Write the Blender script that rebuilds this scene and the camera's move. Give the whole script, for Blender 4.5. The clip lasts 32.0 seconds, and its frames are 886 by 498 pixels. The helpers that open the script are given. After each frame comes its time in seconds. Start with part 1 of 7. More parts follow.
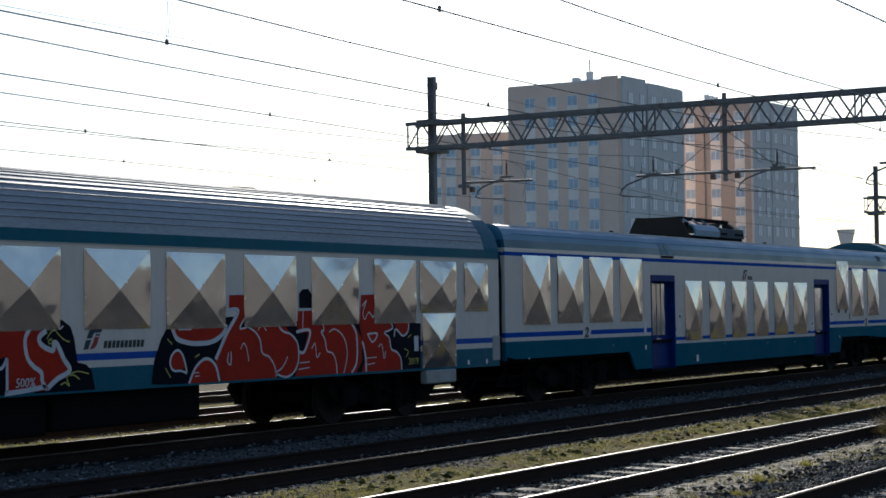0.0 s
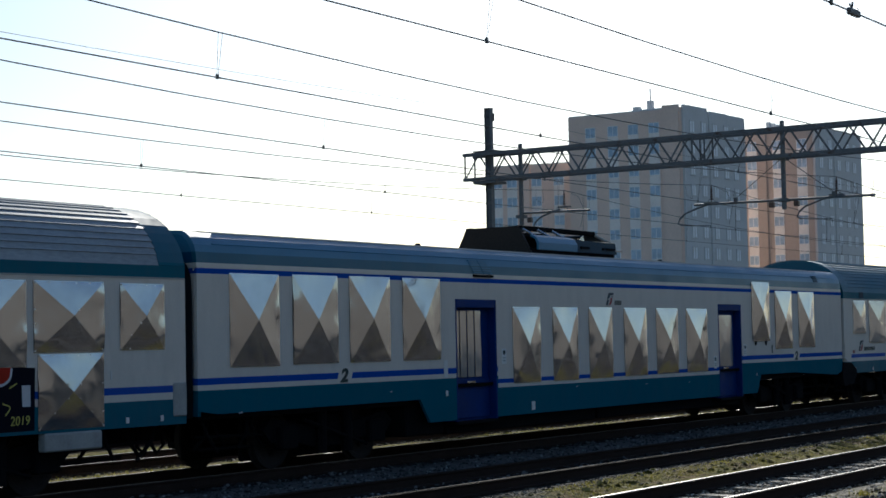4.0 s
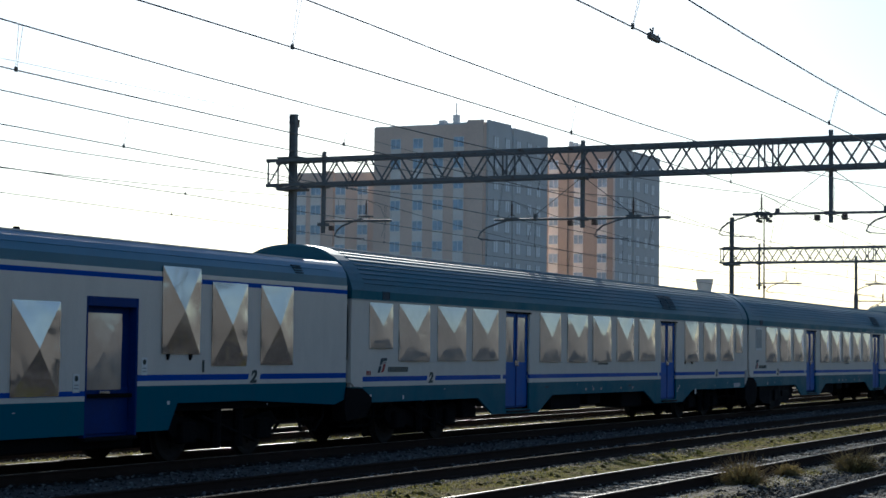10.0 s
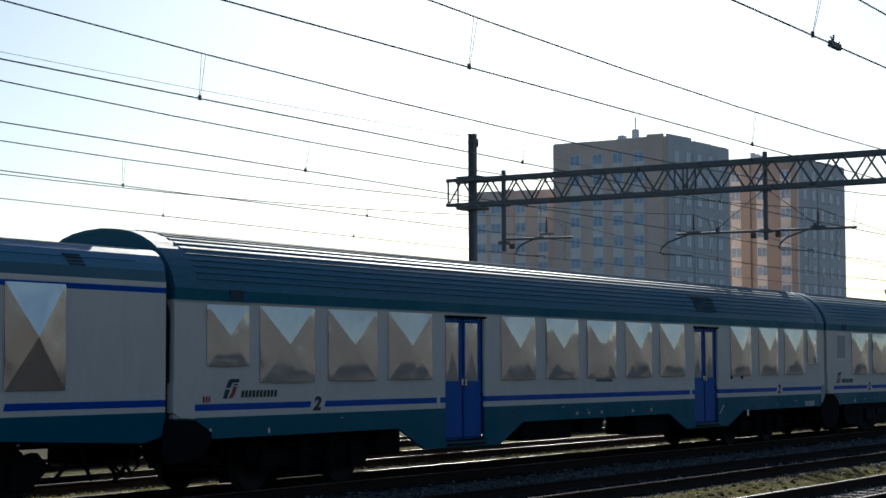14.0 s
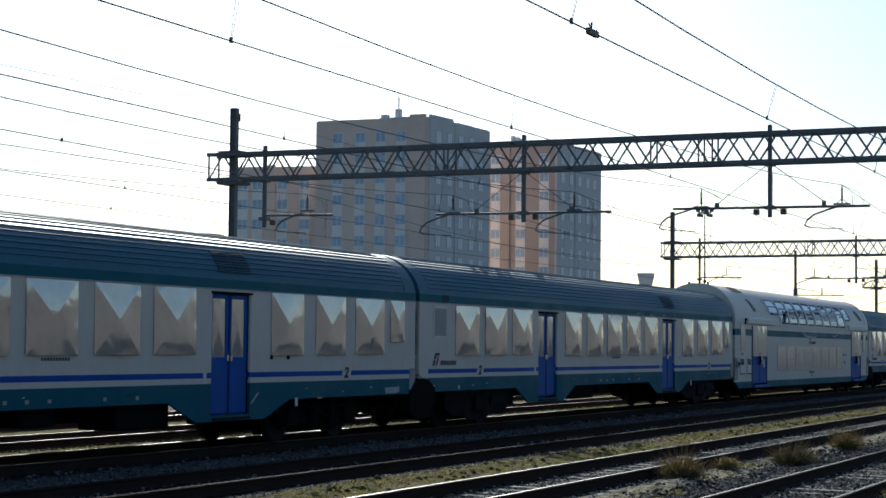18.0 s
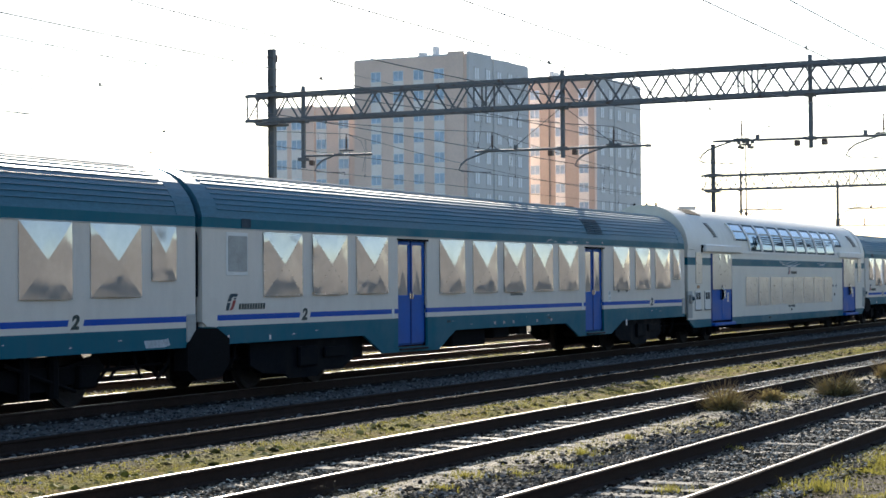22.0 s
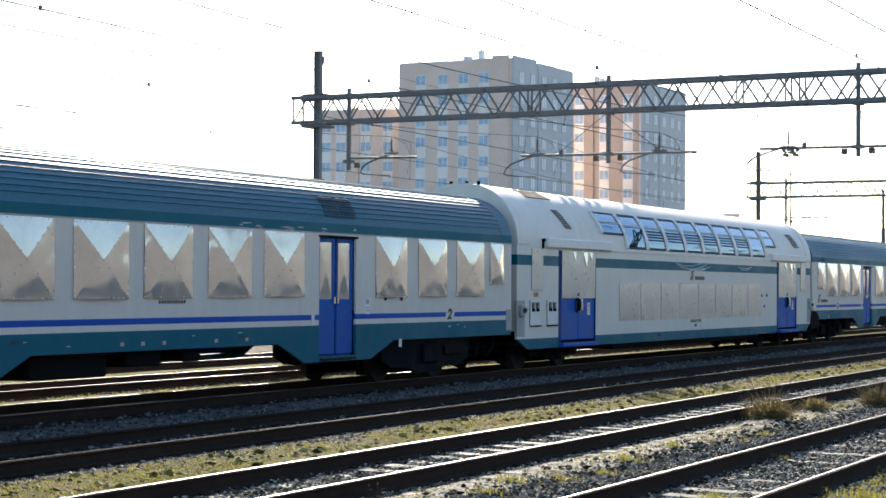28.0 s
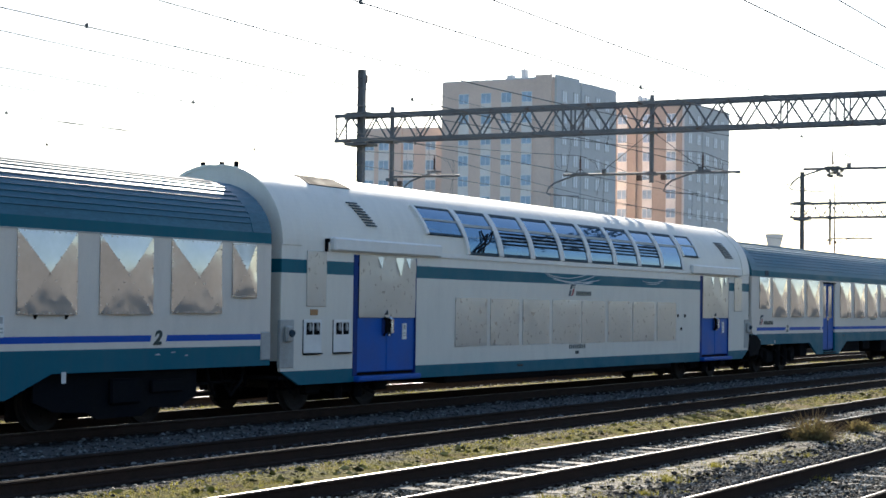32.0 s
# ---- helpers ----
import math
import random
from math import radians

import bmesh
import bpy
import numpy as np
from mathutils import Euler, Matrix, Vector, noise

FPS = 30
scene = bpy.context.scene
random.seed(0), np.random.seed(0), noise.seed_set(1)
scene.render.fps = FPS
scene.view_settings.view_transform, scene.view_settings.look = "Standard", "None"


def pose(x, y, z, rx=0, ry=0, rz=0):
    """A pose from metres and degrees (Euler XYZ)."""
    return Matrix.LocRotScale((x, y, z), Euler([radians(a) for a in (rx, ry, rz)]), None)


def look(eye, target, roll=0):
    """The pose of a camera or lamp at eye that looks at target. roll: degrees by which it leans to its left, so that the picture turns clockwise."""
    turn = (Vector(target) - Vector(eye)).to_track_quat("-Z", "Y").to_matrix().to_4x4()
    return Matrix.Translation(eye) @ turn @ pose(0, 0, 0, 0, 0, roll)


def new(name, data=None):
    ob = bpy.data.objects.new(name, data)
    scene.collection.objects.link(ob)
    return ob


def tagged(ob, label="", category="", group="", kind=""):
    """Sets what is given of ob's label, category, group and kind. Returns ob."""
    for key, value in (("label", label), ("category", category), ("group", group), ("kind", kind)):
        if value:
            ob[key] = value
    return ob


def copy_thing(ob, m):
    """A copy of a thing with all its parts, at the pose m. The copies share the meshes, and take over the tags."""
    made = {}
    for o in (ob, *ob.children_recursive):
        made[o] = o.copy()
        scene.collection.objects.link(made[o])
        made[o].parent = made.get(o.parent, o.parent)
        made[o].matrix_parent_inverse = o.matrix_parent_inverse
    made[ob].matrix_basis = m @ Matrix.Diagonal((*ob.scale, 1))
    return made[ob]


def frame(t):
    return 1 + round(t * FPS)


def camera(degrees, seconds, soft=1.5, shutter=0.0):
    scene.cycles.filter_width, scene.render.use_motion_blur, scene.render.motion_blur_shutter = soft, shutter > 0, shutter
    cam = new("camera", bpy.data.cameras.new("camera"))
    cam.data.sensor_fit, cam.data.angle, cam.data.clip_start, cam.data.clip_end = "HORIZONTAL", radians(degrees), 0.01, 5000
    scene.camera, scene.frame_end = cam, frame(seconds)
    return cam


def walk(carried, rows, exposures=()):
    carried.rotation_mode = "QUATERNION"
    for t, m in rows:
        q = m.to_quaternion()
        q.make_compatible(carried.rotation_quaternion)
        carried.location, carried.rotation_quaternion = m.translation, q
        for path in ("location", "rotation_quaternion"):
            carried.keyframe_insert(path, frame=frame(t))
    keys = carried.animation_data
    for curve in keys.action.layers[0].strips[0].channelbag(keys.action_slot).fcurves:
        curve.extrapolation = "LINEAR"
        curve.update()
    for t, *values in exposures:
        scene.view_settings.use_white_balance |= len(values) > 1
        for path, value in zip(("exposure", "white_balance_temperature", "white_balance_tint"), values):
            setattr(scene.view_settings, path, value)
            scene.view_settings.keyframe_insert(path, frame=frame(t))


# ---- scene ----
# ---- camera: a hand-held stand beside the tracks; rail tops lie at z = 0, the tracks run along x ----
EYE = 1.888
cam = camera(27.728, 32.0, soft=1.6)
# seconds, heading from +y towards +x, pitch, lean, sideways sway in metres
ROWS = [
    (0, 59.627, 2.007, -0.764, -0.184), (0.5, 59.504, 2.498, -1.253, -0.178), (1, 58.379, 2.875, -1.694, -0.127),
    (1.5, 57.823, 1.869, -1.679, -0.108), (2, 61.748, 2.128, -1.256, -0.118), (2.5, 62.373, 2.376, -1.006, -0.080),
    (3, 61.676, 3.339, -0.934, -0.064), (3.5, 59.791, 3.285, -1.046, -0.051), (5.5, 54.062, 3.163, -0.897, -0.013),
    (6, 54.624, 2.884, -0.773, -0.017), (6.5, 54.800, 2.712, -0.522, -0.033), (7, 55.859, 2.953, -0.143, -0.028),
    (7.5, 56.818, 3.766, 0.257, -0.007), (8, 58.144, 3.672, 0.556, -0.012), (8.5, 59.121, 3.553, 0.663, 0.002),
    (9, 60.369, 3.136, 0.660, -0.015), (9.5, 62.404, 3.293, 0.842, 0.009), (10, 63.969, 3.280, 0.715, 0.007),
    (10.5, 64.219, 3.240, 0.421, 0.029), (11, 62.278, 2.440, -0.021, 0.013), (11.5, 60.404, 1.548, -0.210, 0.026),
    (12, 58.898, 1.817, -0.476, 0.004), (12.5, 58.876, 2.533, -0.732, 0.028), (13, 58.381, 3.301, -0.595, 0.012),
    (13.5, 57.953, 3.627, -0.284, 0.011), (15.5, 59.838, 4.845, 0.446, 0.008), (16, 60.733, 4.208, 1.218, 0.006),
    (16.5, 62.576, 4.111, 1.397, 0.008), (17, 64.149, 3.484, 1.156, 0.024), (17.5, 65.411, 2.676, 1.066, 0.023),
    (18, 65.811, 3.122, 0.605, 0.040), (18.5, 65.398, 3.346, 0.228, 0.035), (19, 65.393, 3.485, 0.218, 0.048),
    (19.5, 65.349, 3.579, 0.344, 0.045), (20, 64.956, 3.247, 0.575, 0.042), (20.5, 65.389, 3.128, 0.681, 0.043),
    (21, 65.110, 1.649, 0.531, 0.045), (21.5, 65.170, 0.939, -0.054, 0.036), (22, 64.513, 1.125, -0.426, 0.051),
    (22.5, 63.824, 1.477, -0.446, 0.043), (23, 63.153, 1.225, -0.444, 0.048), (23.5, 62.238, 1.035, -0.505, 0.032),
    (24, 62.173, 1.228, -0.498, 0.041), (24.5, 61.804, 1.490, -0.551, 0.038), (25, 61.992, 1.641, -0.273, 0.030),
    (25.5, 61.991, 1.470, -0.043, 0.027), (26, 62.630, 1.262, 0.250, 0.021), (26.5, 63.845, 0.898, 0.417, 0.027),
    (28.5, 62.645, 1.395, 0.455, 0.001), (29, 61.972, 1.361, 0.534, 0.008), (29.5, 61.578, 1.234, 0.411, 0.006),
    (30, 62.507, 1.440, 0.392, -0.001), (30.5, 62.928, 1.699, 0.477, 0.005), (31, 63.041, 1.790, 0.491, 0.001),
    (31.5, 62.023, 1.656, 0.566, 0.014), (32, 61.818, 1.822, 0.781, -0.002),
]


# the camera's own brightening and darkening, in stops, and its white balance
EXPOSURE = [(0, 0.08, 6300, 10), (1.5, -0.05, 6200, 9), (3.5, 0.0, 6200, 9), (5.5, -0.85, 5700, 2), (6, -0.85, 5700, 2), (7, -0.75, 5800, 3.5), (8, -0.8, 5700, 2), (9, -0.58, 5750, 3),
            (10, -0.12, 6050, 7), (11, -0.17, 6150, 7.5), (12, 0.45, 6400, 10), (13, 0.15, 6400, 10), (15.5, -0.8, 5700, 2), (16, -0.75, 5700, 2), (17, -0.4, 5800, 4), (17.5, -0.2, 5950, 6), (18, -0.15, 6000, 7),
            (19, -0.12, 6050, 7.5), (21, -0.1, 6200, 9), (21.6, 0.7, 6600, 10), (22, 1.1, 6700, 10), (23, 1.25, 6700, 10), (24, 1.45, 6700, 10), (26, 1.4, 6700, 10),
            (29, 1.3, 6600, 10), (30, 1.3, 6600, 10), (31, 1.1, 6600, 10), (32, 1.05, 6600, 10)]


def eye_pose(yaw, pitch, lean, sway):
    a, b = radians(yaw), radians(pitch)
    eye = Vector((sway * math.cos(a), -sway * math.sin(a), EYE))
    return look(eye, eye + Vector((math.sin(a) * math.cos(b), math.cos(a) * math.cos(b), math.sin(b))), lean)


walk(cam, [(t, eye_pose(*r)) for t, *r in ROWS],
     exposures=[(t, e + 0.45, k, tint) for t, e, k, tint in EXPOSURE])

# ---- daylight: low sun ahead of the camera, behind the train ----
SUN_AZ, SUN_EL = 62.0, 23.6
world = bpy.data.worlds.new("sky")
scene.world = world
world.use_nodes = True
wn = world.node_tree
sky = wn.nodes.new("ShaderNodeTexSky")
sky.sky_type, sky.sun_disc = "NISHITA", False
sky.sun_elevation, sky.sun_rotation = radians(SUN_EL), radians(SUN_AZ)
sky.air_density, sky.dust_density, sky.ozone_density = 1.0, 0.6, 3.0
wn.nodes["Background"].inputs["Strength"].default_value = 0.085
wn.links.new(sky.outputs[0], wn.nodes["Background"].inputs["Color"])
SUN_DIR = Vector((math.sin(radians(SUN_AZ)) * math.cos(radians(SUN_EL)), math.cos(radians(SUN_AZ)) * math.cos(radians(SUN_EL)), math.sin(radians(SUN_EL))))
sun = new("sun", bpy.data.lights.new("sun", "SUN"))
sun.data.energy, sun.data.angle, sun.data.color = 4.3, radians(0.5), (1.0, 0.93, 0.82)
sun.matrix_world = look(SUN_DIR * 200, (0, 0, 0))


# ---- materials ----
def nodes_of(name):
    m = bpy.data.materials.new(name)
    m.use_nodes = True
    return m, m.node_tree.nodes, m.node_tree.links, m.node_tree.nodes["Principled BSDF"]


def noise_node(N, L, vec, scale, detail=4.0, rough=0.6):
    t = N.new("ShaderNodeTexNoise")
    t.inputs["Scale"].default_value, t.inputs["Detail"].default_value, t.inputs["Roughness"].default_value = scale, detail, rough
    L.new(vec, t.inputs["Vector"])
    return t.outputs["Fac"]


def ramp(N, L, fac, stops, how="LINEAR"):
    r = N.new("ShaderNodeValToRGB")
    r.color_ramp.interpolation = how
    e = r.color_ramp.elements
    while len(e) < len(stops):
        e.new(0.5)
    for k, (p, c) in zip(e, stops):
        k.position, k.color = p, (*c, 1.0) if len(c) == 3 else c
    L.new(fac, r.inputs["Fac"])
    return r.outputs["Color"]


def mix(N, L, a, b, fac, how="MIX"):
    m = N.new("ShaderNodeMix")
    m.data_type, m.blend_type = "RGBA", how
    for sock, val in ((m.inputs["Factor"], fac), (m.inputs["A"], a), (m.inputs["B"], b)):
        if isinstance(val, (int, float)):
            sock.default_value = val
        elif isinstance(val, tuple):
            sock.default_value = (*val, 1.0)
        else:
            L.new(val, sock)
    return m.outputs["Result"]


def calc(N, L, op, a, b=0.0):
    m = N.new("ShaderNodeMath")
    m.operation = op
    for sock, val in zip(m.inputs, (a, b)):
        if isinstance(val, (int, float)):
            sock.default_value = val
        else:
            L.new(val, sock)
    return m.outputs[0]


def object_coords(N, L, stretch=(1, 1, 1), piece=False):
    c = N.new("ShaderNodeTexCoord")
    v = c.outputs["Object"]
    if stretch != (1, 1, 1) or piece:
        mp = N.new("ShaderNodeMapping")
        mp.inputs["Scale"].default_value = stretch
        L.new(v, mp.inputs["Vector"])
        if piece:
            info = N.new("ShaderNodeObjectInfo")
            off = calc(N, L, "MULTIPLY", info.outputs["Random"], 57.0)
            L.new(off, mp.inputs["Location"])
        v = mp.outputs["Vector"]
    return v


def relief(N, L, bsdf, height, strength, distance=0.01):
    b = N.new("ShaderNodeBump")
    b.inputs["Strength"].default_value, b.inputs["Distance"].default_value = strength, distance
    L.new(height, b.inputs["Height"])
    L.new(b.outputs["Normal"], bsdf.inputs["Normal"])


def surface(name, base, rough=0.5, metal=0.0, var=0.25, scale=2.0, fine=35.0, bump=0.15, stretch=(1, 1, 1), piece=False, rust=None, spec=0.4):
    """Base colour varied at two scales, uneven gloss and a fine relief."""
    m, N, L, P = nodes_of(name)
    v = object_coords(N, L, stretch, piece)
    big, small = noise_node(N, L, v, scale), noise_node(N, L, v, fine)
    lo, hi = tuple(c * (1 - var) for c in base), tuple(min(1, c * (1 + var)) for c in base)
    col = mix(N, L, ramp(N, L, big, [(0.3, lo), (0.7, hi)]), ramp(N, L, small, [(0.35, lo), (0.65, hi)]), 0.35)
    if rust:
        col = mix(N, L, col, rust, ramp(N, L, noise_node(N, L, v, scale * 2.3, 8, 0.7), [(0.55, (0, 0, 0)), (0.68, (1, 1, 1))]))
    L.new(col, P.inputs["Base Color"])
    L.new(ramp(N, L, big, [(0.3, (rough * 0.8,) * 3), (0.7, (min(1, rough * 1.25),) * 3)]), P.inputs["Roughness"])
    P.inputs["Metallic"].default_value, P.inputs["Specular IOR Level"].default_value = metal, spec
    if bump:
        relief(N, L, P, small, bump)
    return m


def livery(name, bands, mid=None, rough=0.5, dirt=(0.10, 0.09, 0.08), grime=0.16, spec=0.12):
    """Coach paint in level bands: (lower edge, colour); mid = (x0, x1, bands) has bands of its own between two doors. Streaks of dirt run down it."""
    m, N, L, P = nodes_of(name)
    v = object_coords(N, L)
    sep = N.new("ShaderNodeSeparateXYZ")
    L.new(v, sep.inputs[0])
    h = calc(N, L, "DIVIDE", sep.outputs["Z"], 5.0)
    col = ramp(N, L, h, [(z / 5.0, c) for z, c in bands], "CONSTANT")
    if mid:
        inside = calc(N, L, "MULTIPLY", calc(N, L, "GREATER_THAN", sep.outputs["X"], mid[0]), calc(N, L, "LESS_THAN", sep.outputs["X"], mid[1]))
        col = mix(N, L, col, ramp(N, L, h, [(z / 5.0, c) for z, c in mid[2]], "CONSTANT"), inside)
    streak = N.new("ShaderNodeMapping")
    streak.inputs["Scale"].default_value = (2.2, 2.2, 0.5)
    L.new(v, streak.inputs["Vector"])
    run = noise_node(N, L, streak.outputs["Vector"], 1.6, 6, 0.65)
    spots = noise_node(N, L, v, 0.9, 6, 0.7)
    mask = calc(N, L, "MULTIPLY", ramp(N, L, run, [(0.42, (0, 0, 0)), (0.75, (grime,) * 3)]), ramp(N, L, spots, [(0.3, (0.3,) * 3), (0.7, (1, 1, 1))]))
    col = mix(N, L, col, dirt, mask)
    fine = noise_node(N, L, v, 60.0, 3)
    col = mix(N, L, col, ramp(N, L, fine, [(0.3, (0.8,) * 3), (0.7, (1, 1, 1))]), 0.5, "MULTIPLY")
    L.new(col, P.inputs["Base Color"])
    L.new(ramp(N, L, spots, [(0.3, (rough * 0.75,) * 3), (0.7, (rough * 1.4,) * 3)]), P.inputs["Roughness"])
    P.inputs["Specular IOR Level"].default_value = spec
    wav = noise_node(N, L, v, 1.3, 2)
    relief(N, L, P, wav, 0.2, 0.012)
    return m


WHITE, TEAL, BLUE = (0.74, 0.665, 0.575), (0.0, 0.115, 0.165), (0.003, 0.075, 0.40)
ROOFGREY, ROOFBLUE = (0.034, 0.13, 0.185), (0.05, 0.19, 0.31)
mid_bands = [(0.0, TEAL), (1.19, WHITE), (1.285, BLUE), (1.375, WHITE), (2.875, TEAL), (3.1, ROOFGREY)]
LIV_MID = livery("paint_white_teal_bands", mid_bands)
LIV_OLD = livery("paint_white_teal_faded", mid_bands, grime=0.22)
LIV_TWO = livery("paint_white_blue_bands", [(0.0, TEAL), (1.285, WHITE), (1.36, BLUE), (1.45, WHITE), (2.955, BLUE), (3.04, WHITE), (3.125, (0.002, 0.075, 0.165)), (3.27, ROOFBLUE)],
                 mid=(-4.8, 5.1, [(0.0, TEAL), (1.07, WHITE), (1.14, BLUE), (1.225, WHITE), (2.955, BLUE), (3.04, WHITE), (3.125, (0.002, 0.075, 0.165)), (3.27, ROOFBLUE)]), rough=0.7, spec=0.04)
ROOF_CREAM = surface("pale_dusty_roof_top", (0.42, 0.40, 0.36), 0.55, 0, 0.25, 0.8, 30, 0.1, (0.3, 1, 1))
LIV_TWO_ROOF = livery("paint_roof_blue_bands", [(0.0, WHITE), (3.125, (0.004, 0.105, 0.165)), (3.27, ROOFBLUE)], rough=0.38, spec=0.45, grime=0.2)
LIV_DECK = livery("paint_white_deck", [(0.0, TEAL), (0.73, (0.76, 0.70, 0.60)), (2.42, TEAL), (2.64, (0.80, 0.755, 0.67))], grime=0.15)
ROOF_MID = surface("roof_blue_grey", ROOFGREY, 0.5, 0.0, 0.3, 0.7, 30, 0.1, (0.25, 1, 1), spec=0.18)
ROOF_OLD = surface("roof_silver_grey", (0.30, 0.33, 0.355), 0.5, 0.0, 0.3, 0.7, 30, 0.1, (0.25, 1, 1), spec=0.18)
ROOF_TWO = surface("roof_light_blue", ROOFBLUE, 0.38, 0.0, 0.2, 0.6, 30, 0.08, (0.25, 1, 1))
DOOR_BLUE = surface("door_blue_paint", (0.005, 0.085, 0.35), 0.5, 0, 0.25, 1.6, 40, 0.08, spec=0.14)
DOOR_NAVY = surface("door_navy_paint", (0.002, 0.028, 0.15), 0.55, 0, 0.3, 1.6, 40, 0.08, spec=0.1)
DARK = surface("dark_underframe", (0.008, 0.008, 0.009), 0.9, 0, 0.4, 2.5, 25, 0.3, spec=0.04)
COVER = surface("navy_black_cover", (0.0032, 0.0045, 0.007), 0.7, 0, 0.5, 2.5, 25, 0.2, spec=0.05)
RUSTY = surface("grimy_brown_metal", (0.030, 0.024, 0.020), 0.7, 0, 0.4, 2.5, 25, 0.3, spec=0.2)
VENTGREY = surface("dark_blue_grey_louvre", (0.03, 0.055, 0.075), 0.8, 0, 0.3, 4, 30, 0.1)
RUBBER = surface("black_rubber", (0.014, 0.015, 0.018), 0.8, 0, 0.3, 3, 40, 0.2, spec=0.06)
STEEL = surface("worn_wheel_steel", (0.03, 0.026, 0.024), 0.8, 0.0, 0.4, 4, 40, 0.2, spec=0.1)
GREYBOX = surface("grey_painted_box", (0.34, 0.335, 0.31), 0.55, 0, 0.25, 3, 40, 0.15)
WHITEPLAIN = surface("white_paint", (0.70, 0.68, 0.64), 0.45, 0, 0.1, 3, 40, 0.05)
INK = surface("dark_green_ink", (0.012, 0.03, 0.03), 0.5, 0, 0.1, 5, 40, 0)
MARKRED = surface("mark_red", (0.30, 0.03, 0.025), 0.5, 0, 0.1, 5, 40, 0)
MARKTEAL = surface("mark_teal", (0.006, 0.03, 0.05), 0.5, 0, 0.1, 5, 40, 0)
BODYWHITE = surface("body_white_patch", (0.69, 0.62, 0.535), 0.5, 0, 0.06, 3, 40, 0.05, spec=0.12)
CHROME = surface("worn_chrome", (0.55, 0.55, 0.55), 0.25, 1.0, 0.15, 6, 50, 0.05)
BLACKGLASS = surface("reflective_tinted_glass", (0.05, 0.15, 0.26), 0.04, 0.6, 0.15, 1.5, 20, 0)


def sheet_metal(name, base, rough, wave, film=0.0):
    """Cross-broken sheet: half-bright metal with dents and dull patches."""
    m, N, L, P = nodes_of(name)
    v = object_coords(N, L, (1, 1, 1), piece=True)
    big, small = noise_node(N, L, v, 1.3, 1), noise_node(N, L, v, 7.0, 4)
    dents = ramp(N, L, noise_node(N, L, v, 2.3, 0.0), [(0.62, (0, 0, 0)), (0.88, (1, 1, 1))], "EASE")
    L.new(mix(N, L, ramp(N, L, big, [(0.3, tuple(c * 0.86 for c in base)), (0.7, base)]), ramp(N, L, small, [(0.35, tuple(c * 0.8 for c in base)), (0.65, base)]), 0.4), P.inputs["Base Color"])
    L.new(ramp(N, L, small, [(0.3, (rough * 0.7,) * 3), (0.75, (rough * 1.5,) * 3)]), P.inputs["Roughness"])
    P.inputs["Metallic"].default_value = 1.0 - film
    relief(N, L, P, calc(N, L, "ADD", dents, calc(N, L, "MULTIPLY", big, 0.35)), wave, 0.05)
    return m


def let_through(m, share, colour):
    """Thin leaves let part of the light through."""
    N, L = m.node_tree.nodes, m.node_tree.links
    tr, mx = N.new("ShaderNodeBsdfTranslucent"), N.new("ShaderNodeMixShader")
    tr.inputs["Color"].default_value = (*colour, 1)
    mx.inputs[0].default_value = share
    L.new(N["Principled BSDF"].outputs[0], mx.inputs[1])
    L.new(tr.outputs[0], mx.inputs[2])
    L.new(mx.outputs[0], N["Material Output"].inputs["Surface"])
    return m


SHEET = sheet_metal("galvanised_sheet", (0.60, 0.60, 0.60), 0.10, 0.07, 0.14)
SHEET_DULL = sheet_metal("aluminium_sheet_dull", (0.62, 0.60, 0.565), 0.09, 0.05, 0.42)
FROSTED = sheet_metal("frosted_grey_sheet", (0.44, 0.435, 0.42), 0.33, 0.04, 0.55)
# gantry grey is lightened to take in the haze before it
GANTRY = surface("gantry_haze_lifted_grey", (0.12, 0.13, 0.14), 0.6, 0.2, 0.3, 1.5, 30, 0.15, rust=(0.07, 0.04, 0.025))
WIRE = surface("weathered_copper_wire", (0.14, 0.135, 0.125), 0.6, 0.3, 0.2, 3, 30, 0)
INSUL = surface("brown_porcelain", (0.07, 0.035, 0.025), 0.3, 0, 0.2, 5, 30, 0)
RAILSIDE = surface("rusty_rail_side", (0.032, 0.022, 0.018), 0.9, 0.0, 0.35, 3, 45, 0.4, spec=0.05)
RAILTOP = surface("polished_rail_head", (0.09, 0.08, 0.074), 0.5, 1.0, 0.12, 1.5, 40, 0.05, (0.1, 1, 1))
RAILDULL = surface("dull_rusted_rail_head", (0.032, 0.026, 0.022), 0.95, 0.0, 0.25, 1.5, 40, 0.05, (0.1, 1, 1), spec=0.05)
CONCRETE = surface("weathered_concrete", (0.19, 0.175, 0.15), 0.9, 0, 0.25, 2.0, 30, 0.4, piece=True, spec=0.06)



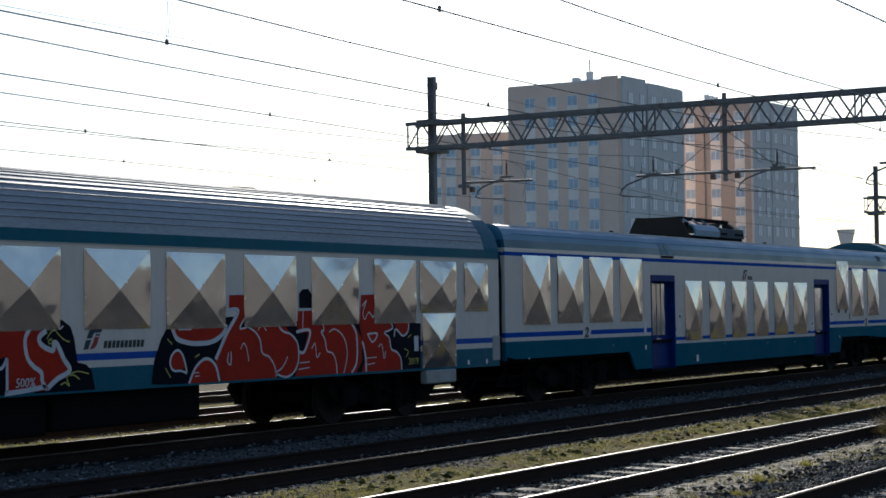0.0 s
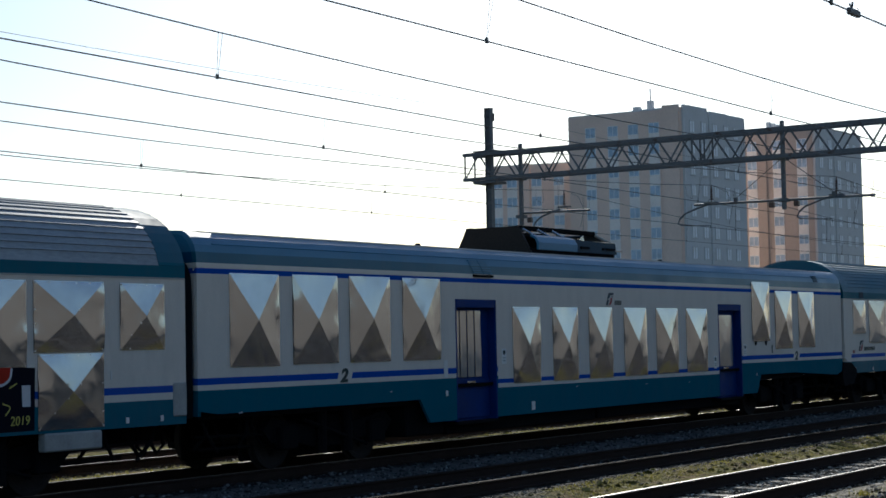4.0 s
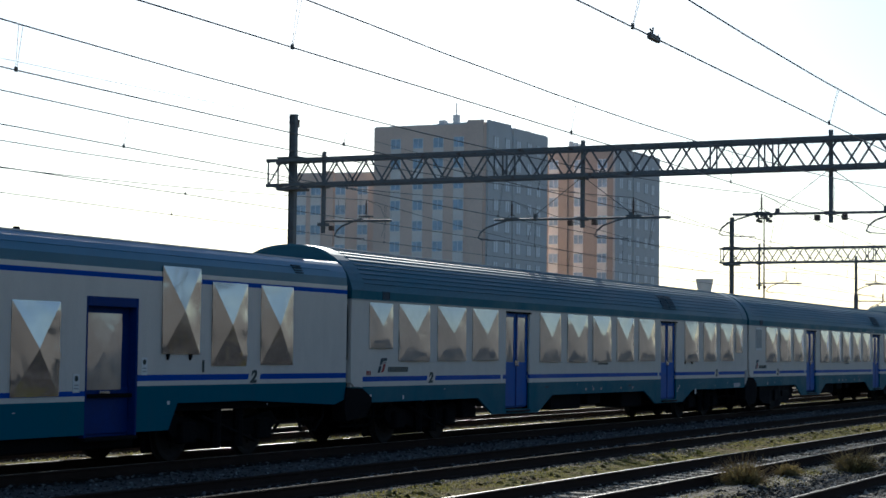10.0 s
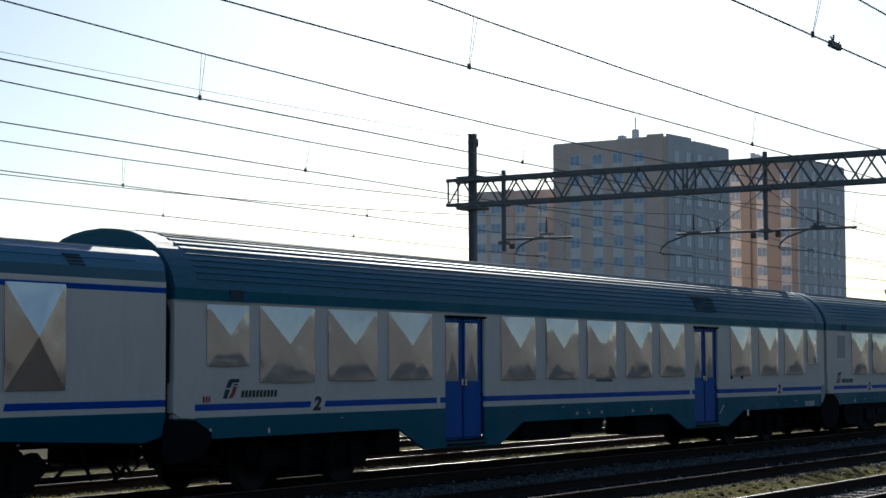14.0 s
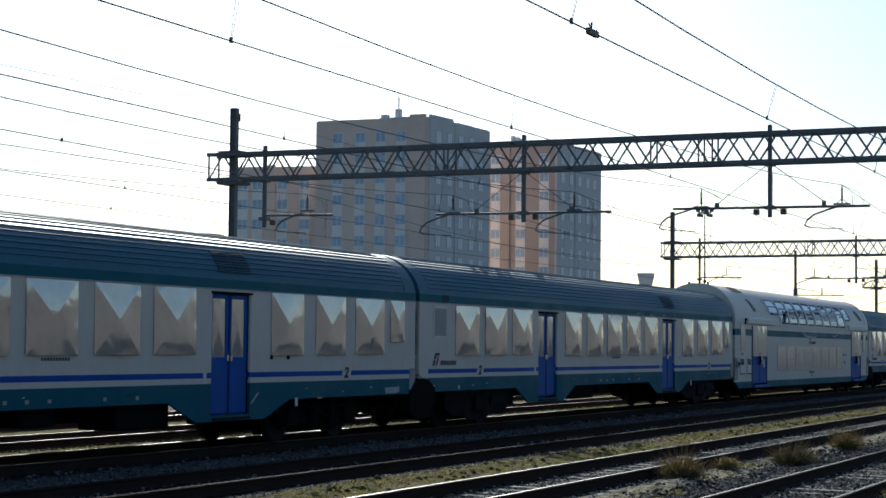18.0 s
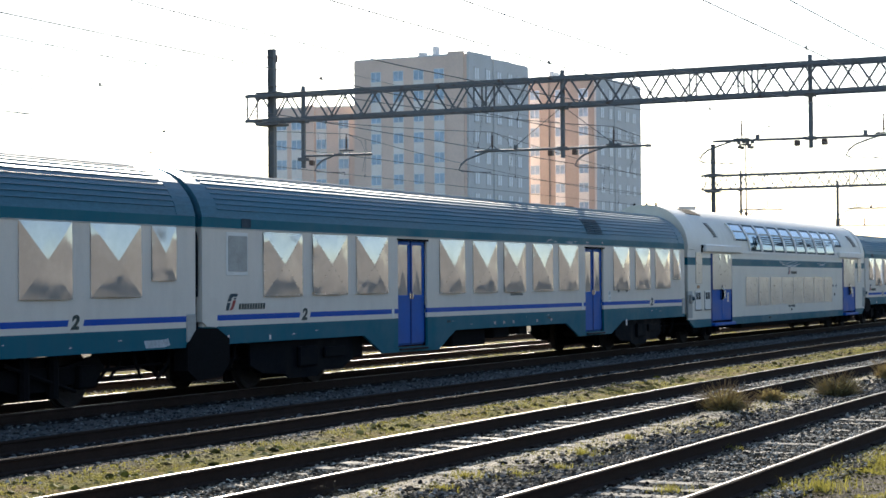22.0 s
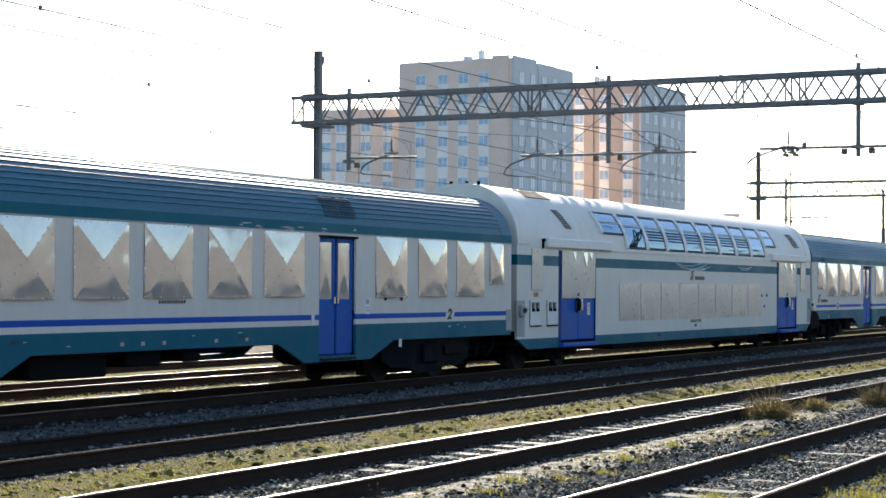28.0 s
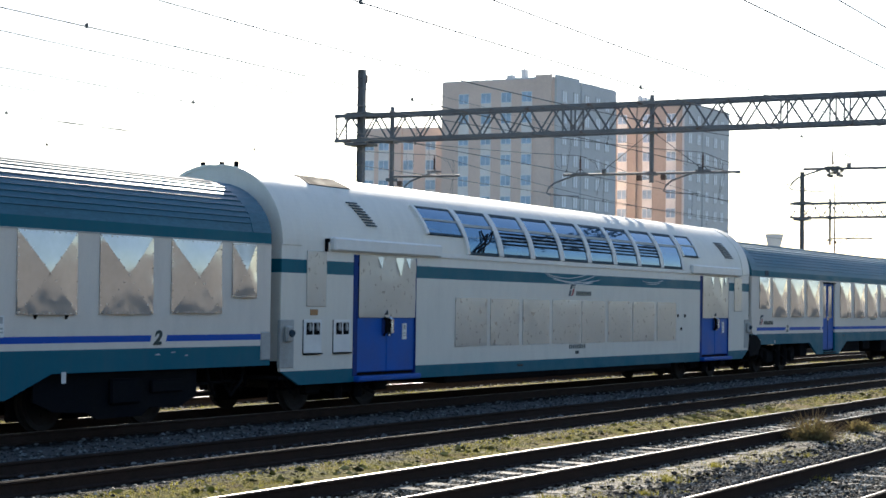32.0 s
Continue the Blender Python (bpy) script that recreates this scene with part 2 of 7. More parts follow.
# ---- mesh tools ----
class Geo:
    """Vertices and faces gathered for one mesh."""

    def __init__(self):
        self.v, self.f = [], []

    def add(self, verts, faces):
        n = len(self.v)
        self.v += [tuple(p) for p in verts]
        self.f += [tuple(i + n for i in q) for q in faces]
        return self

    def box(self, x0, x1, y0, y1, z0, z1, c=0.0):
        """A box, its edges cut by c."""
        if not c:
            p = [(x, y, z) for x in (x0, x1) for y in (y0, y1) for z in (z0, z1)]
            return self.add(p, [(0, 1, 3, 2), (4, 6, 7, 5), (0, 4, 5, 1), (2, 3, 7, 6), (0, 2, 6, 4), (1, 5, 7, 3)])
        bm = bmesh.new()
        bmesh.ops.create_cube(bm, size=1.0)
        bmesh.ops.scale(bm, vec=(x1 - x0, y1 - y0, z1 - z0), verts=bm.verts)
        bmesh.ops.translate(bm, vec=((x0 + x1) / 2, (y0 + y1) / 2, (z0 + z1) / 2), verts=bm.verts)
        bmesh.ops.bevel(bm, geom=bm.edges[:], offset=c, segments=1, affect="EDGES")
        return self.take(bm)

    def take(self, bm):
        bm.verts.index_update()
        self.add([v.co for v in bm.verts], [[v.index for v in f.verts] for f in bm.faces])
        bm.free()
        return self

    def prism(self, outline, y0, y1, axis="y"):
        """An outline in x, z (or y, z; x, y) drawn out along the axis left."""
        put = {"y": lambda a, b, d: (a, d, b), "x": lambda a, b, d: (d, a, b), "z": lambda a, b, d: (a, b, d)}[axis]
        n = len(outline)
        p = [put(a, b, y0) for a, b in outline] + [put(a, b, y1) for a, b in outline]
        return self.add(p, [tuple(range(n)), tuple(range(2 * n - 1, n - 1, -1))] + [(i, i + n, (i + 1) % n + n, (i + 1) % n) for i in range(n)])

    def loft(self, rings, caps=True):
        n = len(rings[0])
        self_start = len(self.v)
        for r in rings:
            self.v += [tuple(p) for p in r]
        for k in range(len(rings) - 1):
            a = self_start + k * n
            self.f += [(a + i, a + (i + 1) % n, a + n + (i + 1) % n, a + n + i) for i in range(n)]
        if caps:
            self.f += [tuple(range(self_start + n - 1, self_start - 1, -1)), tuple(range(self_start + (len(rings) - 1) * n, self_start + len(rings) * n))]
        return self

    def tube(self, path, r, n=6, r2=None):
        path = [Vector(p) for p in path]
        rings = []
        for i, p in enumerate(path):
            d = (path[min(i + 1, len(path) - 1)] - path[max(i - 1, 0)]).normalized()
            u = d.orthogonal().normalized() if abs(d.z) > 0.9 else d.cross(Vector((0, 0, 1))).normalized()
            w = d.cross(u)
            rr = r if r2 is None else r + (r2 - r) * i / (len(path) - 1)
            rings.append([p + (u * math.cos(t) + w * math.sin(t)) * rr for t in [2 * math.pi * k / n for k in range(n)]])
        return self.loft(rings)

    def lathe(self, prof, n, centre=(0, 0, 0), axis="y"):
        """prof: (radius, along axis)."""
        rings = []
        for r, d in prof:
            ring = []
            for k in range(n):
                a = 2 * math.pi * k / n
                c, s = r * math.cos(a), r * math.sin(a)
                q = (c, d, s) if axis == "y" else (c, s, d)
                ring.append((q[0] + centre[0], q[1] + centre[1], q[2] + centre[2]))
            rings.append(ring)
        return self.loft(rings)

    def mesh(self, name, material, smooth=False):
        me = bpy.data.meshes.new(name)
        me.from_pydata(self.v, [], self.f)
        for m in material if isinstance(material, (list, tuple)) else [material]:
            me.materials.append(m)
        bm = bmesh.new()
        bm.from_mesh(me)
        bmesh.ops.recalc_face_normals(bm, faces=bm.faces)
        bm.to_mesh(me)
        bm.free()
        if smooth:
            me.polygons.foreach_set("use_smooth", [True] * len(me.polygons))
        return me


def part(name, geo, material, parent=None, label="", smooth=False, at=None):
    """Links a Geo, or a mesh that is ready, as one mesh object under a thing or a part."""
    ob = new(name, geo.mesh(name, material, smooth) if isinstance(geo, Geo) else geo)
    ob.parent = parent
    if at:
        ob.location = at
    return tagged(ob, label) if label else ob


def thing(name, label, category, at=(0, 0, 0), group="", kind=""):
    ob = new(name)
    ob.location, ob.empty_display_size = at, 0.3
    return tagged(ob, label, category, group, kind)


def text_mesh(chars, size, shear=0.0, bold=0.0):
    """A mesh of raised characters in the plane y = 0, read from -y."""
    cu = bpy.data.curves.new("text", "FONT")
    cu.body, cu.size, cu.shear, cu.extrude, cu.resolution_u = chars, size, shear, 0.003, 3
    cu.offset = size * bold
    ob = bpy.data.objects.new("text", cu)
    scene.collection.objects.link(ob)
    bpy.context.view_layer.update()
    me = bpy.data.meshes.new_from_object(ob.evaluated_get(bpy.context.evaluated_depsgraph_get()))
    bpy.data.objects.remove(ob)
    me.transform(Matrix.Rotation(radians(90), 4, "X"))
    return me


# ---- the train ----
TRACK_A = 18.16
SIDE = -1.42


ROOF_RIBBED, ROOF_SMOOTH, ROOF_DECK = [], [], []
for k in range(14):  # lipped ribs along the roof
    a = radians(8 + 82 * k / 13)
    y, z = -1.415 * math.cos(a) ** 0.80, 3.02 + 0.94 * math.sin(a) ** 1.15
    ny, nz = -math.cos(a), math.sin(a)
    ROOF_RIBBED += [(y, z)] if k in (0, 13) else [(y + ny * -0.004, z + nz * -0.004 - 0.003), (y + ny * 0.014, z + nz * 0.014 - 0.001), (y + ny * 0.012 + 0.014, z + nz * 0.012 + 0.012)]
ROOF_SMOOTH += [(-1.419, 3.125), (-1.405, 3.27), (-1.375, 3.39), (-1.365, 3.40), (-1.30, 3.50), (-1.22, 3.565), (-1.15, 3.588), (-0.95, 3.608), (-0.6, 3.628), (-0.3, 3.637), (0, 3.64)]
ROOF_DECK.append((SIDE, 2.89))
for k in range(25):
    a = radians(86 * k / 24 + 4)
    ROOF_DECK.append((-1.42 * math.cos(a) ** 0.9, 2.9 + 1.38 * math.sin(a) ** 1.0))
ROOF_RIBBED[-1], ROOF_SMOOTH[-1], ROOF_DECK[-1] = (0, 3.97), (0, 3.64), (0, 4.27)


def roof_shell(roof, x0, x1, inner=0.05, grow=0.0):
    """A curved roof with thickness from one eave to the other."""
    pts = [(y * (1 + grow), z + grow * 0.9) for y, z in roof] + [(-y * (1 + grow), z + grow * 0.9) for y, z in reversed(roof[:-1])]
    inn = [(y * (1 - inner), z - inner) for y, z in reversed(pts)]
    return Geo().prism(pts + inn, x0, x1, "x")


def spans(x0, x1, doors):
    out, a = [], x0
    for d0, d1 in doors:
        out.append((a, d0))
        a = d1
    return out + [(a, x1)]


def skirt_outline(a, b, low):
    """Outline of one stretch of side wall, with the foot line cut to the skirt's shape."""
    foot = [(a, low(a))] + [(x, z) for x, z in low.points if a < x < b] + [(b, low(b))]
    return foot + [(b, low.top), (a, low.top)]


class Foot:
    """The broken lower edge of a coach side."""

    def __init__(self, points, top):
        self.points, self.top = points, top

    def __call__(self, x):
        p = self.points
        if x <= p[0][0]:
            return p[0][1]
        for (a, za), (b, zb) in zip(p, p[1:]):
            if a <= x <= b:
                return za + (zb - za) * (x - a) / max(b - a, 1e-6)
        return p[-1][1]


def side_wall(t, skin, x0, x1, doors, door_top, foot, y, thick):
    for a, b in spans(x0, x1, doors):
        part("side_wall", Geo().prism(skirt_outline(a, b, foot), y, y + thick), skin, t)
    for a, b in doors:
        part("lintel_panel", Geo().prism([(a, door_top), (b, door_top), (b, foot.top), (a, foot.top)], y, y + thick), skin, t)
        if foot(a) < 0.55:
            part("sill_panel", Geo().prism([(a, foot(a)), (b, foot(b)), (b, foot(b) + 0.10), (a, foot(a) + 0.10)], y, y + thick), skin, t)


def cross_broken(name, material, w, h, rise, skew=0.0, wave=0.0, seed=0.0, n=7, bow=1.0, lean=0.0):
    """A sheet bent along both diagonals, with a folded rim; bow rounds its fields, lean sets its foot proud, wave buckles its four fields and curls its upright edges."""
    a, b, e = w / 2, h / 2, 0.006
    out = [(-a, -e, -b), (a, -e, -b), (a, -e, b), (-a, -e, b)]
    top = Vector((skew, -e - rise, skew * 0.4))
    verts, faces, field, known = [(x, 0.0, z) for x, _, z in out], [], [], {}

    def swell(x, z):
        fx, fz = min(1.0, max(0.0, 1 - abs(x) / a) * 5), min(1.0, max(0.0, 1 - abs(z) / b) * 5)
        low = noise.noise((x * 1.9 + seed, z * 1.5, seed * 1.7))
        fine = noise.noise((x * 5.5 - seed, z * 4.0, seed * 0.6 + 9))
        lip = max(0.0, noise.noise((z * 3.2 + seed, 4.0 * (x > 0), seed))) * max(0.0, abs(x) / a - 0.5) ** 1.5
        return wave * ((1.1 * low + 0.30 * fine) * fx * fz + 10.0 * lip * fz)

    def spot(v):
        key = (round(v.x, 4), round(v.z, 4))
        if key not in known:
            known[key] = len(verts)
            s = max(abs(v.x) / a, abs(v.z) / b)
            y = -e - rise * (1 - s ** bow) - 0.75 * rise * max(0.0, -v.z / b - abs(v.x) / a) if bow > 1 else v.y
            verts.append((v.x, y - lean * (b - v.z) - (swell(v.x, v.z) if wave else 0.0), v.z))
        return known[key]

    for k in range(4):
        p, q = Vector(out[k]), Vector(out[(k + 1) % 4])
        rows = [[spot(top.lerp(p.lerp(q, j / i if i else 0.0), i / n)) for j in range(i + 1)] for i in range(n + 1)]
        for i in range(n):
            for j in range(i + 1):
                faces.append((rows[i][j], rows[i + 1][j], rows[i + 1][j + 1]))
                if j < i:
                    faces.append((rows[i][j], rows[i + 1][j + 1], rows[i][j + 1]))
        field += [k] * (n * n)
        faces.append((k, (k + 1) % 4, rows[n][n], rows[n][0]))
        field.append(4 + k)
    faces.append((3, 2, 1, 0))
    field.append(8)
    me = bpy.data.meshes.new(name)
    me.from_pydata(verts, [], faces)
    me.materials.append(material)
    bm = bmesh.new()
    bm.from_mesh(me)
    bmesh.ops.recalc_face_normals(bm, faces=bm.faces)
    bm.faces.ensure_lookup_table()
    for f in bm.faces:
        f.smooth = True
    for ed in bm.edges:  # the creases stay sharp
        if len({field[f.index] for f in ed.link_faces}) > 1:
            ed.smooth = False
    bm.to_mesh(me)
    bm.free()
    return me


def panel(parent, x0, x1, z0, z1, rise, material, rng, y=SIDE, rivets=0, wave=0.016, bow=1.0, lean=0.0):
    skew = round(rng.uniform(-0.03, 0.03), 2)
    p = part("window_sheet", cross_broken("window_sheet", material, x1 - x0, z1 - z0, rise, 0.0 if bow > 1 else skew, wave, rng.uniform(0, 90), bow=bow, lean=lean), None, parent, "bent silvery metal sheet over a window", at=((x0 + x1) / 2, y - 0.003, (z0 + z1) / 2))
    p.rotation_euler = (radians(rng.uniform(-0.25, 0.25)), 0, radians(rng.uniform(-0.35, 0.35)))
    if rivets:
        g = Geo()
        w, h = (x1 - x0) / 2 - 0.02, (z1 - z0) / 2 - 0.02
        for i in range(rivets):
            t = -1 + 2 * i / (rivets - 1)
            for q, e in (((t * w, h), 0.012), ((t * w, -h), 0.012 + 2 * lean * h + (0.75 * rise * (1 - abs(t)) if bow > 1 else 0.0)), ((w, t * h), 0.012 + lean * (h - t * h)), ((-w, t * h), 0.012 + lean * (h - t * h)), ((t * w * 0.97, t * h * 0.97), rise * (1 - abs(t) ** bow) + 0.014 + lean * (h - t * h)), ((t * w * 0.97, -t * h * 0.97), rise * (1 - abs(t) ** bow) + 0.014 + lean * (h + t * h))):
                r = 0.009 * rng.uniform(0.6, 1.5)
                g.box(q[0] - r, q[0] + r, -e, -0.002, q[1] - r, q[1] + r)
        tagged(part("rivets", g, CHROME, p), kind="stuff")
    return p


def leaf_door(parent, x0, x1, z0, z1, paint, recess=0.05, glass=(0.48, 0.96), sheet=SHEET_DULL):
    """A two-leaf folding door set back in the side, its windows covered with sheet."""
    d = part("door", Geo().box(x0, x1, SIDE + recess + 0.05, SIDE + recess + 0.10, z0, z1), paint, parent, "blue painted double door")
    w = (x1 - x0) / 2
    h = z1 - z0
    for k in range(2):
        a = x0 + 0.02 + k * w
        b = a + w - 0.04
        y0, y1 = SIDE + recess, SIDE + recess + 0.05
        zg0, zg1 = z0 + glass[0] * h, z0 + glass[1] * h
        g = Geo().box(a, b, y0, y1, z0 + 0.03, zg0, 0.012).box(a, b, y0, y1, zg1, z1 - 0.01, 0.008)
        g.box(a, a + 0.06, y0, y1, zg0, zg1).box(b - 0.1, b, y0, y1, zg0, zg1)
        leaf = part("door_leaf", g, paint, d)
        part("door_window", cross_broken("door_window", sheet, b - a - 0.16, zg1 - zg0, 0.012, 0.0, 0.006, x0, 4), None, leaf, "silvery sheet in the door window", at=((a + b) / 2 - 0.02, y0 + 0.02, (zg0 + zg1) / 2))
    xm = x0 + w
    part("door_handle", Geo().box(xm - 0.09, xm - 0.03, SIDE + recess - 0.03, SIDE + recess, z0 + h * 0.44, z0 + h * 0.50, 0.008).box(xm + 0.03, xm + 0.09, SIDE + recess - 0.03, SIDE + recess, z0 + h * 0.44, z0 + h * 0.50, 0.008), CHROME, d, "chrome door handle")
    part("seal", Geo().box(xm - 0.03, xm + 0.03, SIDE + recess - 0.008, SIDE + recess + 0.02, z0 + 0.03, z1 - 0.02), DOOR_NAVY, d)
    return d


WHEEL_R = 0.46
WHEELSETS = []


def bogie(parent, x, cover=False):
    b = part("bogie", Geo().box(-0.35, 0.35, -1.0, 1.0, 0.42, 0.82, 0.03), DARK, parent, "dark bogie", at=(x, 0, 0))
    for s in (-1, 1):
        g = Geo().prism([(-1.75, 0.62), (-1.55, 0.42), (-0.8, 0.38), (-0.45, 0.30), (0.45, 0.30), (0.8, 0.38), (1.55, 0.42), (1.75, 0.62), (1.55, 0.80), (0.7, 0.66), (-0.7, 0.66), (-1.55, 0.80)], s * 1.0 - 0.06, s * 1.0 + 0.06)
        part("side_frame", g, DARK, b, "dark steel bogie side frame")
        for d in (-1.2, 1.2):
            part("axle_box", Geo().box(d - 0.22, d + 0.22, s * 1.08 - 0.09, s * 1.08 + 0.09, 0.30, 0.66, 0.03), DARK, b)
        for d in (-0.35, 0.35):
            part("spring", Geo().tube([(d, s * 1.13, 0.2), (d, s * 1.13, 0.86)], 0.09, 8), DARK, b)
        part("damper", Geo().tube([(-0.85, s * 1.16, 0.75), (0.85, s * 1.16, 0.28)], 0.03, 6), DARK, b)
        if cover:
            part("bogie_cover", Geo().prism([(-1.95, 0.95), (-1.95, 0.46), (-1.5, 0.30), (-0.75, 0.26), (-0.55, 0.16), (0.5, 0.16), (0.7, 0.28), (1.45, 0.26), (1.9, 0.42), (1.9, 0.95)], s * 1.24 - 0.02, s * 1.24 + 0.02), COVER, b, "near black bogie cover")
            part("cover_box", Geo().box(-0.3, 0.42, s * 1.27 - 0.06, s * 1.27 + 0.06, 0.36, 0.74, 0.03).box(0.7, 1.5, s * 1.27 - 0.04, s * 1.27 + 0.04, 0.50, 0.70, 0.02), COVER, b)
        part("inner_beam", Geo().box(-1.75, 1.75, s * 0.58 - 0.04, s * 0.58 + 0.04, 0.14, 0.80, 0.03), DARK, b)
    for w in (-1.2, 1.2):
        q = Geo()
        for s in (-1, 1):
            q.lathe([(0.10, s * 0.66), (0.40, s * 0.67), (0.49, s * 0.68), (0.49, s * 0.705), (WHEEL_R, s * 0.715), (WHEEL_R, s * 0.80), (0.40, s * 0.805), (0.37, s * 0.785), (0.14, s * 0.77), (0.12, s * 0.86), (0.0, s * 0.86)], 28)
        q.tube([(0, -0.7, 0), (0, 0.7, 0)], 0.085, 10)
        for k in range(4):
            a = math.pi / 2 * k
            q.box(0.22 * math.cos(a) - 0.03, 0.22 * math.cos(a) + 0.03, -0.80, -0.775, 0.22 * math.sin(a) - 0.03, 0.22 * math.sin(a) + 0.03)
        ws = part("wheelset", q, STEEL, b, "worn steel wheelset", at=(w, 0, WHEEL_R))
        WHEELSETS.append((ws, w))
    return b


def mark(parent, x, z, size, bar=10):
    """The operator's sign as two slanted shapes, with a plain bar for its name."""
    s = size
    y0, y1 = SIDE - 0.006, SIDE - 0.001
    def shape(points, paint, lift=0.0):
        part("sign_shape", Geo().prism([(x + a * s, z + b * s) for a, b in points], y0 - lift, y1), paint, parent)

    shape([(0.22, 0.54), (0.44, 0.93), (0.64, 1.0), (1.35, 1.0), (1.27, 0.81), (0.82, 0.81), (0.68, 0.72), (0.58, 0.54)], MARKTEAL)
    shape([(-0.02, 0.0), (0.30, 0.0), (0.54, 0.46), (0.19, 0.46)], MARKTEAL)
    shape([(0.42, 0.0), (0.74, 0.04), (0.93, 0.22), (1.12, 0.60), (0.82, 0.60), (0.66, 0.26)], MARKRED, 0.002)
    shape([(0.86, 0.66), (1.16, 0.66), (1.21, 0.74), (0.90, 0.74)], MARKTEAL)
    if bar:
        n = bar
        g = Geo()
        for k in range(n):
            a = x + 1.45 * s + k * 0.31 * s
            g.prism([(a, z + 0.04 * s), (a + 0.22 * s, z + 0.04 * s), (a + 0.29 * s, z + 0.40 * s), (a + 0.07 * s, z + 0.40 * s)], y0, y1)
        tagged(part("name_bar", g, INK, parent, "name as plain dark bars"), kind="stuff")


TWO = None


def class_digit(parent, x, z, backing):
    """The class figure on a slanted break in the stripe."""
    global TWO
    part("figure_ground", Geo().prism([(x - 0.04, z - 0.01), (x + 0.34, z - 0.01), (x + 0.42, z + 0.23), (x + 0.04, z + 0.23)], SIDE - 0.004, SIDE - 0.001), backing, parent)
    if TWO is None:
        TWO = text_mesh("2", 0.29, 0.22, 0.045)
        TWO.transform(Matrix.Diagonal((1.3, 1, 1, 1)))
        TWO.materials.append(INK)
    part("class_figure", TWO, None, parent, "dark class figure 2", at=(x + 0.05, SIDE - 0.007, z - 0.005))


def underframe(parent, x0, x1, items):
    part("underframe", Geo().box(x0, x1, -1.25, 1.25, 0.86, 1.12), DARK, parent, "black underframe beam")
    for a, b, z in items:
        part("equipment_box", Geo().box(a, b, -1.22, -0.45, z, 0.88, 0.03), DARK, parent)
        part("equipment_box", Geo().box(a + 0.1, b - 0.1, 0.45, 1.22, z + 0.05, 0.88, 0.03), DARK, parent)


def ends(parent, x0, x1, roof, mat_side, ring_mat, ring=1.0):
    pts = [(-1.40, 0.92), (-1.41, 2.87)] + [(y * 0.985, z - 0.012) for y, z in roof] + [(-y * 0.985, z - 0.012) for y, z in reversed(roof[:-1])] + [(1.41, 2.87), (1.40, 0.92)]
    for x, d in ((x0, 1), (x1, -1)):
        part("end_wall", Geo().prism(pts, x + 0.02 * d, x + 0.08 * d, "x"), mat_side, parent)
        outer = [(y * 0.965 * ring, 0.92 + (z - 0.92) * 0.86 * ring) for y, z in pts]
        g = Geo()
        g.loft([[(x + 0.02 * d - d * 0.055 * j, *(o if j % 2 else (o[0] * 0.94, o[1] - 0.03))) for o in outer] for j in range(3)])
        part("gangway_bellows", g, ring_mat, parent, "black rubber gangway bellows")
        part("coupling_gear", Geo().box(min(x - 0.1 * d, x + 0.5 * d), max(x - 0.1 * d, x + 0.5 * d), -0.4, 0.4, 0.55, 0.92, 0.05), DARK, parent)
        g = Geo()
        for k, (u, v) in enumerate(((0.35, 0.75), (0.8, 0.45), (1.1, 1.5), (1.45, 1.2), (1.7, 2.1))):
            yy = -1.15 + 0.22 * (k % 3)
            g.tube([(x + u * d, yy, 0.92), (x + (u * 0.7 + v * 0.3) * d, yy - 0.03, 0.62), (x + v * d, yy, 0.36 + 0.04 * (k % 2))], 0.028, 6)
        g.tube([(x + 0.4 * d, -1.0, 0.60), (x + 2.2 * d, -1.0, 0.56)], 0.025, 6).tube([(x + 0.7 * d, -0.8, 0.40), (x + 2.0 * d, -0.8, 0.38)], 0.03, 6)
        g.tube([(x + 0.1 * d, -0.6, 0.9), (x + 0.15 * d, -0.62, 0.5), (x + 0.0 * d, -0.62, 0.4), (x - 0.1 * d, -0.6, 0.55)], 0.03, 6)
        part("brake_rigging", g, DARK, parent, "dark brake rods and hoses")
        for s in (-0.87, 0.87):
            q = Geo().tube([(x + 0.1 * d, s, 1.0), (x - 0.05 * d, s, 1.0)], 0.08, 10).tube([(x - 0.05 * d, s, 1.0), (x - 0.08 * d, s, 1.0)], 0.2, 14)
            part("buffer", q, DARK, parent)


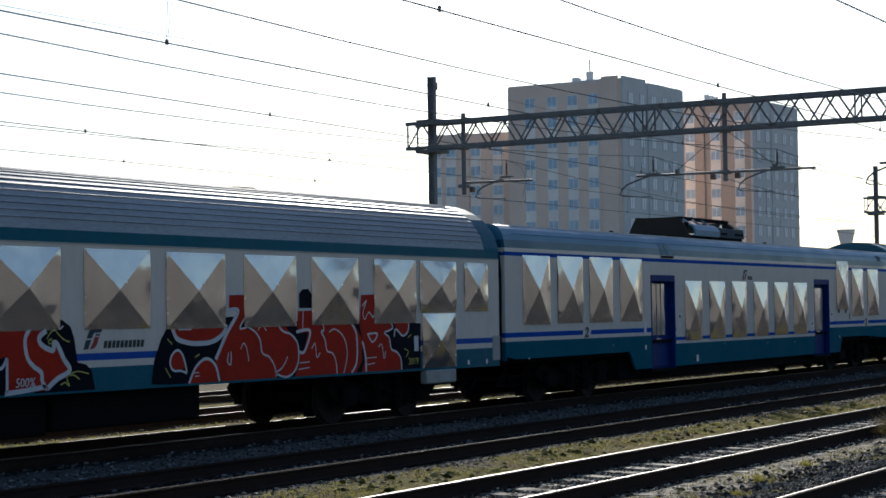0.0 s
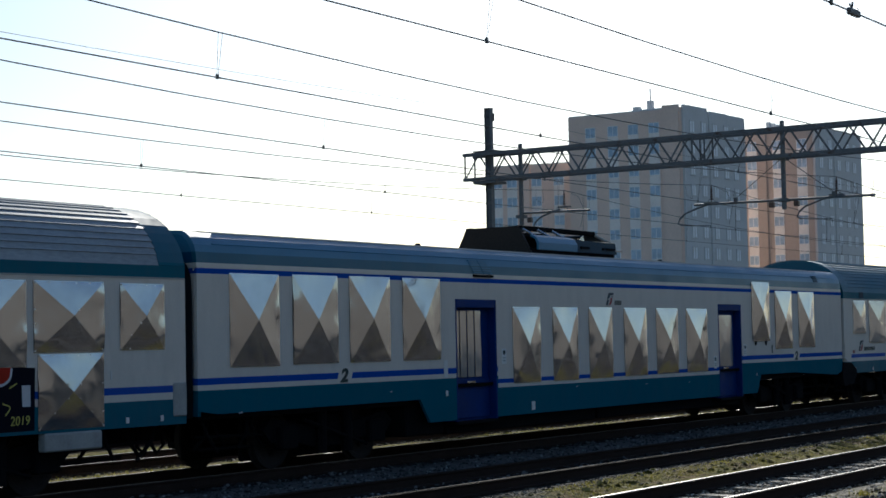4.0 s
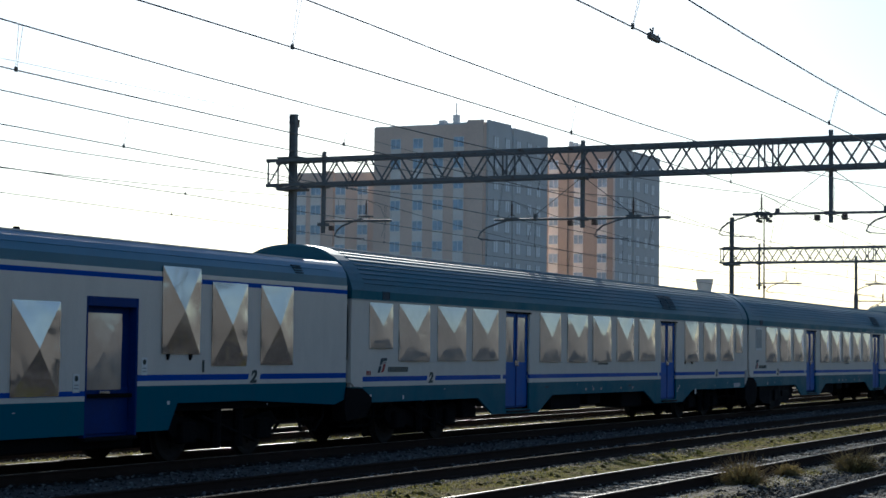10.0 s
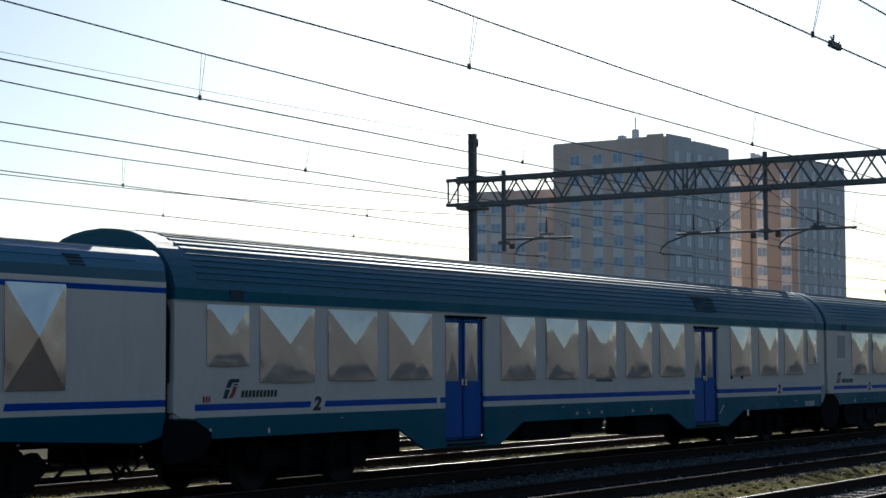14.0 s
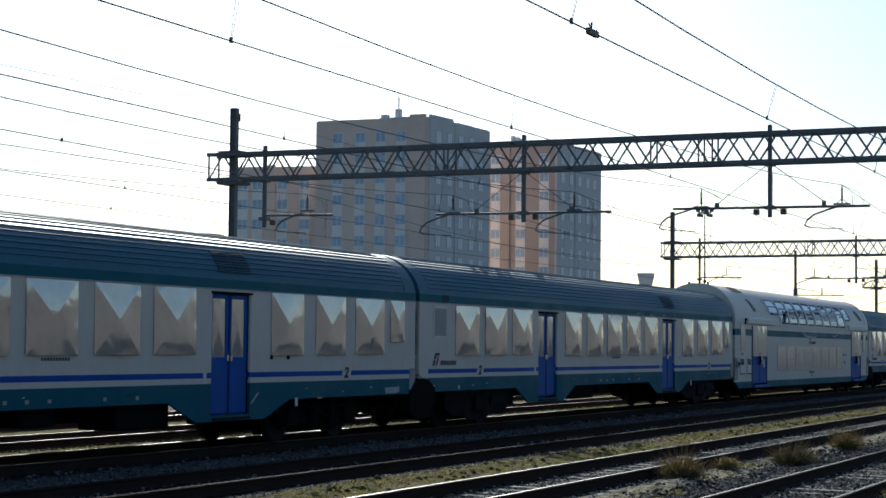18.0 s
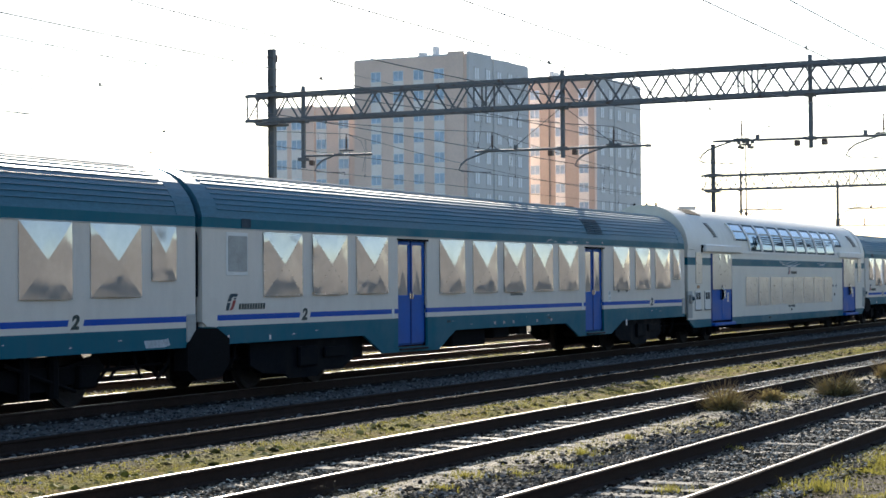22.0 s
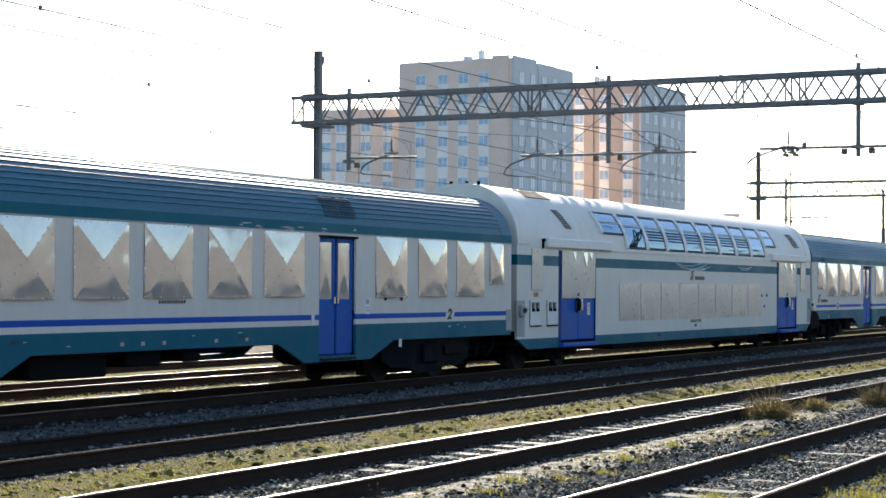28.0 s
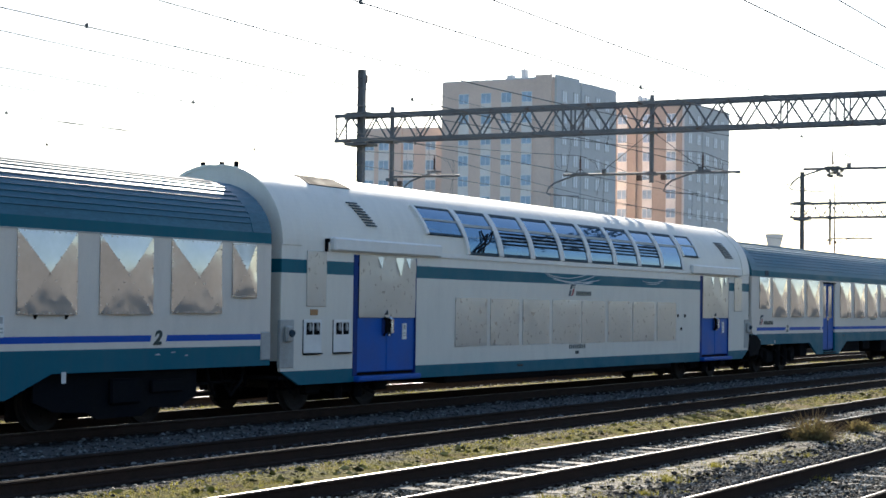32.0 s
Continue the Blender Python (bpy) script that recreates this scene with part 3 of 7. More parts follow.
def coach_mid(x0, x1, skin, roof_mat, label, lay, rng, faded=False):
    """A coach with a ribbed roof and two low doors. lay: panels, doors, foot line, vents (in x along the train at the start)."""
    c = (x0 + x1) / 2
    t = thing("railway_coach", label, "railway coach", at=(c, TRACK_A, 0), group="train coaches")
    L = lambda x: x - c
    a, b = x0 - c, x1 - c
    foot = Foot([(L(x), z) for x, z in lay["foot"]], 3.06)
    doors = [(L(p), L(q)) for p, q in lay["doors"]]
    side_wall(t, skin, a, b, doors, 2.80, foot, SIDE, 0.05)
    far = Foot([(-x, z) for x, z in reversed(foot.points)], 3.06)
    side_wall(t, skin, a, b, [(-q, -p) for p, q in reversed(doors)], 2.80, far, 1.37, 0.05)
    for p, q in doors:
        part("far_door", Geo().box(-q, -p, 1.30, 1.35, 0.6, 2.8), DOOR_BLUE, t)
    part("floor_pan", Geo().box(a + 0.05, b - 0.05, -1.36, 1.36, 1.12, 1.18), DARK, t)
    part("roof", roof_shell(ROOF_RIBBED, a + 0.55, b - 0.55), [roof_mat], t, "ribbed metal roof")
    for e0, e1 in ((a, a + 0.55), (b - 0.55, b)):
        part("roof_end", roof_shell(ROOF_SMOOTH_TALL, e0, e1, grow=0.004), skin if faded else roof_mat, t, "smooth roof end")
    part("eave_band", Geo().box(a, b, SIDE - 0.012, SIDE + 0.002, 2.872, 2.886), GREYBOX, t)
    ends(t, a, b, ROOF_SMOOTH_TALL, skin, RUBBER)
    for p, q in lay["doors"]:
        z0 = 0.62
        if not lay.get("sheet_doors"):
            leaf_door(t, L(p) + 0.02, L(q) - 0.02, z0, 2.80, DOOR_BLUE)
        part("door_lintel", Geo().box(L(p) - 0.03, L(q) + 0.03, SIDE - 0.03, SIDE + 0.01, 2.80, 2.84, 0.006), DARK, t)
        part("step", Geo().box(L(p) + 0.05, L(q) - 0.05, SIDE - 0.06, SIDE + 0.12, foot(L(p)) + 0.03, foot(L(p)) + 0.07, 0.01), STEEL, t)
        part("vestibule", Geo().box(L(p), L(q), SIDE + 0.18, SIDE + 0.22, 0.6, 2.82), DARK, t)
    for p in lay["panels"]:
        panel(t, L(p[0]), L(p[1]), p[2], p[3], lay["rise"], lay["sheet"], rng, rivets=lay.get("rivets", 0), wave=lay["wave"], bow=lay.get("bow", 1.0), lean=lay.get("lean", 0.0))
    for p, q in lay.get("vents", []):  # louvred vent in the shoulder of the roof
        g = Geo()
        for k in range(8):
            a0, a1 = radians(12.5 + 3.4 * k), radians(12.5 + 3.4 * k + 2.5)
            arc = lambda a, d: (-1.415 * math.cos(a) ** 0.80 - d * math.cos(a), 3.02 + 0.94 * math.sin(a) ** 1.15 + d * math.sin(a))
            (ya, za), (yb, zb), (yc_, zc), (yd, zd) = arc(a0, 0.020), arc(a1, 0.006), arc(a0, 0.0), arc(a1, 0.0)
            for p0, q0 in ((L(p), L(p) * 0.52 + L(q) * 0.48), (L(p) * 0.47 + L(q) * 0.53, L(q))):
                g.add([(p0, ya, za), (q0, ya, za), (q0, yb, zb), (p0, yb, zb), (p0, yc_, zc), (q0, yc_, zc), (q0, yd, zd), (p0, yd, zd)], [(0, 1, 2, 3), (7, 6, 5, 4), (0, 4, 5, 1), (2, 6, 7, 3), (1, 5, 6, 2), (0, 3, 7, 4)])
        part("roof_vent", g, VENTGREY, t, "dark louvred roof vent")
    for x, z, s in lay.get("marks", []):
        mark(t, L(x), z, s)
    for x in lay.get("digits", []):
        class_digit(t, L(x), 1.255, BODYWHITE)
    for x, z, w, h in lay.get("plates", []):
        part("small_plate", Geo().box(L(x), L(x) + w, SIDE - 0.012, SIDE - 0.002, z, z + h, 0.002), WHITEPLAIN, t)
    for x, z, w, h in lay.get("inscriptions", []):
        g = Geo()
        n = max(3, int(w / 0.07))
        for k in range(n):
            g.box(L(x) + k * w / n, L(x) + (k + 0.65) * w / n, SIDE - 0.005, SIDE - 0.001, z, z + h)
        tagged(part("inscription", g, INK, t, "small dark inscription as bars"), kind="stuff")
    for k in (-9.5, 9.5):
        bogie(t, k, cover=lay.get("covers", False))
    underframe(t, a + 0.2, b - 0.2, [(L(p), L(q), z) for p, q, z in lay["boxes"]])
    big = lay.get("shroud", 0.2)
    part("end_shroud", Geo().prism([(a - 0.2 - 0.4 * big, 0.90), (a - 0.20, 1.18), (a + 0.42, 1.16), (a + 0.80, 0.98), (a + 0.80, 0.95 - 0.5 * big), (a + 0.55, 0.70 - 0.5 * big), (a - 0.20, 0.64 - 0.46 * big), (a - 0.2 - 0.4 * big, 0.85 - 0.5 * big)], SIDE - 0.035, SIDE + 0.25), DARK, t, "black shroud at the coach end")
    part("roof_hatch", Geo().lathe([(0.0, 0), (0.42, 0), (0.40, 0.03), (0.22, 0.05), (0.0, 0.055)], 14, (b - 6.5, 0.05, 3.955), "z"), DARK, t)
    part("corner_box", Geo().prism([(a - 0.05, 1.28), (a + 0.10, 1.20), (a + 0.42, 1.18), (a + 0.42, 1.68), (a - 0.05, 1.70)], SIDE - 0.03, SIDE + 0.15), BODYWHITE, t, "pale corner step box")
    part("corner_box", Geo().box(b - 0.28, b, SIDE - 0.02, SIDE + 0.15, 0.95, 1.42, 0.015), GREYBOX, t, "grey corner step box")
    g = Geo().box(a + 1.25, a + 1.56, SIDE - 0.012, SIDE + 0.01, 2.91, 2.935).box(a + 1.25, a + 1.56, SIDE - 0.012, SIDE + 0.01, 3.045, 3.07).box(a + 1.25, a + 1.275, SIDE - 0.012, SIDE + 0.01, 2.935, 3.045).box(a + 1.535, a + 1.56, SIDE - 0.012, SIDE + 0.01, 2.935, 3.045).box(a + 1.275, a + 1.535, SIDE - 0.006, SIDE + 0.005, 2.935, 3.045)
    part("eave_grille", g, VENTGREY, t, "small dark grille under the eave")
    return t


ROOF_SMOOTH_TALL = []
for k in range(10):
    a = radians(8 + 82 * k / 9)
    ROOF_SMOOTH_TALL.append((-1.415 * math.cos(a) ** 0.80, 3.02 + 0.94 * math.sin(a) ** 1.15))
ROOF_SMOOTH_TALL[-1] = (0, 3.97)
ROOF_SMOOTH_TALL[0] = ROOF_RIBBED[0] = (SIDE, 3.06)
ROOF_SMOOTH.insert(0, (SIDE, 3.06))


def mid_lay(x0):
    """Layout of the low-door coach, from its own end x0 (57.12 m along the train for the first of them)."""
    s = x0 - 57.12
    P = [(57.83, 58.82, 1.94, 2.84), (59.09, 60.49, 1.69, 2.85), (60.87, 62.26, 1.70, 2.85), (62.61, 63.98, 1.71, 2.85), (66.41, 67.73, 1.68, 2.86), (68.16, 69.50, 1.68, 2.86), (69.89, 71.21, 1.69, 2.86), (71.65, 72.94, 1.70, 2.86), (73.35, 74.68, 1.71, 2.86), (77.33, 78.60, 1.69, 2.87), (79.10, 80.36, 1.70, 2.87), (80.82, 82.16, 1.72, 2.87), (82.45, 83.15, 1.98, 2.87)]
    return dict(panels=[(a + s, b + s, c, d) for a, b, c, d in P], doors=[(64.44 + s, 65.82 + s), (75.22 + s, 76.58 + s)],
                foot=[(x + s, z) for x, z in [(57.12, 0.88), (62.95, 0.88), (63.75, 0.50), (66.35, 0.48), (67.25, 0.88), (73.85, 0.88), (74.75, 0.52), (77.15, 0.52), (78.1, 0.86), (83.74, 0.86)]],
                rise=0.042, wave=0.008, bow=1.35, lean=0.012, sheet=SHEET_DULL, vents=[(75.47 + s, 76.62 + s)], marks=[((58.22 if s < 20 else 57.85) + s, 1.46, 0.29)], digits=[60.42 + s, (80.28 if s < 20 else 80.36) + s],
                plates=[(57.9 + s, 0.95, 0.05, 0.08), (59.3 + s, 0.92, 0.05, 0.08), (64.15 + s, 1.2, 0.10, 0.2), (74.95 + s, 1.2, 0.10, 0.2), (78.3 + s, 0.72, 0.10, 0.16)],
                inscriptions=[(70.3 + s, 1.61, 0.75, 0.05), (66.8 + s, 1.05, 0.2, 0.05), (72.6 + s, 1.02, 0.2, 0.05)],
                boxes=[(62.6 + s, 63.3 + s, 0.45), (67.6 + s, 69.6 + s, 0.50), (70.1 + s, 71.0 + s, 0.58), (72.6 + s, 74.2 + s, 0.45)])


rng = random.Random(4)
COACHES = []

# the first coach: silver roof, painted over with red letters
lay = mid_lay(4.05)
pitch = [(16.66 + 1.852 * k, 18.05 + 1.852 * k, 1.71, 2.82) for k in range(-4, 2)] + [(20.26, 21.66, 1.69, 2.81), (22.13, 23.52, 1.69, 2.81), (23.95, 25.34, 1.70, 2.81), (25.83, 27.22, 1.70, 2.81)]
lay.update(panels=pitch + [(27.34, 28.64, 1.88, 2.81), (27.41, 28.63, 0.88, 1.86), (28.95, 29.85, 1.89, 2.80), (5.6, 6.8, 1.88, 2.86), (7.6, 8.7, 1.75, 2.85)], doors=[], sheet_doors=True, rivets=6, rise=0.06, wave=0.009, bow=1.0, lean=0.0, sheet=SHEET, vents=[], marks=[(18.5, 1.44, 0.28)], digits=[],
           foot=[(4.05, 0.88), (30.3, 0.84)], plates=[(28.75, 1.5, 0.03, 0.12), (29.05, 0.9, 0.06, 0.08), (29.75, 0.9, 0.06, 0.08)], inscriptions=[], boxes=[(10.2, 13.5, 0.34), (13.6, 18.0, 0.30), (18.1, 21.3, 0.34)])
first = coach_mid(4.05, 30.3, LIV_OLD, ROOF_OLD, "white and teal coach, silver roof, covered windows, red spray paint", lay, rng, faded=True)
part("step", Geo().box(27.5 - 17.175, 28.55 - 17.175, SIDE - 0.05, SIDE + 0.1, 0.60, 0.84, 0.02), GREYBOX, first, "grey door step")
COACHES.append((first, 17.175))


# spray paint on the first coach
def rounded(points, n=5):
    """A smooth closed outline through a few points."""
    out, m = [], len(points)
    for i in range(m):
        p0, p1, p2, p3 = (Vector(points[(i + k) % m]) for k in (-1, 0, 1, 2))
        for j in range(n):
            u = j / n
            q = 0.5 * ((2 * p1) + (p2 - p0) * u + (2 * p0 - 5 * p1 + 4 * p2 - p3) * u * u + (3 * p1 - p0 - 3 * p2 + p3) * u ** 3)
            out.append((q.x, q.y))
    return out


SPRAY_RED = surface("spray_red", (0.40, 0.028, 0.014), 0.6, 0, 0.25, 3, 50, 0.05, spec=0.05)
SPRAY_NAVY = surface("spray_navy", (0.004, 0.005, 0.012), 0.6, 0, 0.3, 3, 50, 0.05, spec=0.05)
SPRAY_WHITE = surface("spray_white", (0.58, 0.58, 0.58), 0.5, 0, 0.12, 5, 50, 0.05)
SPRAY_YELLOW = surface("spray_yellow", (0.45, 0.40, 0.08), 0.5, 0, 0.15, 5, 50, 0.05)


def spray(points, material, layer, smooth=True, cx=17.175):
    o = rounded(points) if smooth else points
    y = SIDE - 0.002 - 0.0011 * layer
    part("sprayed_shape", Geo().prism([(x - cx, z) for x, z in o], y - 0.001, y), material, first)


def sprayed_line(points, material, layer, r=0.017, cx=17.175):
    """A sprayed stroke along a curve, as a flat ribbon."""
    P = [Vector((x - cx, z)) for x, z in points]
    fine = []
    for i in range(len(P) - 1):
        p0, p1, p2, p3 = P[max(i - 1, 0)], P[i], P[i + 1], P[min(i + 2, len(P) - 1)]
        for j in range(6):
            u = j / 6
            fine.append(0.5 * ((2 * p1) + (p2 - p0) * u + (2 * p0 - 5 * p1 + 4 * p2 - p3) * u * u + (3 * p1 - p0 - 3 * p2 + p3) * u ** 3))
    fine.append(P[-1])
    left, right = [], []
    for i, p in enumerate(fine):
        d = (fine[min(i + 1, len(fine) - 1)] - fine[max(i - 1, 0)]).normalized()
        nrm = Vector((-d.y, d.x)) * r * 0.8
        left.append(p + nrm)
        right.append(p - nrm)
    y = SIDE - 0.002 - 0.0011 * layer
    g = Geo()
    n = len(left)
    g.v = [(p.x, y - 0.0008, p.y) for p in left] + [(p.x, y - 0.0008, p.y) for p in right]
    g.f = [(i, i + 1, n + i + 1, n + i) for i in range(n - 1)]
    part("sprayed_line", g, material, first)


# dark ground, then red letters, then white strokes
spray([(19.92, 0.91), (19.98, 1.24), (20.14, 1.55), (20.34, 1.78), (21.82, 1.86), (23.85, 1.76), (26.34, 1.73), (27.37, 1.69), (27.35, 0.89), (24.74, 0.89), (20.33, 0.89)], SPRAY_NAVY, 1, False)
spray([(20.38, 1.78), (20.47, 1.61), (20.66, 1.52), (20.95, 1.49), (21.29, 1.52), (21.55, 1.60), (21.65, 1.76)], SPRAY_RED, 2, False)
spray([(20.38, 1.14), (20.37, 1.29), (20.49, 1.37), (20.59, 1.32), (20.68, 1.17), (20.69, 1.11), (20.49, 1.11)], SPRAY_RED, 2, True)
spray([(20.78, 0.89), (20.92, 1.08), (21.12, 1.23), (21.28, 1.22), (21.42, 1.12), (21.51, 0.89)], SPRAY_RED, 2, False)
spray([(21.76, 2.20), (22.17, 2.20), (22.16, 1.84), (22.02, 1.68), (22.32, 1.66), (22.51, 1.53), (22.59, 1.29), (22.80, 1.20), (22.93, 1.01), (22.96, 0.89), (21.55, 0.89), (21.50, 1.02), (21.39, 1.18), (21.71, 1.61), (21.96, 1.93), (21.75, 1.96)], SPRAY_RED, 2, False)
spray([(22.32, 1.73), (23.15, 1.75), (23.34, 1.58), (23.53, 1.44), (23.57, 1.22), (23.47, 0.97), (23.25, 0.89), (23.01, 0.93), (22.91, 1.10), (22.74, 1.24), (22.61, 1.28), (22.51, 1.51)], SPRAY_RED, 3, False)
spray([(23.57, 1.96), (24.01, 1.96), (24.01, 1.73), (25.18, 1.72), (25.44, 1.45), (25.43, 1.07), (25.25, 0.89), (23.47, 0.89), (23.60, 1.12), (23.58, 1.49), (23.55, 1.67)], SPRAY_RED, 2, False)
spray([(23.60, 1.98), (23.60, 2.21), (23.70, 2.28), (23.86, 2.29), (24.00, 2.17), (24.00, 1.98)], SPRAY_NAVY, 2, False)
spray([(23.56, 1.58), (23.85, 1.59), (23.73, 1.29), (23.57, 1.30)], SPRAY_NAVY, 3, False)
spray([(25.43, 2.22), (25.86, 2.22), (25.85, 1.73), (26.34, 1.71), (26.41, 1.61), (26.15, 1.54), (26.34, 1.43), (26.37, 1.26), (26.55, 1.19), (26.70, 1.03), (26.73, 0.89), (25.42, 0.89), (25.52, 1.07), (25.45, 1.45), (25.37, 1.69)], SPRAY_RED, 3, False)
spray([(26.47, 1.72), (26.96, 1.71), (26.90, 1.54), (26.75, 1.48), (26.56, 1.57)], SPRAY_RED, 3, False)
sprayed_line([(20.38, 1.74), (20.49, 1.56), (20.73, 1.49), (20.99, 1.47), (21.33, 1.49), (21.59, 1.60), (21.68, 1.74)], SPRAY_WHITE, 4, 0.045)
sprayed_line([(20.72, 1.05), (20.69, 1.17), (20.61, 1.33), (20.49, 1.38), (20.37, 1.30), (20.34, 1.18), (20.42, 1.09), (20.59, 1.08), (20.72, 1.04)], SPRAY_WHITE, 4, 0.022)
sprayed_line([(20.77, 0.89), (20.92, 1.11), (21.12, 1.23), (21.28, 1.22), (21.42, 1.11), (21.50, 0.89)], SPRAY_WHITE, 4, 0.028)
sprayed_line([(21.74, 2.20), (22.17, 2.21)], SPRAY_WHITE, 4, 0.020)
sprayed_line([(21.75, 1.96), (21.98, 1.94), (21.69, 1.61), (21.41, 1.22)], SPRAY_WHITE, 4, 0.040)
sprayed_line([(22.16, 1.85), (22.02, 1.68), (22.25, 1.70)], SPRAY_WHITE, 4)
sprayed_line([(22.25, 1.69), (22.42, 1.61), (22.54, 1.48), (22.59, 1.29), (22.77, 1.22), (22.91, 1.07), (22.96, 0.90)], SPRAY_WHITE, 4)
sprayed_line([(23.01, 1.73), (23.14, 1.62), (23.37, 1.56), (23.54, 1.42), (23.57, 1.17), (23.47, 0.99), (23.25, 0.89), (22.98, 0.94)], SPRAY_WHITE, 4, 0.020)
sprayed_line([(22.93, 0.97), (23.13, 1.05), (23.27, 1.21)], SPRAY_WHITE, 4, 0.013)
sprayed_line([(23.57, 1.95), (24.01, 1.96)], SPRAY_WHITE, 4, 0.022)
sprayed_line([(23.71, 1.95), (23.69, 1.62)], SPRAY_WHITE, 4, 0.012)
sprayed_line([(23.51, 1.60), (23.90, 1.61), (23.73, 1.28), (23.57, 1.29)], SPRAY_WHITE, 4, 0.030)
sprayed_line([(24.27, 1.72), (24.29, 1.61), (24.22, 1.59), (24.33, 1.45), (24.38, 1.28), (24.54, 1.23), (24.64, 1.09), (24.67, 0.89)], SPRAY_WHITE, 4)
sprayed_line([(24.45, 1.58), (24.58, 1.63), (24.75, 1.58), (24.92, 1.44), (24.98, 1.22), (24.94, 1.04), (24.87, 0.89)], SPRAY_WHITE, 4, 0.013)
sprayed_line([(25.13, 1.71), (25.26, 1.55), (25.29, 1.26), (25.25, 1.03), (25.11, 0.89)], SPRAY_WHITE, 4, 0.028)
sprayed_line([(25.42, 2.21), (25.88, 2.22)], SPRAY_WHITE, 4, 0.020)
sprayed_line([(26.38, 1.70), (26.41, 1.61), (26.15, 1.54), (26.30, 1.46), (26.37, 1.26), (26.55, 1.20), (26.68, 1.08), (26.71, 0.89)], SPRAY_WHITE, 4, 0.020)
sprayed_line([(25.45, 1.41), (25.54, 1.16), (25.56, 0.89)], SPRAY_WHITE, 4, 0.030)
sprayed_line([(25.61, 1.53), (25.92, 1.53), (25.77, 1.39), (25.61, 1.53)], SPRAY_WHITE, 4, 0.020)
sprayed_line([(26.47, 1.47), (26.52, 1.60), (26.75, 1.48), (26.92, 1.55), (26.96, 1.69)], SPRAY_WHITE, 4, 0.022)
sprayed_line([(22.03, 1.36), (22.11, 1.45), (22.19, 1.36), (22.24, 1.17)], SPRAY_WHITE, 4, 0.012)
sprayed_line([(23.94, 1.32), (24.04, 1.40), (24.08, 1.18), (24.18, 1.25)], SPRAY_WHITE, 4, 0.012)
sprayed_line([(25.95, 1.30), (26.06, 1.34), (26.13, 1.10), (26.18, 1.22)], SPRAY_WHITE, 4, 0.012)
sprayed_line([(20.53, 1.68), (20.83, 1.68)], SPRAY_WHITE, 4, 0.010)
sprayed_line([(20.85, 1.04), (21.01, 1.04)], SPRAY_WHITE, 4, 0.010)
sprayed_line([(20.92, 0.99), (21.02, 0.99)], SPRAY_WHITE, 4, 0.010)
sprayed_line([(23.60, 1.10), (23.87, 1.11)], SPRAY_WHITE, 4, 0.010)
sprayed_line([(23.57, 1.00), (23.87, 1.02)], SPRAY_WHITE, 4, 0.010)
sprayed_line([(25.57, 1.12), (25.89, 1.13)], SPRAY_WHITE, 4, 0.010)
sprayed_line([(25.57, 1.01), (25.83, 1.03)], SPRAY_WHITE, 4, 0.010)
sprayed_line([(22.48, 1.64), (22.59, 1.72), (22.70, 1.63)], SPRAY_WHITE, 4, 0.012)
sprayed_line([(25.45, 2.00), (25.59, 2.10), (25.48, 1.91), (25.53, 1.78), (25.66, 1.90), (25.80, 1.81), (25.86, 1.95)], SPRAY_WHITE, 4, 0.013)
sprayed_line([(21.73, 1.31), (21.70, 1.18), (21.78, 1.14), (21.79, 1.33)], SPRAY_WHITE, 4, 0.014)
spray([(27.13, 1.47), (27.28, 1.47), (27.28, 1.20), (27.14, 1.20)], SPRAY_WHITE, 4, False)
# the second, half seen piece
spray([(17.56, 1.31), (17.61, 1.60), (17.73, 1.73), (17.92, 1.86), (18.08, 1.85), (18.24, 1.76), (18.31, 1.61), (18.38, 1.27), (18.55, 1.24), (18.66, 1.15), (18.73, 0.89), (17.54, 0.89)], SPRAY_NAVY, 1, False)
spray([(16.53, 1.75), (17.80, 1.73), (17.65, 1.66), (17.62, 1.59), (17.70, 1.49), (17.89, 1.45), (17.93, 1.55), (17.98, 1.51), (18.10, 1.29), (18.23, 1.17), (17.80, 0.96), (17.75, 0.92), (16.52, 0.89)], SPRAY_RED, 2, False)
spray([(16.52, 1.23), (17.04, 1.40), (17.02, 0.89), (16.52, 0.89)], SPRAY_NAVY, 3, False)
sprayed_line([(17.45, 1.73), (17.37, 1.59), (17.41, 1.37), (17.52, 1.25), (17.67, 1.16), (17.69, 1.04), (17.78, 0.93)], SPRAY_WHITE, 4, 0.040)
sprayed_line([(17.77, 1.71), (17.64, 1.63), (17.66, 1.54), (17.79, 1.47), (17.90, 1.45), (17.92, 1.55), (17.99, 1.51), (18.10, 1.33), (18.22, 1.17), (17.97, 1.06), (17.78, 0.94)], SPRAY_WHITE, 4, 0.045)
sprayed_line([(17.00, 0.91), (17.33, 0.93), (17.75, 0.97)], SPRAY_WHITE, 4, 0.040)
sprayed_line([(17.04, 1.35), (17.04, 0.92)], SPRAY_WHITE, 4, 0.030)
sprayed_line([(16.72, 1.23), (16.94, 1.24), (17.04, 1.37)], SPRAY_WHITE, 4, 0.030)
sprayed_line([(18.04, 1.73), (18.10, 1.77)], SPRAY_WHITE, 4, 0.016)
sprayed_line([(17.80, 1.56), (17.86, 1.60), (17.88, 1.54), (17.81, 1.54)], SPRAY_YELLOW, 4, 0.012)
sprayed_line([(17.78, 1.60), (17.86, 1.69), (17.94, 1.71), (18.00, 1.66), (18.10, 1.59), (18.22, 1.55)], SPRAY_YELLOW, 4, 0.012)
sprayed_line([(18.04, 0.98), (18.13, 1.01), (18.21, 0.96), (18.16, 1.08), (18.30, 1.10), (18.41, 1.04)], SPRAY_YELLOW, 4, 0.012)
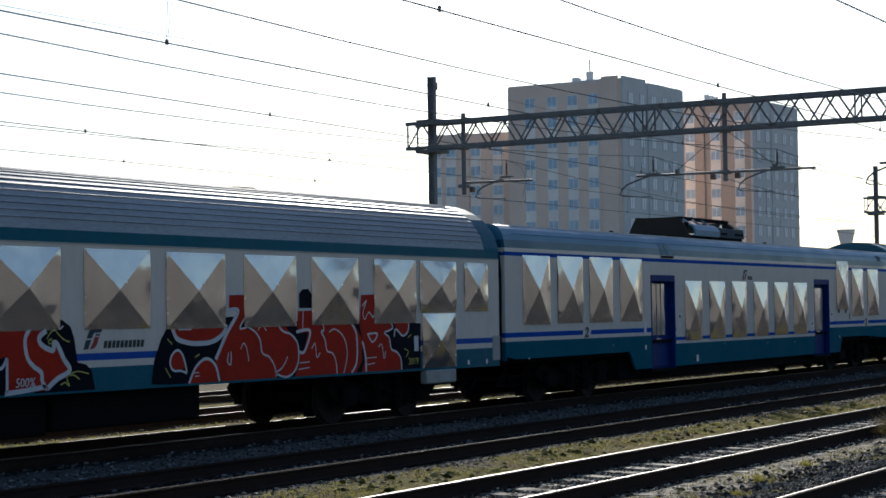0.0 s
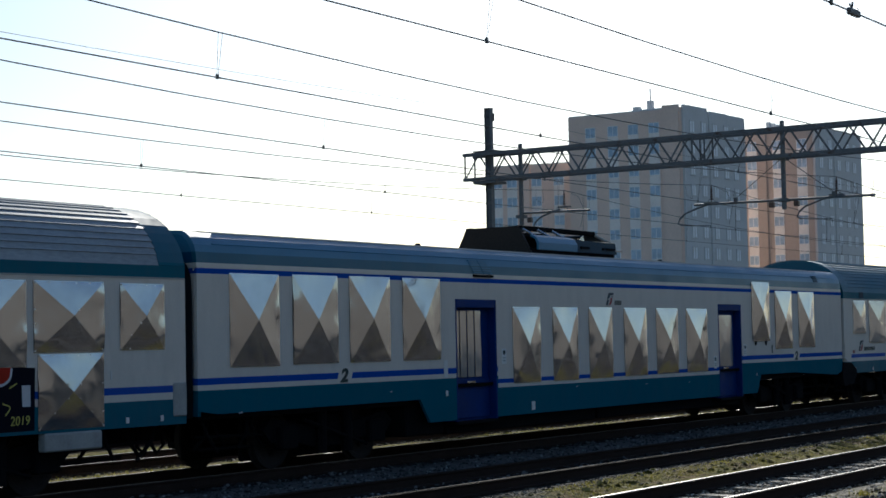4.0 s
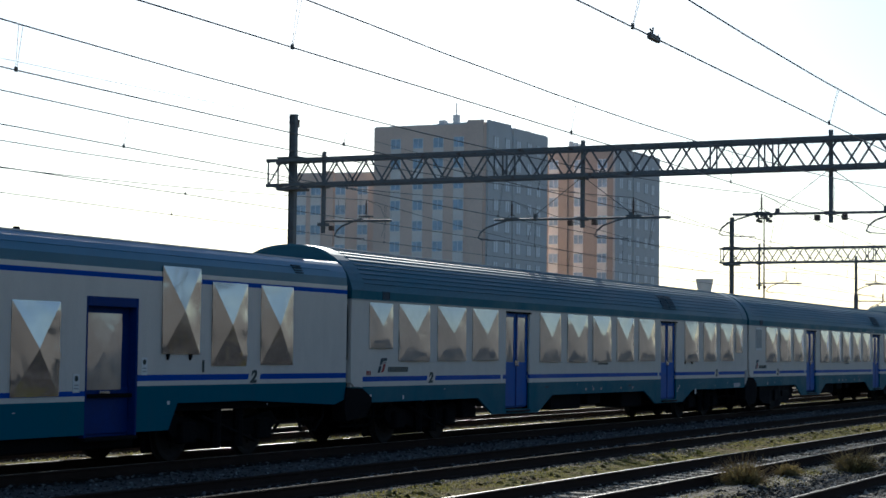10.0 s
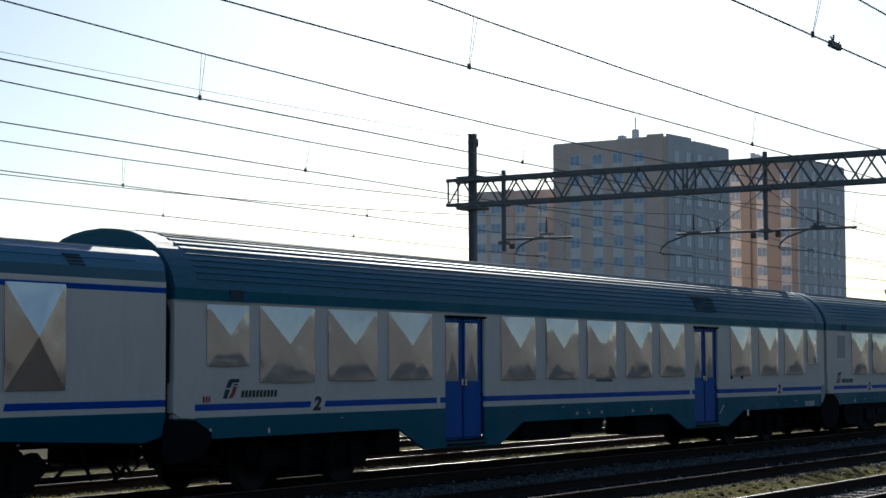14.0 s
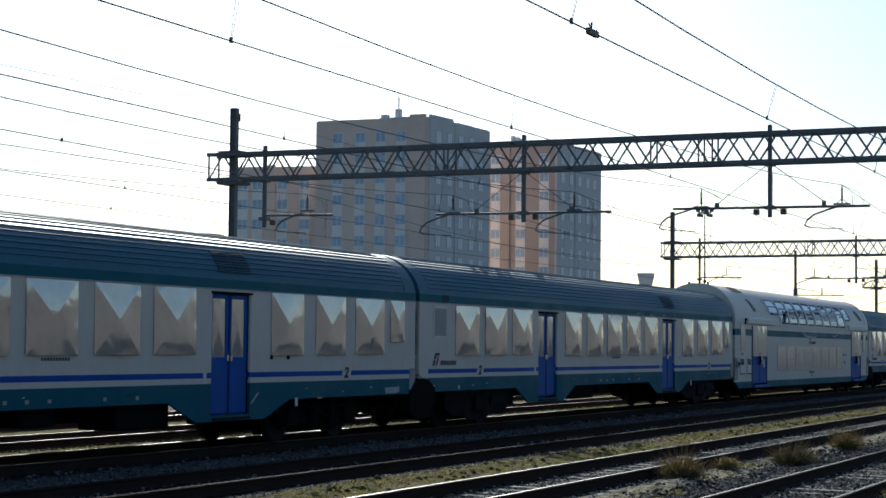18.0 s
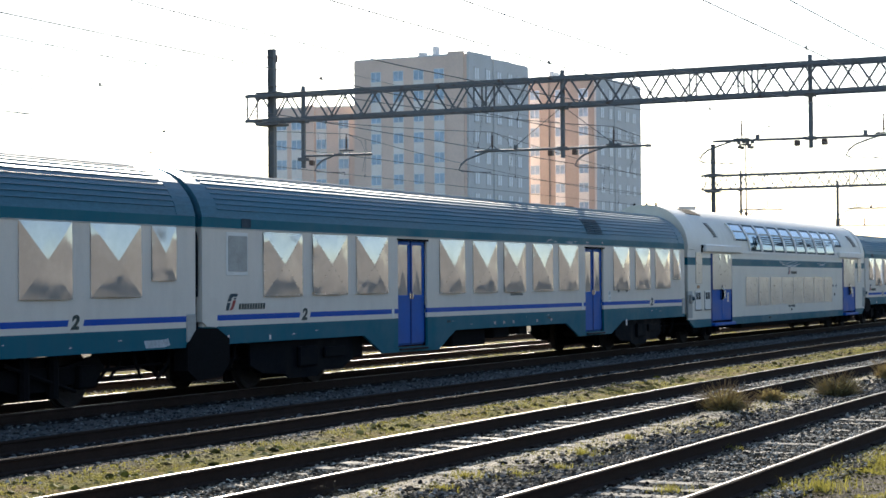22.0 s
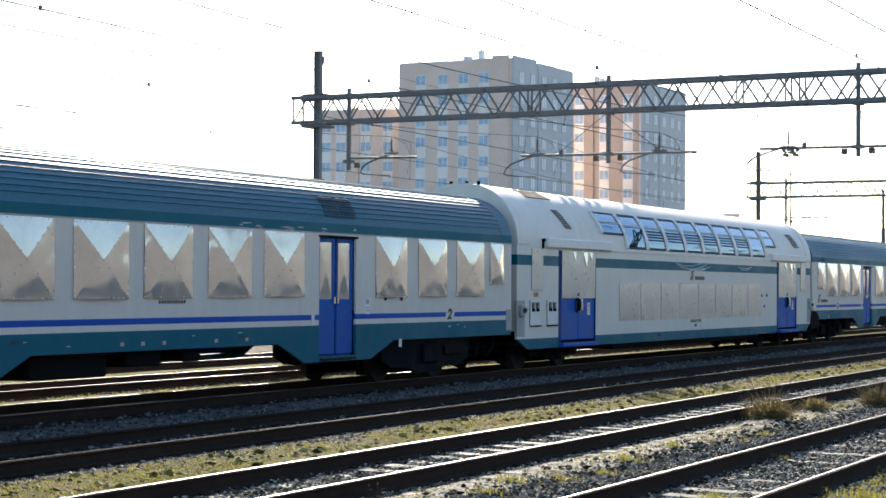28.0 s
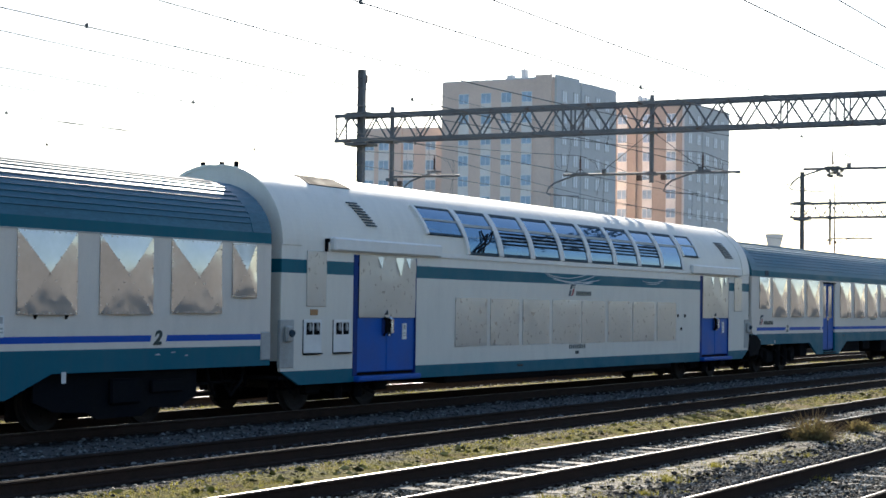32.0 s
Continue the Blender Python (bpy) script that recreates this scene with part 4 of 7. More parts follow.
sprayed_line([(18.16, 1.08), (18.35, 1.15), (18.60, 1.11)], SPRAY_YELLOW, 4, 0.012)
sprayed_line([(20.23, 1.13), (20.35, 0.99)], SPRAY_YELLOW, 4, 0.012)
sprayed_line([(20.28, 1.55), (20.39, 1.47)], SPRAY_YELLOW, 4, 0.012)
sprayed_line([(20.92, 1.27), (21.02, 1.31)], SPRAY_YELLOW, 4, 0.012)
sprayed_line([(26.80, 1.25), (26.93, 1.20), (26.85, 1.10)], SPRAY_YELLOW, 4, 0.012)
sprayed_line([(26.92, 1.44), (27.05, 1.50)], SPRAY_YELLOW, 4, 0.012)
for chars, size, x, z, m in (("2019", 0.17, 26.92, 0.97, SPRAY_YELLOW), ("500%", 0.17, 17.18, 0.98, SPRAY_WHITE)):
    me = text_mesh(chars, size, 0.1)
    me.materials.append(m)
    part("sprayed_figures", me, None, first, at=(x - 17.175, SIDE - 0.015, z))


# the second coach: smooth blue roof with an opened roof unit
def coach_two(x0, x1, rng):
    c = (x0 + x1) / 2
    t = thing("railway_coach", "white coach with light blue roof and silvery sheeted windows", "railway coach", at=(c, TRACK_A, 0), group="train coaches")
    L = lambda x: x - c
    a, b = x0 - c, x1 - c
    foot = Foot([(L(x), z) for x, z in [(30.56, 1.0), (31.0, 0.94), (36.35, 0.95), (36.65, 0.55), (51.05, 0.57), (51.3, 1.0), (53.5, 1.0), (56.5, 0.87), (56.93, 0.97)]], 3.06)
    doors = [(L(37.51), L(38.92)), (L(48.84), L(50.18))]
    side_wall(t, LIV_TWO, a, b, doors, 2.67, foot, SIDE, 0.05)
    far = Foot([(-x, z) for x, z in reversed(foot.points)], 3.06)
    side_wall(t, LIV_TWO, a, b, [(-q, -p) for p, q in reversed(doors)], 2.67, far, 1.37, 0.05)
    for p, q in doors:
        part("far_door", Geo().box(-q, -p, 1.30, 1.35, 0.6, 2.67), DOOR_BLUE, t)
    part("floor_pan", Geo().box(a + 0.05, b - 0.05, -1.36, 1.36, 1.12, 1.18), DARK, t)
    part("roof", roof_shell(ROOF_SMOOTH, a, b), LIV_TWO_ROOF, t, "smooth light blue roof")
    deck = [(-1.17, 3.584), (-1.16, 3.60), (-0.95, 3.620), (-0.6, 3.640), (0, 3.652)]
    deck = deck + [(-y, z) for y, z in reversed(deck[:-1])]
    part("roof_top", Geo().prism(deck, a + 0.35, b - 0.3, "x"), ROOF_CREAM, t, "pale grey top of the roof")
    for z, yy, i0, i1 in ((3.405, -1.368, 0.4, 0.6), (3.57, -1.21, 0.6, 1.3)):
        part("roof_seam", Geo().tube([(a + i0, yy, z), (b - i1, yy, z)], 0.011, 5), ROOF_CREAM if z > 3.5 else ROOF_TWO, t)
    ends(t, a, b, ROOF_SMOOTH, LIV_TWO, RUBBER)
    for i, (p, q) in enumerate(doors):
        d = part("door", Geo().box(p, q, SIDE + 0.16, SIDE + 0.20, 0.52, 2.67), DOOR_NAVY, t, "dark blue recessed double door")
        part("door_frame", Geo().box(p, p + 0.05, SIDE - 0.004, SIDE + 0.16, 0.52, 2.67, 0.01).box(q - 0.05, q, SIDE - 0.004, SIDE + 0.16, 0.52, 2.67, 0.01).box(p + 0.05, q - 0.05, SIDE - 0.004, SIDE + 0.16, 2.52, 2.67, 0.01), DOOR_NAVY, d)
        part("kick_plate", Geo().box(p + 0.06, q - 0.06, SIDE + 0.13, SIDE + 0.16, 0.56, 1.27, 0.01), DOOR_NAVY, d)
        n = 4 if i == 0 else 1
        w = (q - p - 0.16) * (0.8 if i == 0 else 0.86) / n
        for k in range(n):
            x = p + 0.07 + k * w
            part("door_window", cross_broken("door_window", SHEET_DULL, w - 0.04, 1.18, 0.006 if i == 0 else 0.02, wave=0.006, seed=x, n=4), None, d, "silvery sheet in the door window", at=(x + w / 2, SIDE + 0.125, 1.88 - 0.05 * i))
        part("door_handle", Geo().box((p + q) / 2 - 0.15, (p + q) / 2 + 0.1, SIDE + 0.10, SIDE + 0.13, 1.18, 1.22, 0.006), CHROME, d)
        part("step", Geo().box(p, q, SIDE - 0.03, SIDE + 0.2, 0.46, 0.52, 0.01), DARK, t)
    P = [(31.28, 32.46, 1.61, 2.99), (32.80, 33.98, 1.62, 3.0), (34.30, 35.46, 1.62, 3.01), (35.84, 37.0, 1.62, 3.01)]
    P += [(39.49, 40.52, 1.14, 2.55), (41.02, 42.03, 1.14, 2.55), (42.5, 43.52, 1.14, 2.56), (44.05, 45.11, 1.15, 2.56), (45.57, 46.66, 1.16, 2.56), (47.1, 48.2, 1.16, 2.56)]
    P += [(50.8, 51.89, 1.80, 3.22), (52.25, 53.36, 1.60, 3.02), (53.81, 54.91, 1.62, 3.02)]
    for p in P:
        panel(t, L(p[0]), L(p[1]), p[2], p[3], 0.07, SHEET, rng, wave=0.011, y=SIDE - (0.004 if p[3] < 3.1 else 0.01))
    mark(t, L(43.28), 2.60, 0.26, 4)
    class_digit(t, L(33.98), 1.325, BODYWHITE)
    class_digit(t, L(53.45), 1.325, BODYWHITE)
    for x, z, w, h in [(37.1, 1.30, 0.12, 0.3), (37.15, 0.98, 0.07, 0.1), (40.15, 0.62, 0.12, 0.16), (52.0, 1.5, 0.05, 0.2), (51.0, 0.98, 0.06, 0.06)]:
        part("small_plate", Geo().box(L(x), L(x) + w, SIDE - 0.012, SIDE - 0.002, z, z + h, 0.002), WHITEPLAIN if h != 0.2 else INK, t)
    for x in (50.98, 51.62):
        part("catch", Geo().box(L(x) - 0.035, L(x) + 0.035, SIDE - 0.04, SIDE, 1.74, 1.80, 0.008).box(L(x) - 0.015, L(x) + 0.015, SIDE - 0.03, SIDE, 1.70, 1.74), DARK, t, "small dark window catch")
    for x, z in ((39.08, 1.50), (48.54, 1.21), (50.27, 1.46)):
        nt = part("door_notice", Geo().box(L(x), L(x) + 0.16, SIDE - 0.008, SIDE - 0.002, z, z + 0.28), WHITEPLAIN, t, "small white notice beside the door")
        part("notice_dot", Geo().tube([(L(x) + 0.08, SIDE - 0.007, z + 0.21), (L(x) + 0.08, SIDE - 0.011, z + 0.21)], 0.045, 10), INK, nt)
        part("notice_bars", Geo().box(L(x) + 0.03, L(x) + 0.13, SIDE - 0.011, SIDE - 0.007, z + 0.10, z + 0.12).box(L(x) + 0.03, L(x) + 0.13, SIDE - 0.011, SIDE - 0.007, z + 0.05, z + 0.07), GREYBOX, nt)
    for x, cols, rows, z0 in ((38.15, 2, 6, 3.14), (55.0, 1, 4, 3.29)):
        g = Geo()
        for k in range(rows):
            z = z0 + 0.042 * k
            y0 = SIDE + (z - 3.1) * 0.16
            for e in range(cols):
                g.box(L(x) + 0.34 * e - 0.03 * k, L(x) + 0.34 * e + 0.30 - 0.03 * k, y0 - 0.02, y0 + 0.06, z, z + 0.022)
        vent = part("roof_vent", g, ROOF_TWO if cols > 1 else VENTGREY, t, "blue louvred vent" if cols > 1 else "grey louvred vent")
        if cols > 1:
            part("vent_sill", Geo().box(L(x) - 0.02, L(x) + 0.66, SIDE - 0.03, SIDE + 0.02, 3.07, 3.115), DARK, vent, "dark slot under the vent")
    # the roof unit: a trapezoid housing, dark at its closed end, its sides broken open
    u = part("roof_unit", Geo().prism([(-0.88, 3.60), (-0.60, 4.16), (0.60, 4.16), (0.88, 3.60)], L(41.22), L(41.30), "x"), RUSTY, t, "dark broken-open roof ventilation unit")
    part("base_tray", Geo().box(L(41.25), L(44.85), -0.84, 0.84, 3.60, 3.72), DARK, u)
    part("far_side", Geo().add([(L(41.3), 0.84, 3.7), (L(44.8), 0.84, 3.7), (L(44.4), 0.58, 4.16), (L(41.3), 0.58, 4.16), (L(41.3), 0.80, 3.7), (L(44.8), 0.80, 3.7), (L(44.4), 0.54, 4.14), (L(41.3), 0.54, 4.14)], [(0, 1, 2, 3), (7, 6, 5, 4), (0, 4, 5, 1), (2, 6, 7, 3), (1, 5, 6, 2), (0, 3, 7, 4)]), DARK, u)
    part("top_cover", Geo().box(L(41.25), L(42.3), -0.60, 0.60, 4.12, 4.17, 0.01), DARK, u)
    part("trough", Geo().prism([(-0.90, 3.70), (-0.86, 3.94), (-0.80, 3.95), (-0.80, 3.70)], L(42.95), L(44.86), "x"), VENTGREY, u, "dark dirty metal trough")
    for x0_, x1_ in ((43.25, 43.6), (44.2, 44.28), (44.36, 44.75)):
        part("trough_hole", Geo().box(L(x0_), L(x1_), -0.915, -0.86, 3.77, 3.82), DARK, u)
    part("bent_cover", Geo().prism([(-0.92, 3.70), (-0.93, 3.84), (-0.86, 3.95), (-0.74, 4.0), (-0.74, 3.97), (-0.83, 3.92), (-0.88, 3.83), (-0.88, 3.70)], L(41.45), L(43.05), "x"), ROOF_TWO, u, "bent blue-grey cover")
    for s in (-1, 1):
        part("top_rail", Geo().box(L(41.25), L(44.42), s * 0.56 - 0.07, s * 0.56 + 0.07, 4.09, 4.18, 0.015), DARK, u)
    for xx in (41.75, 42.35, 42.95):
        part("strut", Geo().tube([(L(xx), -0.82, 3.90), (L(xx - 0.42), -0.60, 4.13)], 0.028, 6), CHROME, u)
    for s in (-1, 1):
        part("strut", Geo().tube([(L(44.84), s * 0.82, 3.90), (L(44.40), s * 0.58, 4.13)], 0.03, 6), GREYBOX, u)
    part("end_pane", Geo().add([(L(44.84), -0.80, 3.92), (L(44.84), 0.80, 3.92), (L(44.42), 0.56, 4.12), (L(44.42), -0.56, 4.12), (L(44.82), -0.80, 3.90), (L(44.82), 0.80, 3.90), (L(44.40), 0.56, 4.10), (L(44.40), -0.56, 4.10)], [(0, 1, 2, 3), (7, 6, 5, 4), (0, 4, 5, 1), (2, 6, 7, 3), (1, 5, 6, 2), (0, 3, 7, 4)]), VENTGREY, u)
    for k in range(4):
        xx = 43.2 + 0.42 * k + rng.uniform(-0.1, 0.1)
        part("fan_motor", Geo().lathe([(0.0, 0), (0.10, 0), (0.12, 0.08), (0.12, 0.22), (0.05, 0.27), (0.0, 0.28)], 10, (L(xx), -0.45, 3.74), "z"), DARK, u)
    part("fan_blade", Geo().prism([(L(43.55), 3.98), (L(43.80), 3.94), (L(43.72), 4.07)], -0.70, -0.69), CHROME, u)
    part("lug", Geo().box(L(44.80), L(45.12), -0.90, -0.84, 3.76, 3.79), GREYBOX, u)
    for x in (38.6, 48.95):
        part("roof_hatch", Geo().lathe([(0.0, 0), (0.36, 0), (0.35, 0.03), (0.16, 0.05), (0.06, 0.055), (0.05, 0.11), (0.0, 0.115)], 14, (L(x), 0.05, 3.645), "z"), DARK, t, "low dark roof ventilator")
    for k in (-9.5, 9.5):
        bogie(t, k)
    underframe(t, a + 0.2, b - 0.2, [(L(p), L(q), z) for p, q, z in [(36.2, 37.4, 0.32), (37.5, 43.1, 0.30), (43.2, 50.4, 0.32)]])
    return t, c


COACHES.append(coach_two(30.56, 56.93, rng))
MIDLABEL = "white and teal railway coach with blue-grey ribbed roof and blue doors"
for x0, x1 in ((57.12, 83.74), (83.95, 110.42)):
    lay = mid_lay(x0)
    if x0 > 80:
        lay["panels"] = lay["panels"][1:]
        lay["rivets"] = 11
        lay["shroud"] = 0.75
        lay["covers"] = True
        lay["boxes"] = [(89.4, 90.1, 0.45), (94.3, 96.1, 0.50), (96.6, 97.5, 0.62), (98.1, 98.6, 0.66)]
    t = coach_mid(x0, x1, LIV_MID, ROOF_MID, MIDLABEL, lay, rng)
    c = (x0 + x1) / 2
    if x0 > 80:
        h = part("side_hatch", Geo().box(84.69 - c, 85.40 - c, SIDE - 0.012, SIDE - 0.002, 2.07, 2.82, 0.004), WHITEPLAIN, t, "riveted grey side hatch")
        for x, z in ((104.55, 1.69), (105.21, 1.69)):
            part("catch", Geo().box(x - c - 0.035, x - c + 0.035, SIDE - 0.03, SIDE, z - 0.03, z + 0.03, 0.008).box(x - c - 0.015, x - c + 0.015, SIDE - 0.02, SIDE, z - 0.06, z - 0.03), DARK, t, "small dark window catch")
        part("door_notice", Geo().box(103.75 - c, 103.93 - c, SIDE - 0.008, SIDE - 0.002, 1.38, 1.68), WHITEPLAIN, t, "small white notice beside the door")
        part("notice_bars", Geo().box(103.78 - c, 103.90 - c, SIDE - 0.01, SIDE - 0.007, 1.57, 1.66).box(103.77 - c, 103.91 - c, SIDE - 0.01, SIDE - 0.007, 1.44, 1.46).box(103.77 - c, 103.91 - c, SIDE - 0.01, SIDE - 0.007, 1.49, 1.51), GREYBOX, t)
        part("hatch_panel", Geo().box(84.75 - c, 85.37 - c, SIDE - 0.02, SIDE - 0.012, 2.14, 2.76, 0.003), GREYBOX, h)
    COACHES.append((t, c))


# the double-decker
def coach_deck(x0, x1, rng):
    c = (x0 + x1) / 2
    s0 = x0 - 110.3
    t = thing("double_deck_coach", "white double-deck coach with teal band and curved upper windows", "railway coach", at=(c, TRACK_A, 0), group="train coaches")
    L = lambda x: x + s0 - c
    a, b = x0 - c, x1 - c
    foot = Foot([(a, 0.75), (L(110.9), 0.5), (L(134.3), 0.5), (b, 0.75)], 2.9)
    doors = [(L(112.66), L(115.02)), (L(130.78), L(133.12))]
    side_wall(t, LIV_DECK, a, b, doors, 2.80, foot, SIDE, 0.05)
    far = Foot([(-x, z) for x, z in reversed(foot.points)], 2.9)
    side_wall(t, LIV_DECK, a, b, [(-q, -p) for p, q in reversed(doors)], 2.80, far, 1.37, 0.05)
    for p, q in doors:
        part("far_door", Geo().box(-q, -p, 1.30, 1.35, 0.5, 2.8), DOOR_BLUE, t)
    part("floor_pan", Geo().box(a + 0.05, b - 0.05, -1.36, 1.36, 0.6, 0.66), DARK, t)
    part("upper_floor", Geo().box(a + 0.05, b - 0.05, -1.36, 1.36, 2.60, 2.66), DARK, t)
    part("roof", roof_shell(ROOF_DECK, a + 0.6, b - 0.6), LIV_DECK, t, "curved white roof")
    for e0, e1 in ((a, a + 0.6), (b - 0.6, b)):
        part("roof_end", roof_shell(ROOF_DECK, e0, e1, grow=0.012), LIV_DECK, t, "raised white roof rim")
    ends(t, a, b, ROOF_DECK, LIV_DECK, RUBBER, 0.84)
    # upper windows follow the curve of the roof
    wins = [(115.40, 117.05)] + [(117.05 + 1.545 * k, 118.6 + 1.545 * k) for k in range(8)] + [(129.45, 130.75)]
    low = 2.92
    for i, (p, q) in enumerate(wins):
        z0, z1 = (3.27, 3.82) if i in (0, len(wins) - 1) else (low, 3.82)
        ring = []
        for k in range(17):
            z = z0 + (z1 - z0) * k / 16
            s = (z - 2.9) / 1.38
            ring.append((-1.42 * max(0.0, 1 - s * s) ** 0.45, z))
        w0, w1 = L(p) + 0.07, L(q) - 0.07
        g, fr = Geo(), Geo()
        lean = 0.18
        def at(x, k, off):
            y, z = ring[k]
            sx = x - lean * (z - z0) / (z1 - z0) * 1.0
            return (sx, y - off, z + off * 0.5)
        n = 17
        g.loft([[at(w0, k, 0.032) for k in range(n)] + [at(w0, k, -0.01) for k in reversed(range(n))], [at(w1, k, 0.032) for k in range(n)] + [at(w1, k, -0.01) for k in reversed(range(n))]])
        w = part("upper_window", g, BLACKGLASS, t, "curved dark blue upper window", smooth=False)
        for xa, xb in ((w0 - 0.072, w0 + 0.04), (w1 - 0.04, w1 + 0.072)):
            fr = Geo()
            fr.loft([[at(xa, k, 0.055) for k in range(n)] + [at(xa, k, -0.01) for k in reversed(range(n))], [at(xb, k, 0.055) for k in range(n)] + [at(xb, k, -0.01) for k in reversed(range(n))]])
            part("window_frame", fr, WHITEPLAIN, w)
        for ka, kb in ((0, 1), (n - 2, n - 1)):
            edge = Geo().loft([[at(w0, k, 0.042) for k in (ka, kb)] + [at(w0, k, 0.0) for k in (kb, ka)], [at(w1, k, 0.042) for k in (ka, kb)] + [at(w1, k, 0.0) for k in (kb, ka)]])
            part("window_frame", edge, VENTGREY, w)
        bar = Geo()
        kk = 10 if z0 < 3.2 else 8
        bar.loft([[at(w0, k, 0.045) for k in (kk, kk + 1)] + [at(w0, k, 0.0) for k in (kk + 1, kk)], [at(w1, k, 0.045) for k in (kk, kk + 1)] + [at(w1, k, 0.0) for k in (kk + 1, kk)]])
        part("cross_bar", bar, GREYBOX, w)
        if i == 1:
            for u, v, z2 in ((0.15, 0.75, 0.55), (0.30, 0.95, 0.62), (0.45, 0.55, 0.60)):
                p0, p1 = at(w0 + (w1 - w0) * u, 1, 0.05), at(w0 + (w1 - w0) * v, int(z2 * 16), 0.05)
                part("loose_gasket", Geo().tube([p0, ((p0[0] + p1[0]) / 2 + 0.05, min(p0[1], p1[1]) - 0.01, (p0[2] + p1[2]) / 2), p1], 0.018, 6), RUBBER, w, "dark loose window gasket")
        if 2 <= i <= 7:
            for r in range(4):
                f0 = 0.28 + 0.085 * r
                y = lambda z: -1.42 * max(0.0, 1 - ((z - 2.9) / 1.38) ** 2) ** 0.45
                za, zb = z0 + f0 * (z1 - z0), z0 + (f0 + 0.035) * (z1 - z0)
                g2 = Geo()
                xs0, xs1 = w0 - lean * f0, w1 - lean * f0
                g2.add([(xs0, y(za) - 0.045, za + 0.02), (xs1, y(za) - 0.045, za + 0.02), (xs1, y(zb) - 0.045, zb + 0.02), (xs0, y(zb) - 0.045, zb + 0.02), (xs0, y(za) - 0.008, za), (xs1, y(za) - 0.008, za), (xs1, y(zb) - 0.008, zb), (xs0, y(zb) - 0.008, zb)], [(0, 1, 2, 3), (7, 6, 5, 4), (0, 4, 5, 1), (3, 2, 6, 7)])
                part("slat", g2, DARK, w)
    part("upper_sill", Geo().prism([(L(115.3), 2.84), (L(131.0), 2.84), (L(131.0), 2.93), (L(115.3), 2.93)], SIDE - 0.03, SIDE + 0.03), WHITEPLAIN, t)
    for p, q in doors:
        part("door_cover", Geo().box(p - 0.8, q + 0.85, SIDE - 0.10, SIDE + 0.03, 2.84, 3.08, 0.03), WHITEPLAIN, t, "white cover over the door gear")
        d = part("door", Geo().box(p, q, SIDE + 0.08, SIDE + 0.14, 0.6, 2.80), DOOR_BLUE, t, "wide blue double door with grey upper sheets")
        w = (q - p) / 2
        sw = q - p - 0.26
        part("door_window", cross_broken("door_window", FROSTED, sw, 1.14, 0.008, 0.0, 0.008, p, 6), None, d, "one grey sheet over both door windows", at=(p + 0.20 + sw / 2, SIDE - 0.002, 2.23))
        for u, v in ((0.36, 0.11), (0.70, 0.17), (0.86, 0.10)):
            x = p + 0.20 + sw * u
            part("bent_flap", Geo().add([(x - v, SIDE - 0.012, 2.78), (x + v, SIDE - 0.012, 2.78), (x + 0.02, SIDE - 0.035, 2.80 - 2.2 * v), (x, SIDE - 0.004, 2.74 - v)], [(0, 2, 1), (0, 1, 3), (1, 2, 3), (2, 0, 3)]), SHEET_DULL, d, "bright bent flap of the sheet")
        part("door_side", Geo().box(p + 0.01, p + 0.17, SIDE - 0.004, SIDE + 0.08, 0.60, 2.80, 0.01), DOOR_NAVY, d, "dark blue door side")
        part("door_side", Geo().box(q - 0.05, q - 0.005, SIDE - 0.004, SIDE + 0.08, 0.60, 2.80, 0.01), DOOR_NAVY, d)
        for k in range(2):
            x = p + 0.18 + k * (w - 0.09)
            lf = part("door_leaf", Geo().box(x, x + w - 0.11, SIDE + 0.02, SIDE + 0.08, 0.66, 1.665, 0.015), DOOR_BLUE, d)
            hx = x + w - 0.22 if k == 0 else x + 0.08
            part("door_handle", Geo().tube([(hx, SIDE + 0.01, 1.34), (hx, SIDE - 0.05, 1.38), (hx, SIDE - 0.05, 1.62), (hx, SIDE + 0.01, 1.66)], 0.035, 8), CHROME if k else DARK, lf, "upright chrome grip" if k else "upright black grip")
            part("grip_plate", Geo().box(hx - 0.06, hx + 0.06, SIDE + 0.008, SIDE + 0.021, 1.32, 1.68 if k else 1.66, 0.004), DARK if k else DOOR_NAVY, lf)
        part("bent_corner", Geo().add([(p + w - 0.08, SIDE - 0.004, 1.70), (p + w + 0.10, SIDE - 0.004, 1.70), (p + w + 0.01, SIDE - 0.05, 1.80), (p + w + 0.01, SIDE + 0.0, 1.80)], [(0, 1, 2), (0, 2, 3), (1, 3, 2), (0, 3, 1)]), SHEET, d)
        nt = part("door_notice", Geo().box(q - 0.52, q - 0.36, SIDE + 0.008, SIDE + 0.02, 1.25, 1.55), WHITEPLAIN, d, "small white notice on the door")
        part("notice_bars", Geo().box(q - 0.47, q - 0.41, SIDE + 0.004, SIDE + 0.009, 1.44, 1.52).box(q - 0.50, q - 0.38, SIDE + 0.004, SIDE + 0.009, 1.36, 1.375).box(q - 0.50, q - 0.38, SIDE + 0.004, SIDE + 0.009, 1.31, 1.325), GREYBOX, nt)
        part("step", Geo().box(p + 0.05, q + 0.02, SIDE - 0.12, SIDE + 0.1, 0.50, 0.60, 0.02), DOOR_BLUE, t, "blue door step")
    for x in (111.08, 133.55):
        w = part("narrow_window", Geo().box(L(x), L(x) + 0.64, SIDE - 0.02, SIDE - 0.002, 1.85, 2.82, 0.008), FROSTED, t, "narrow window covered with dull sheet")
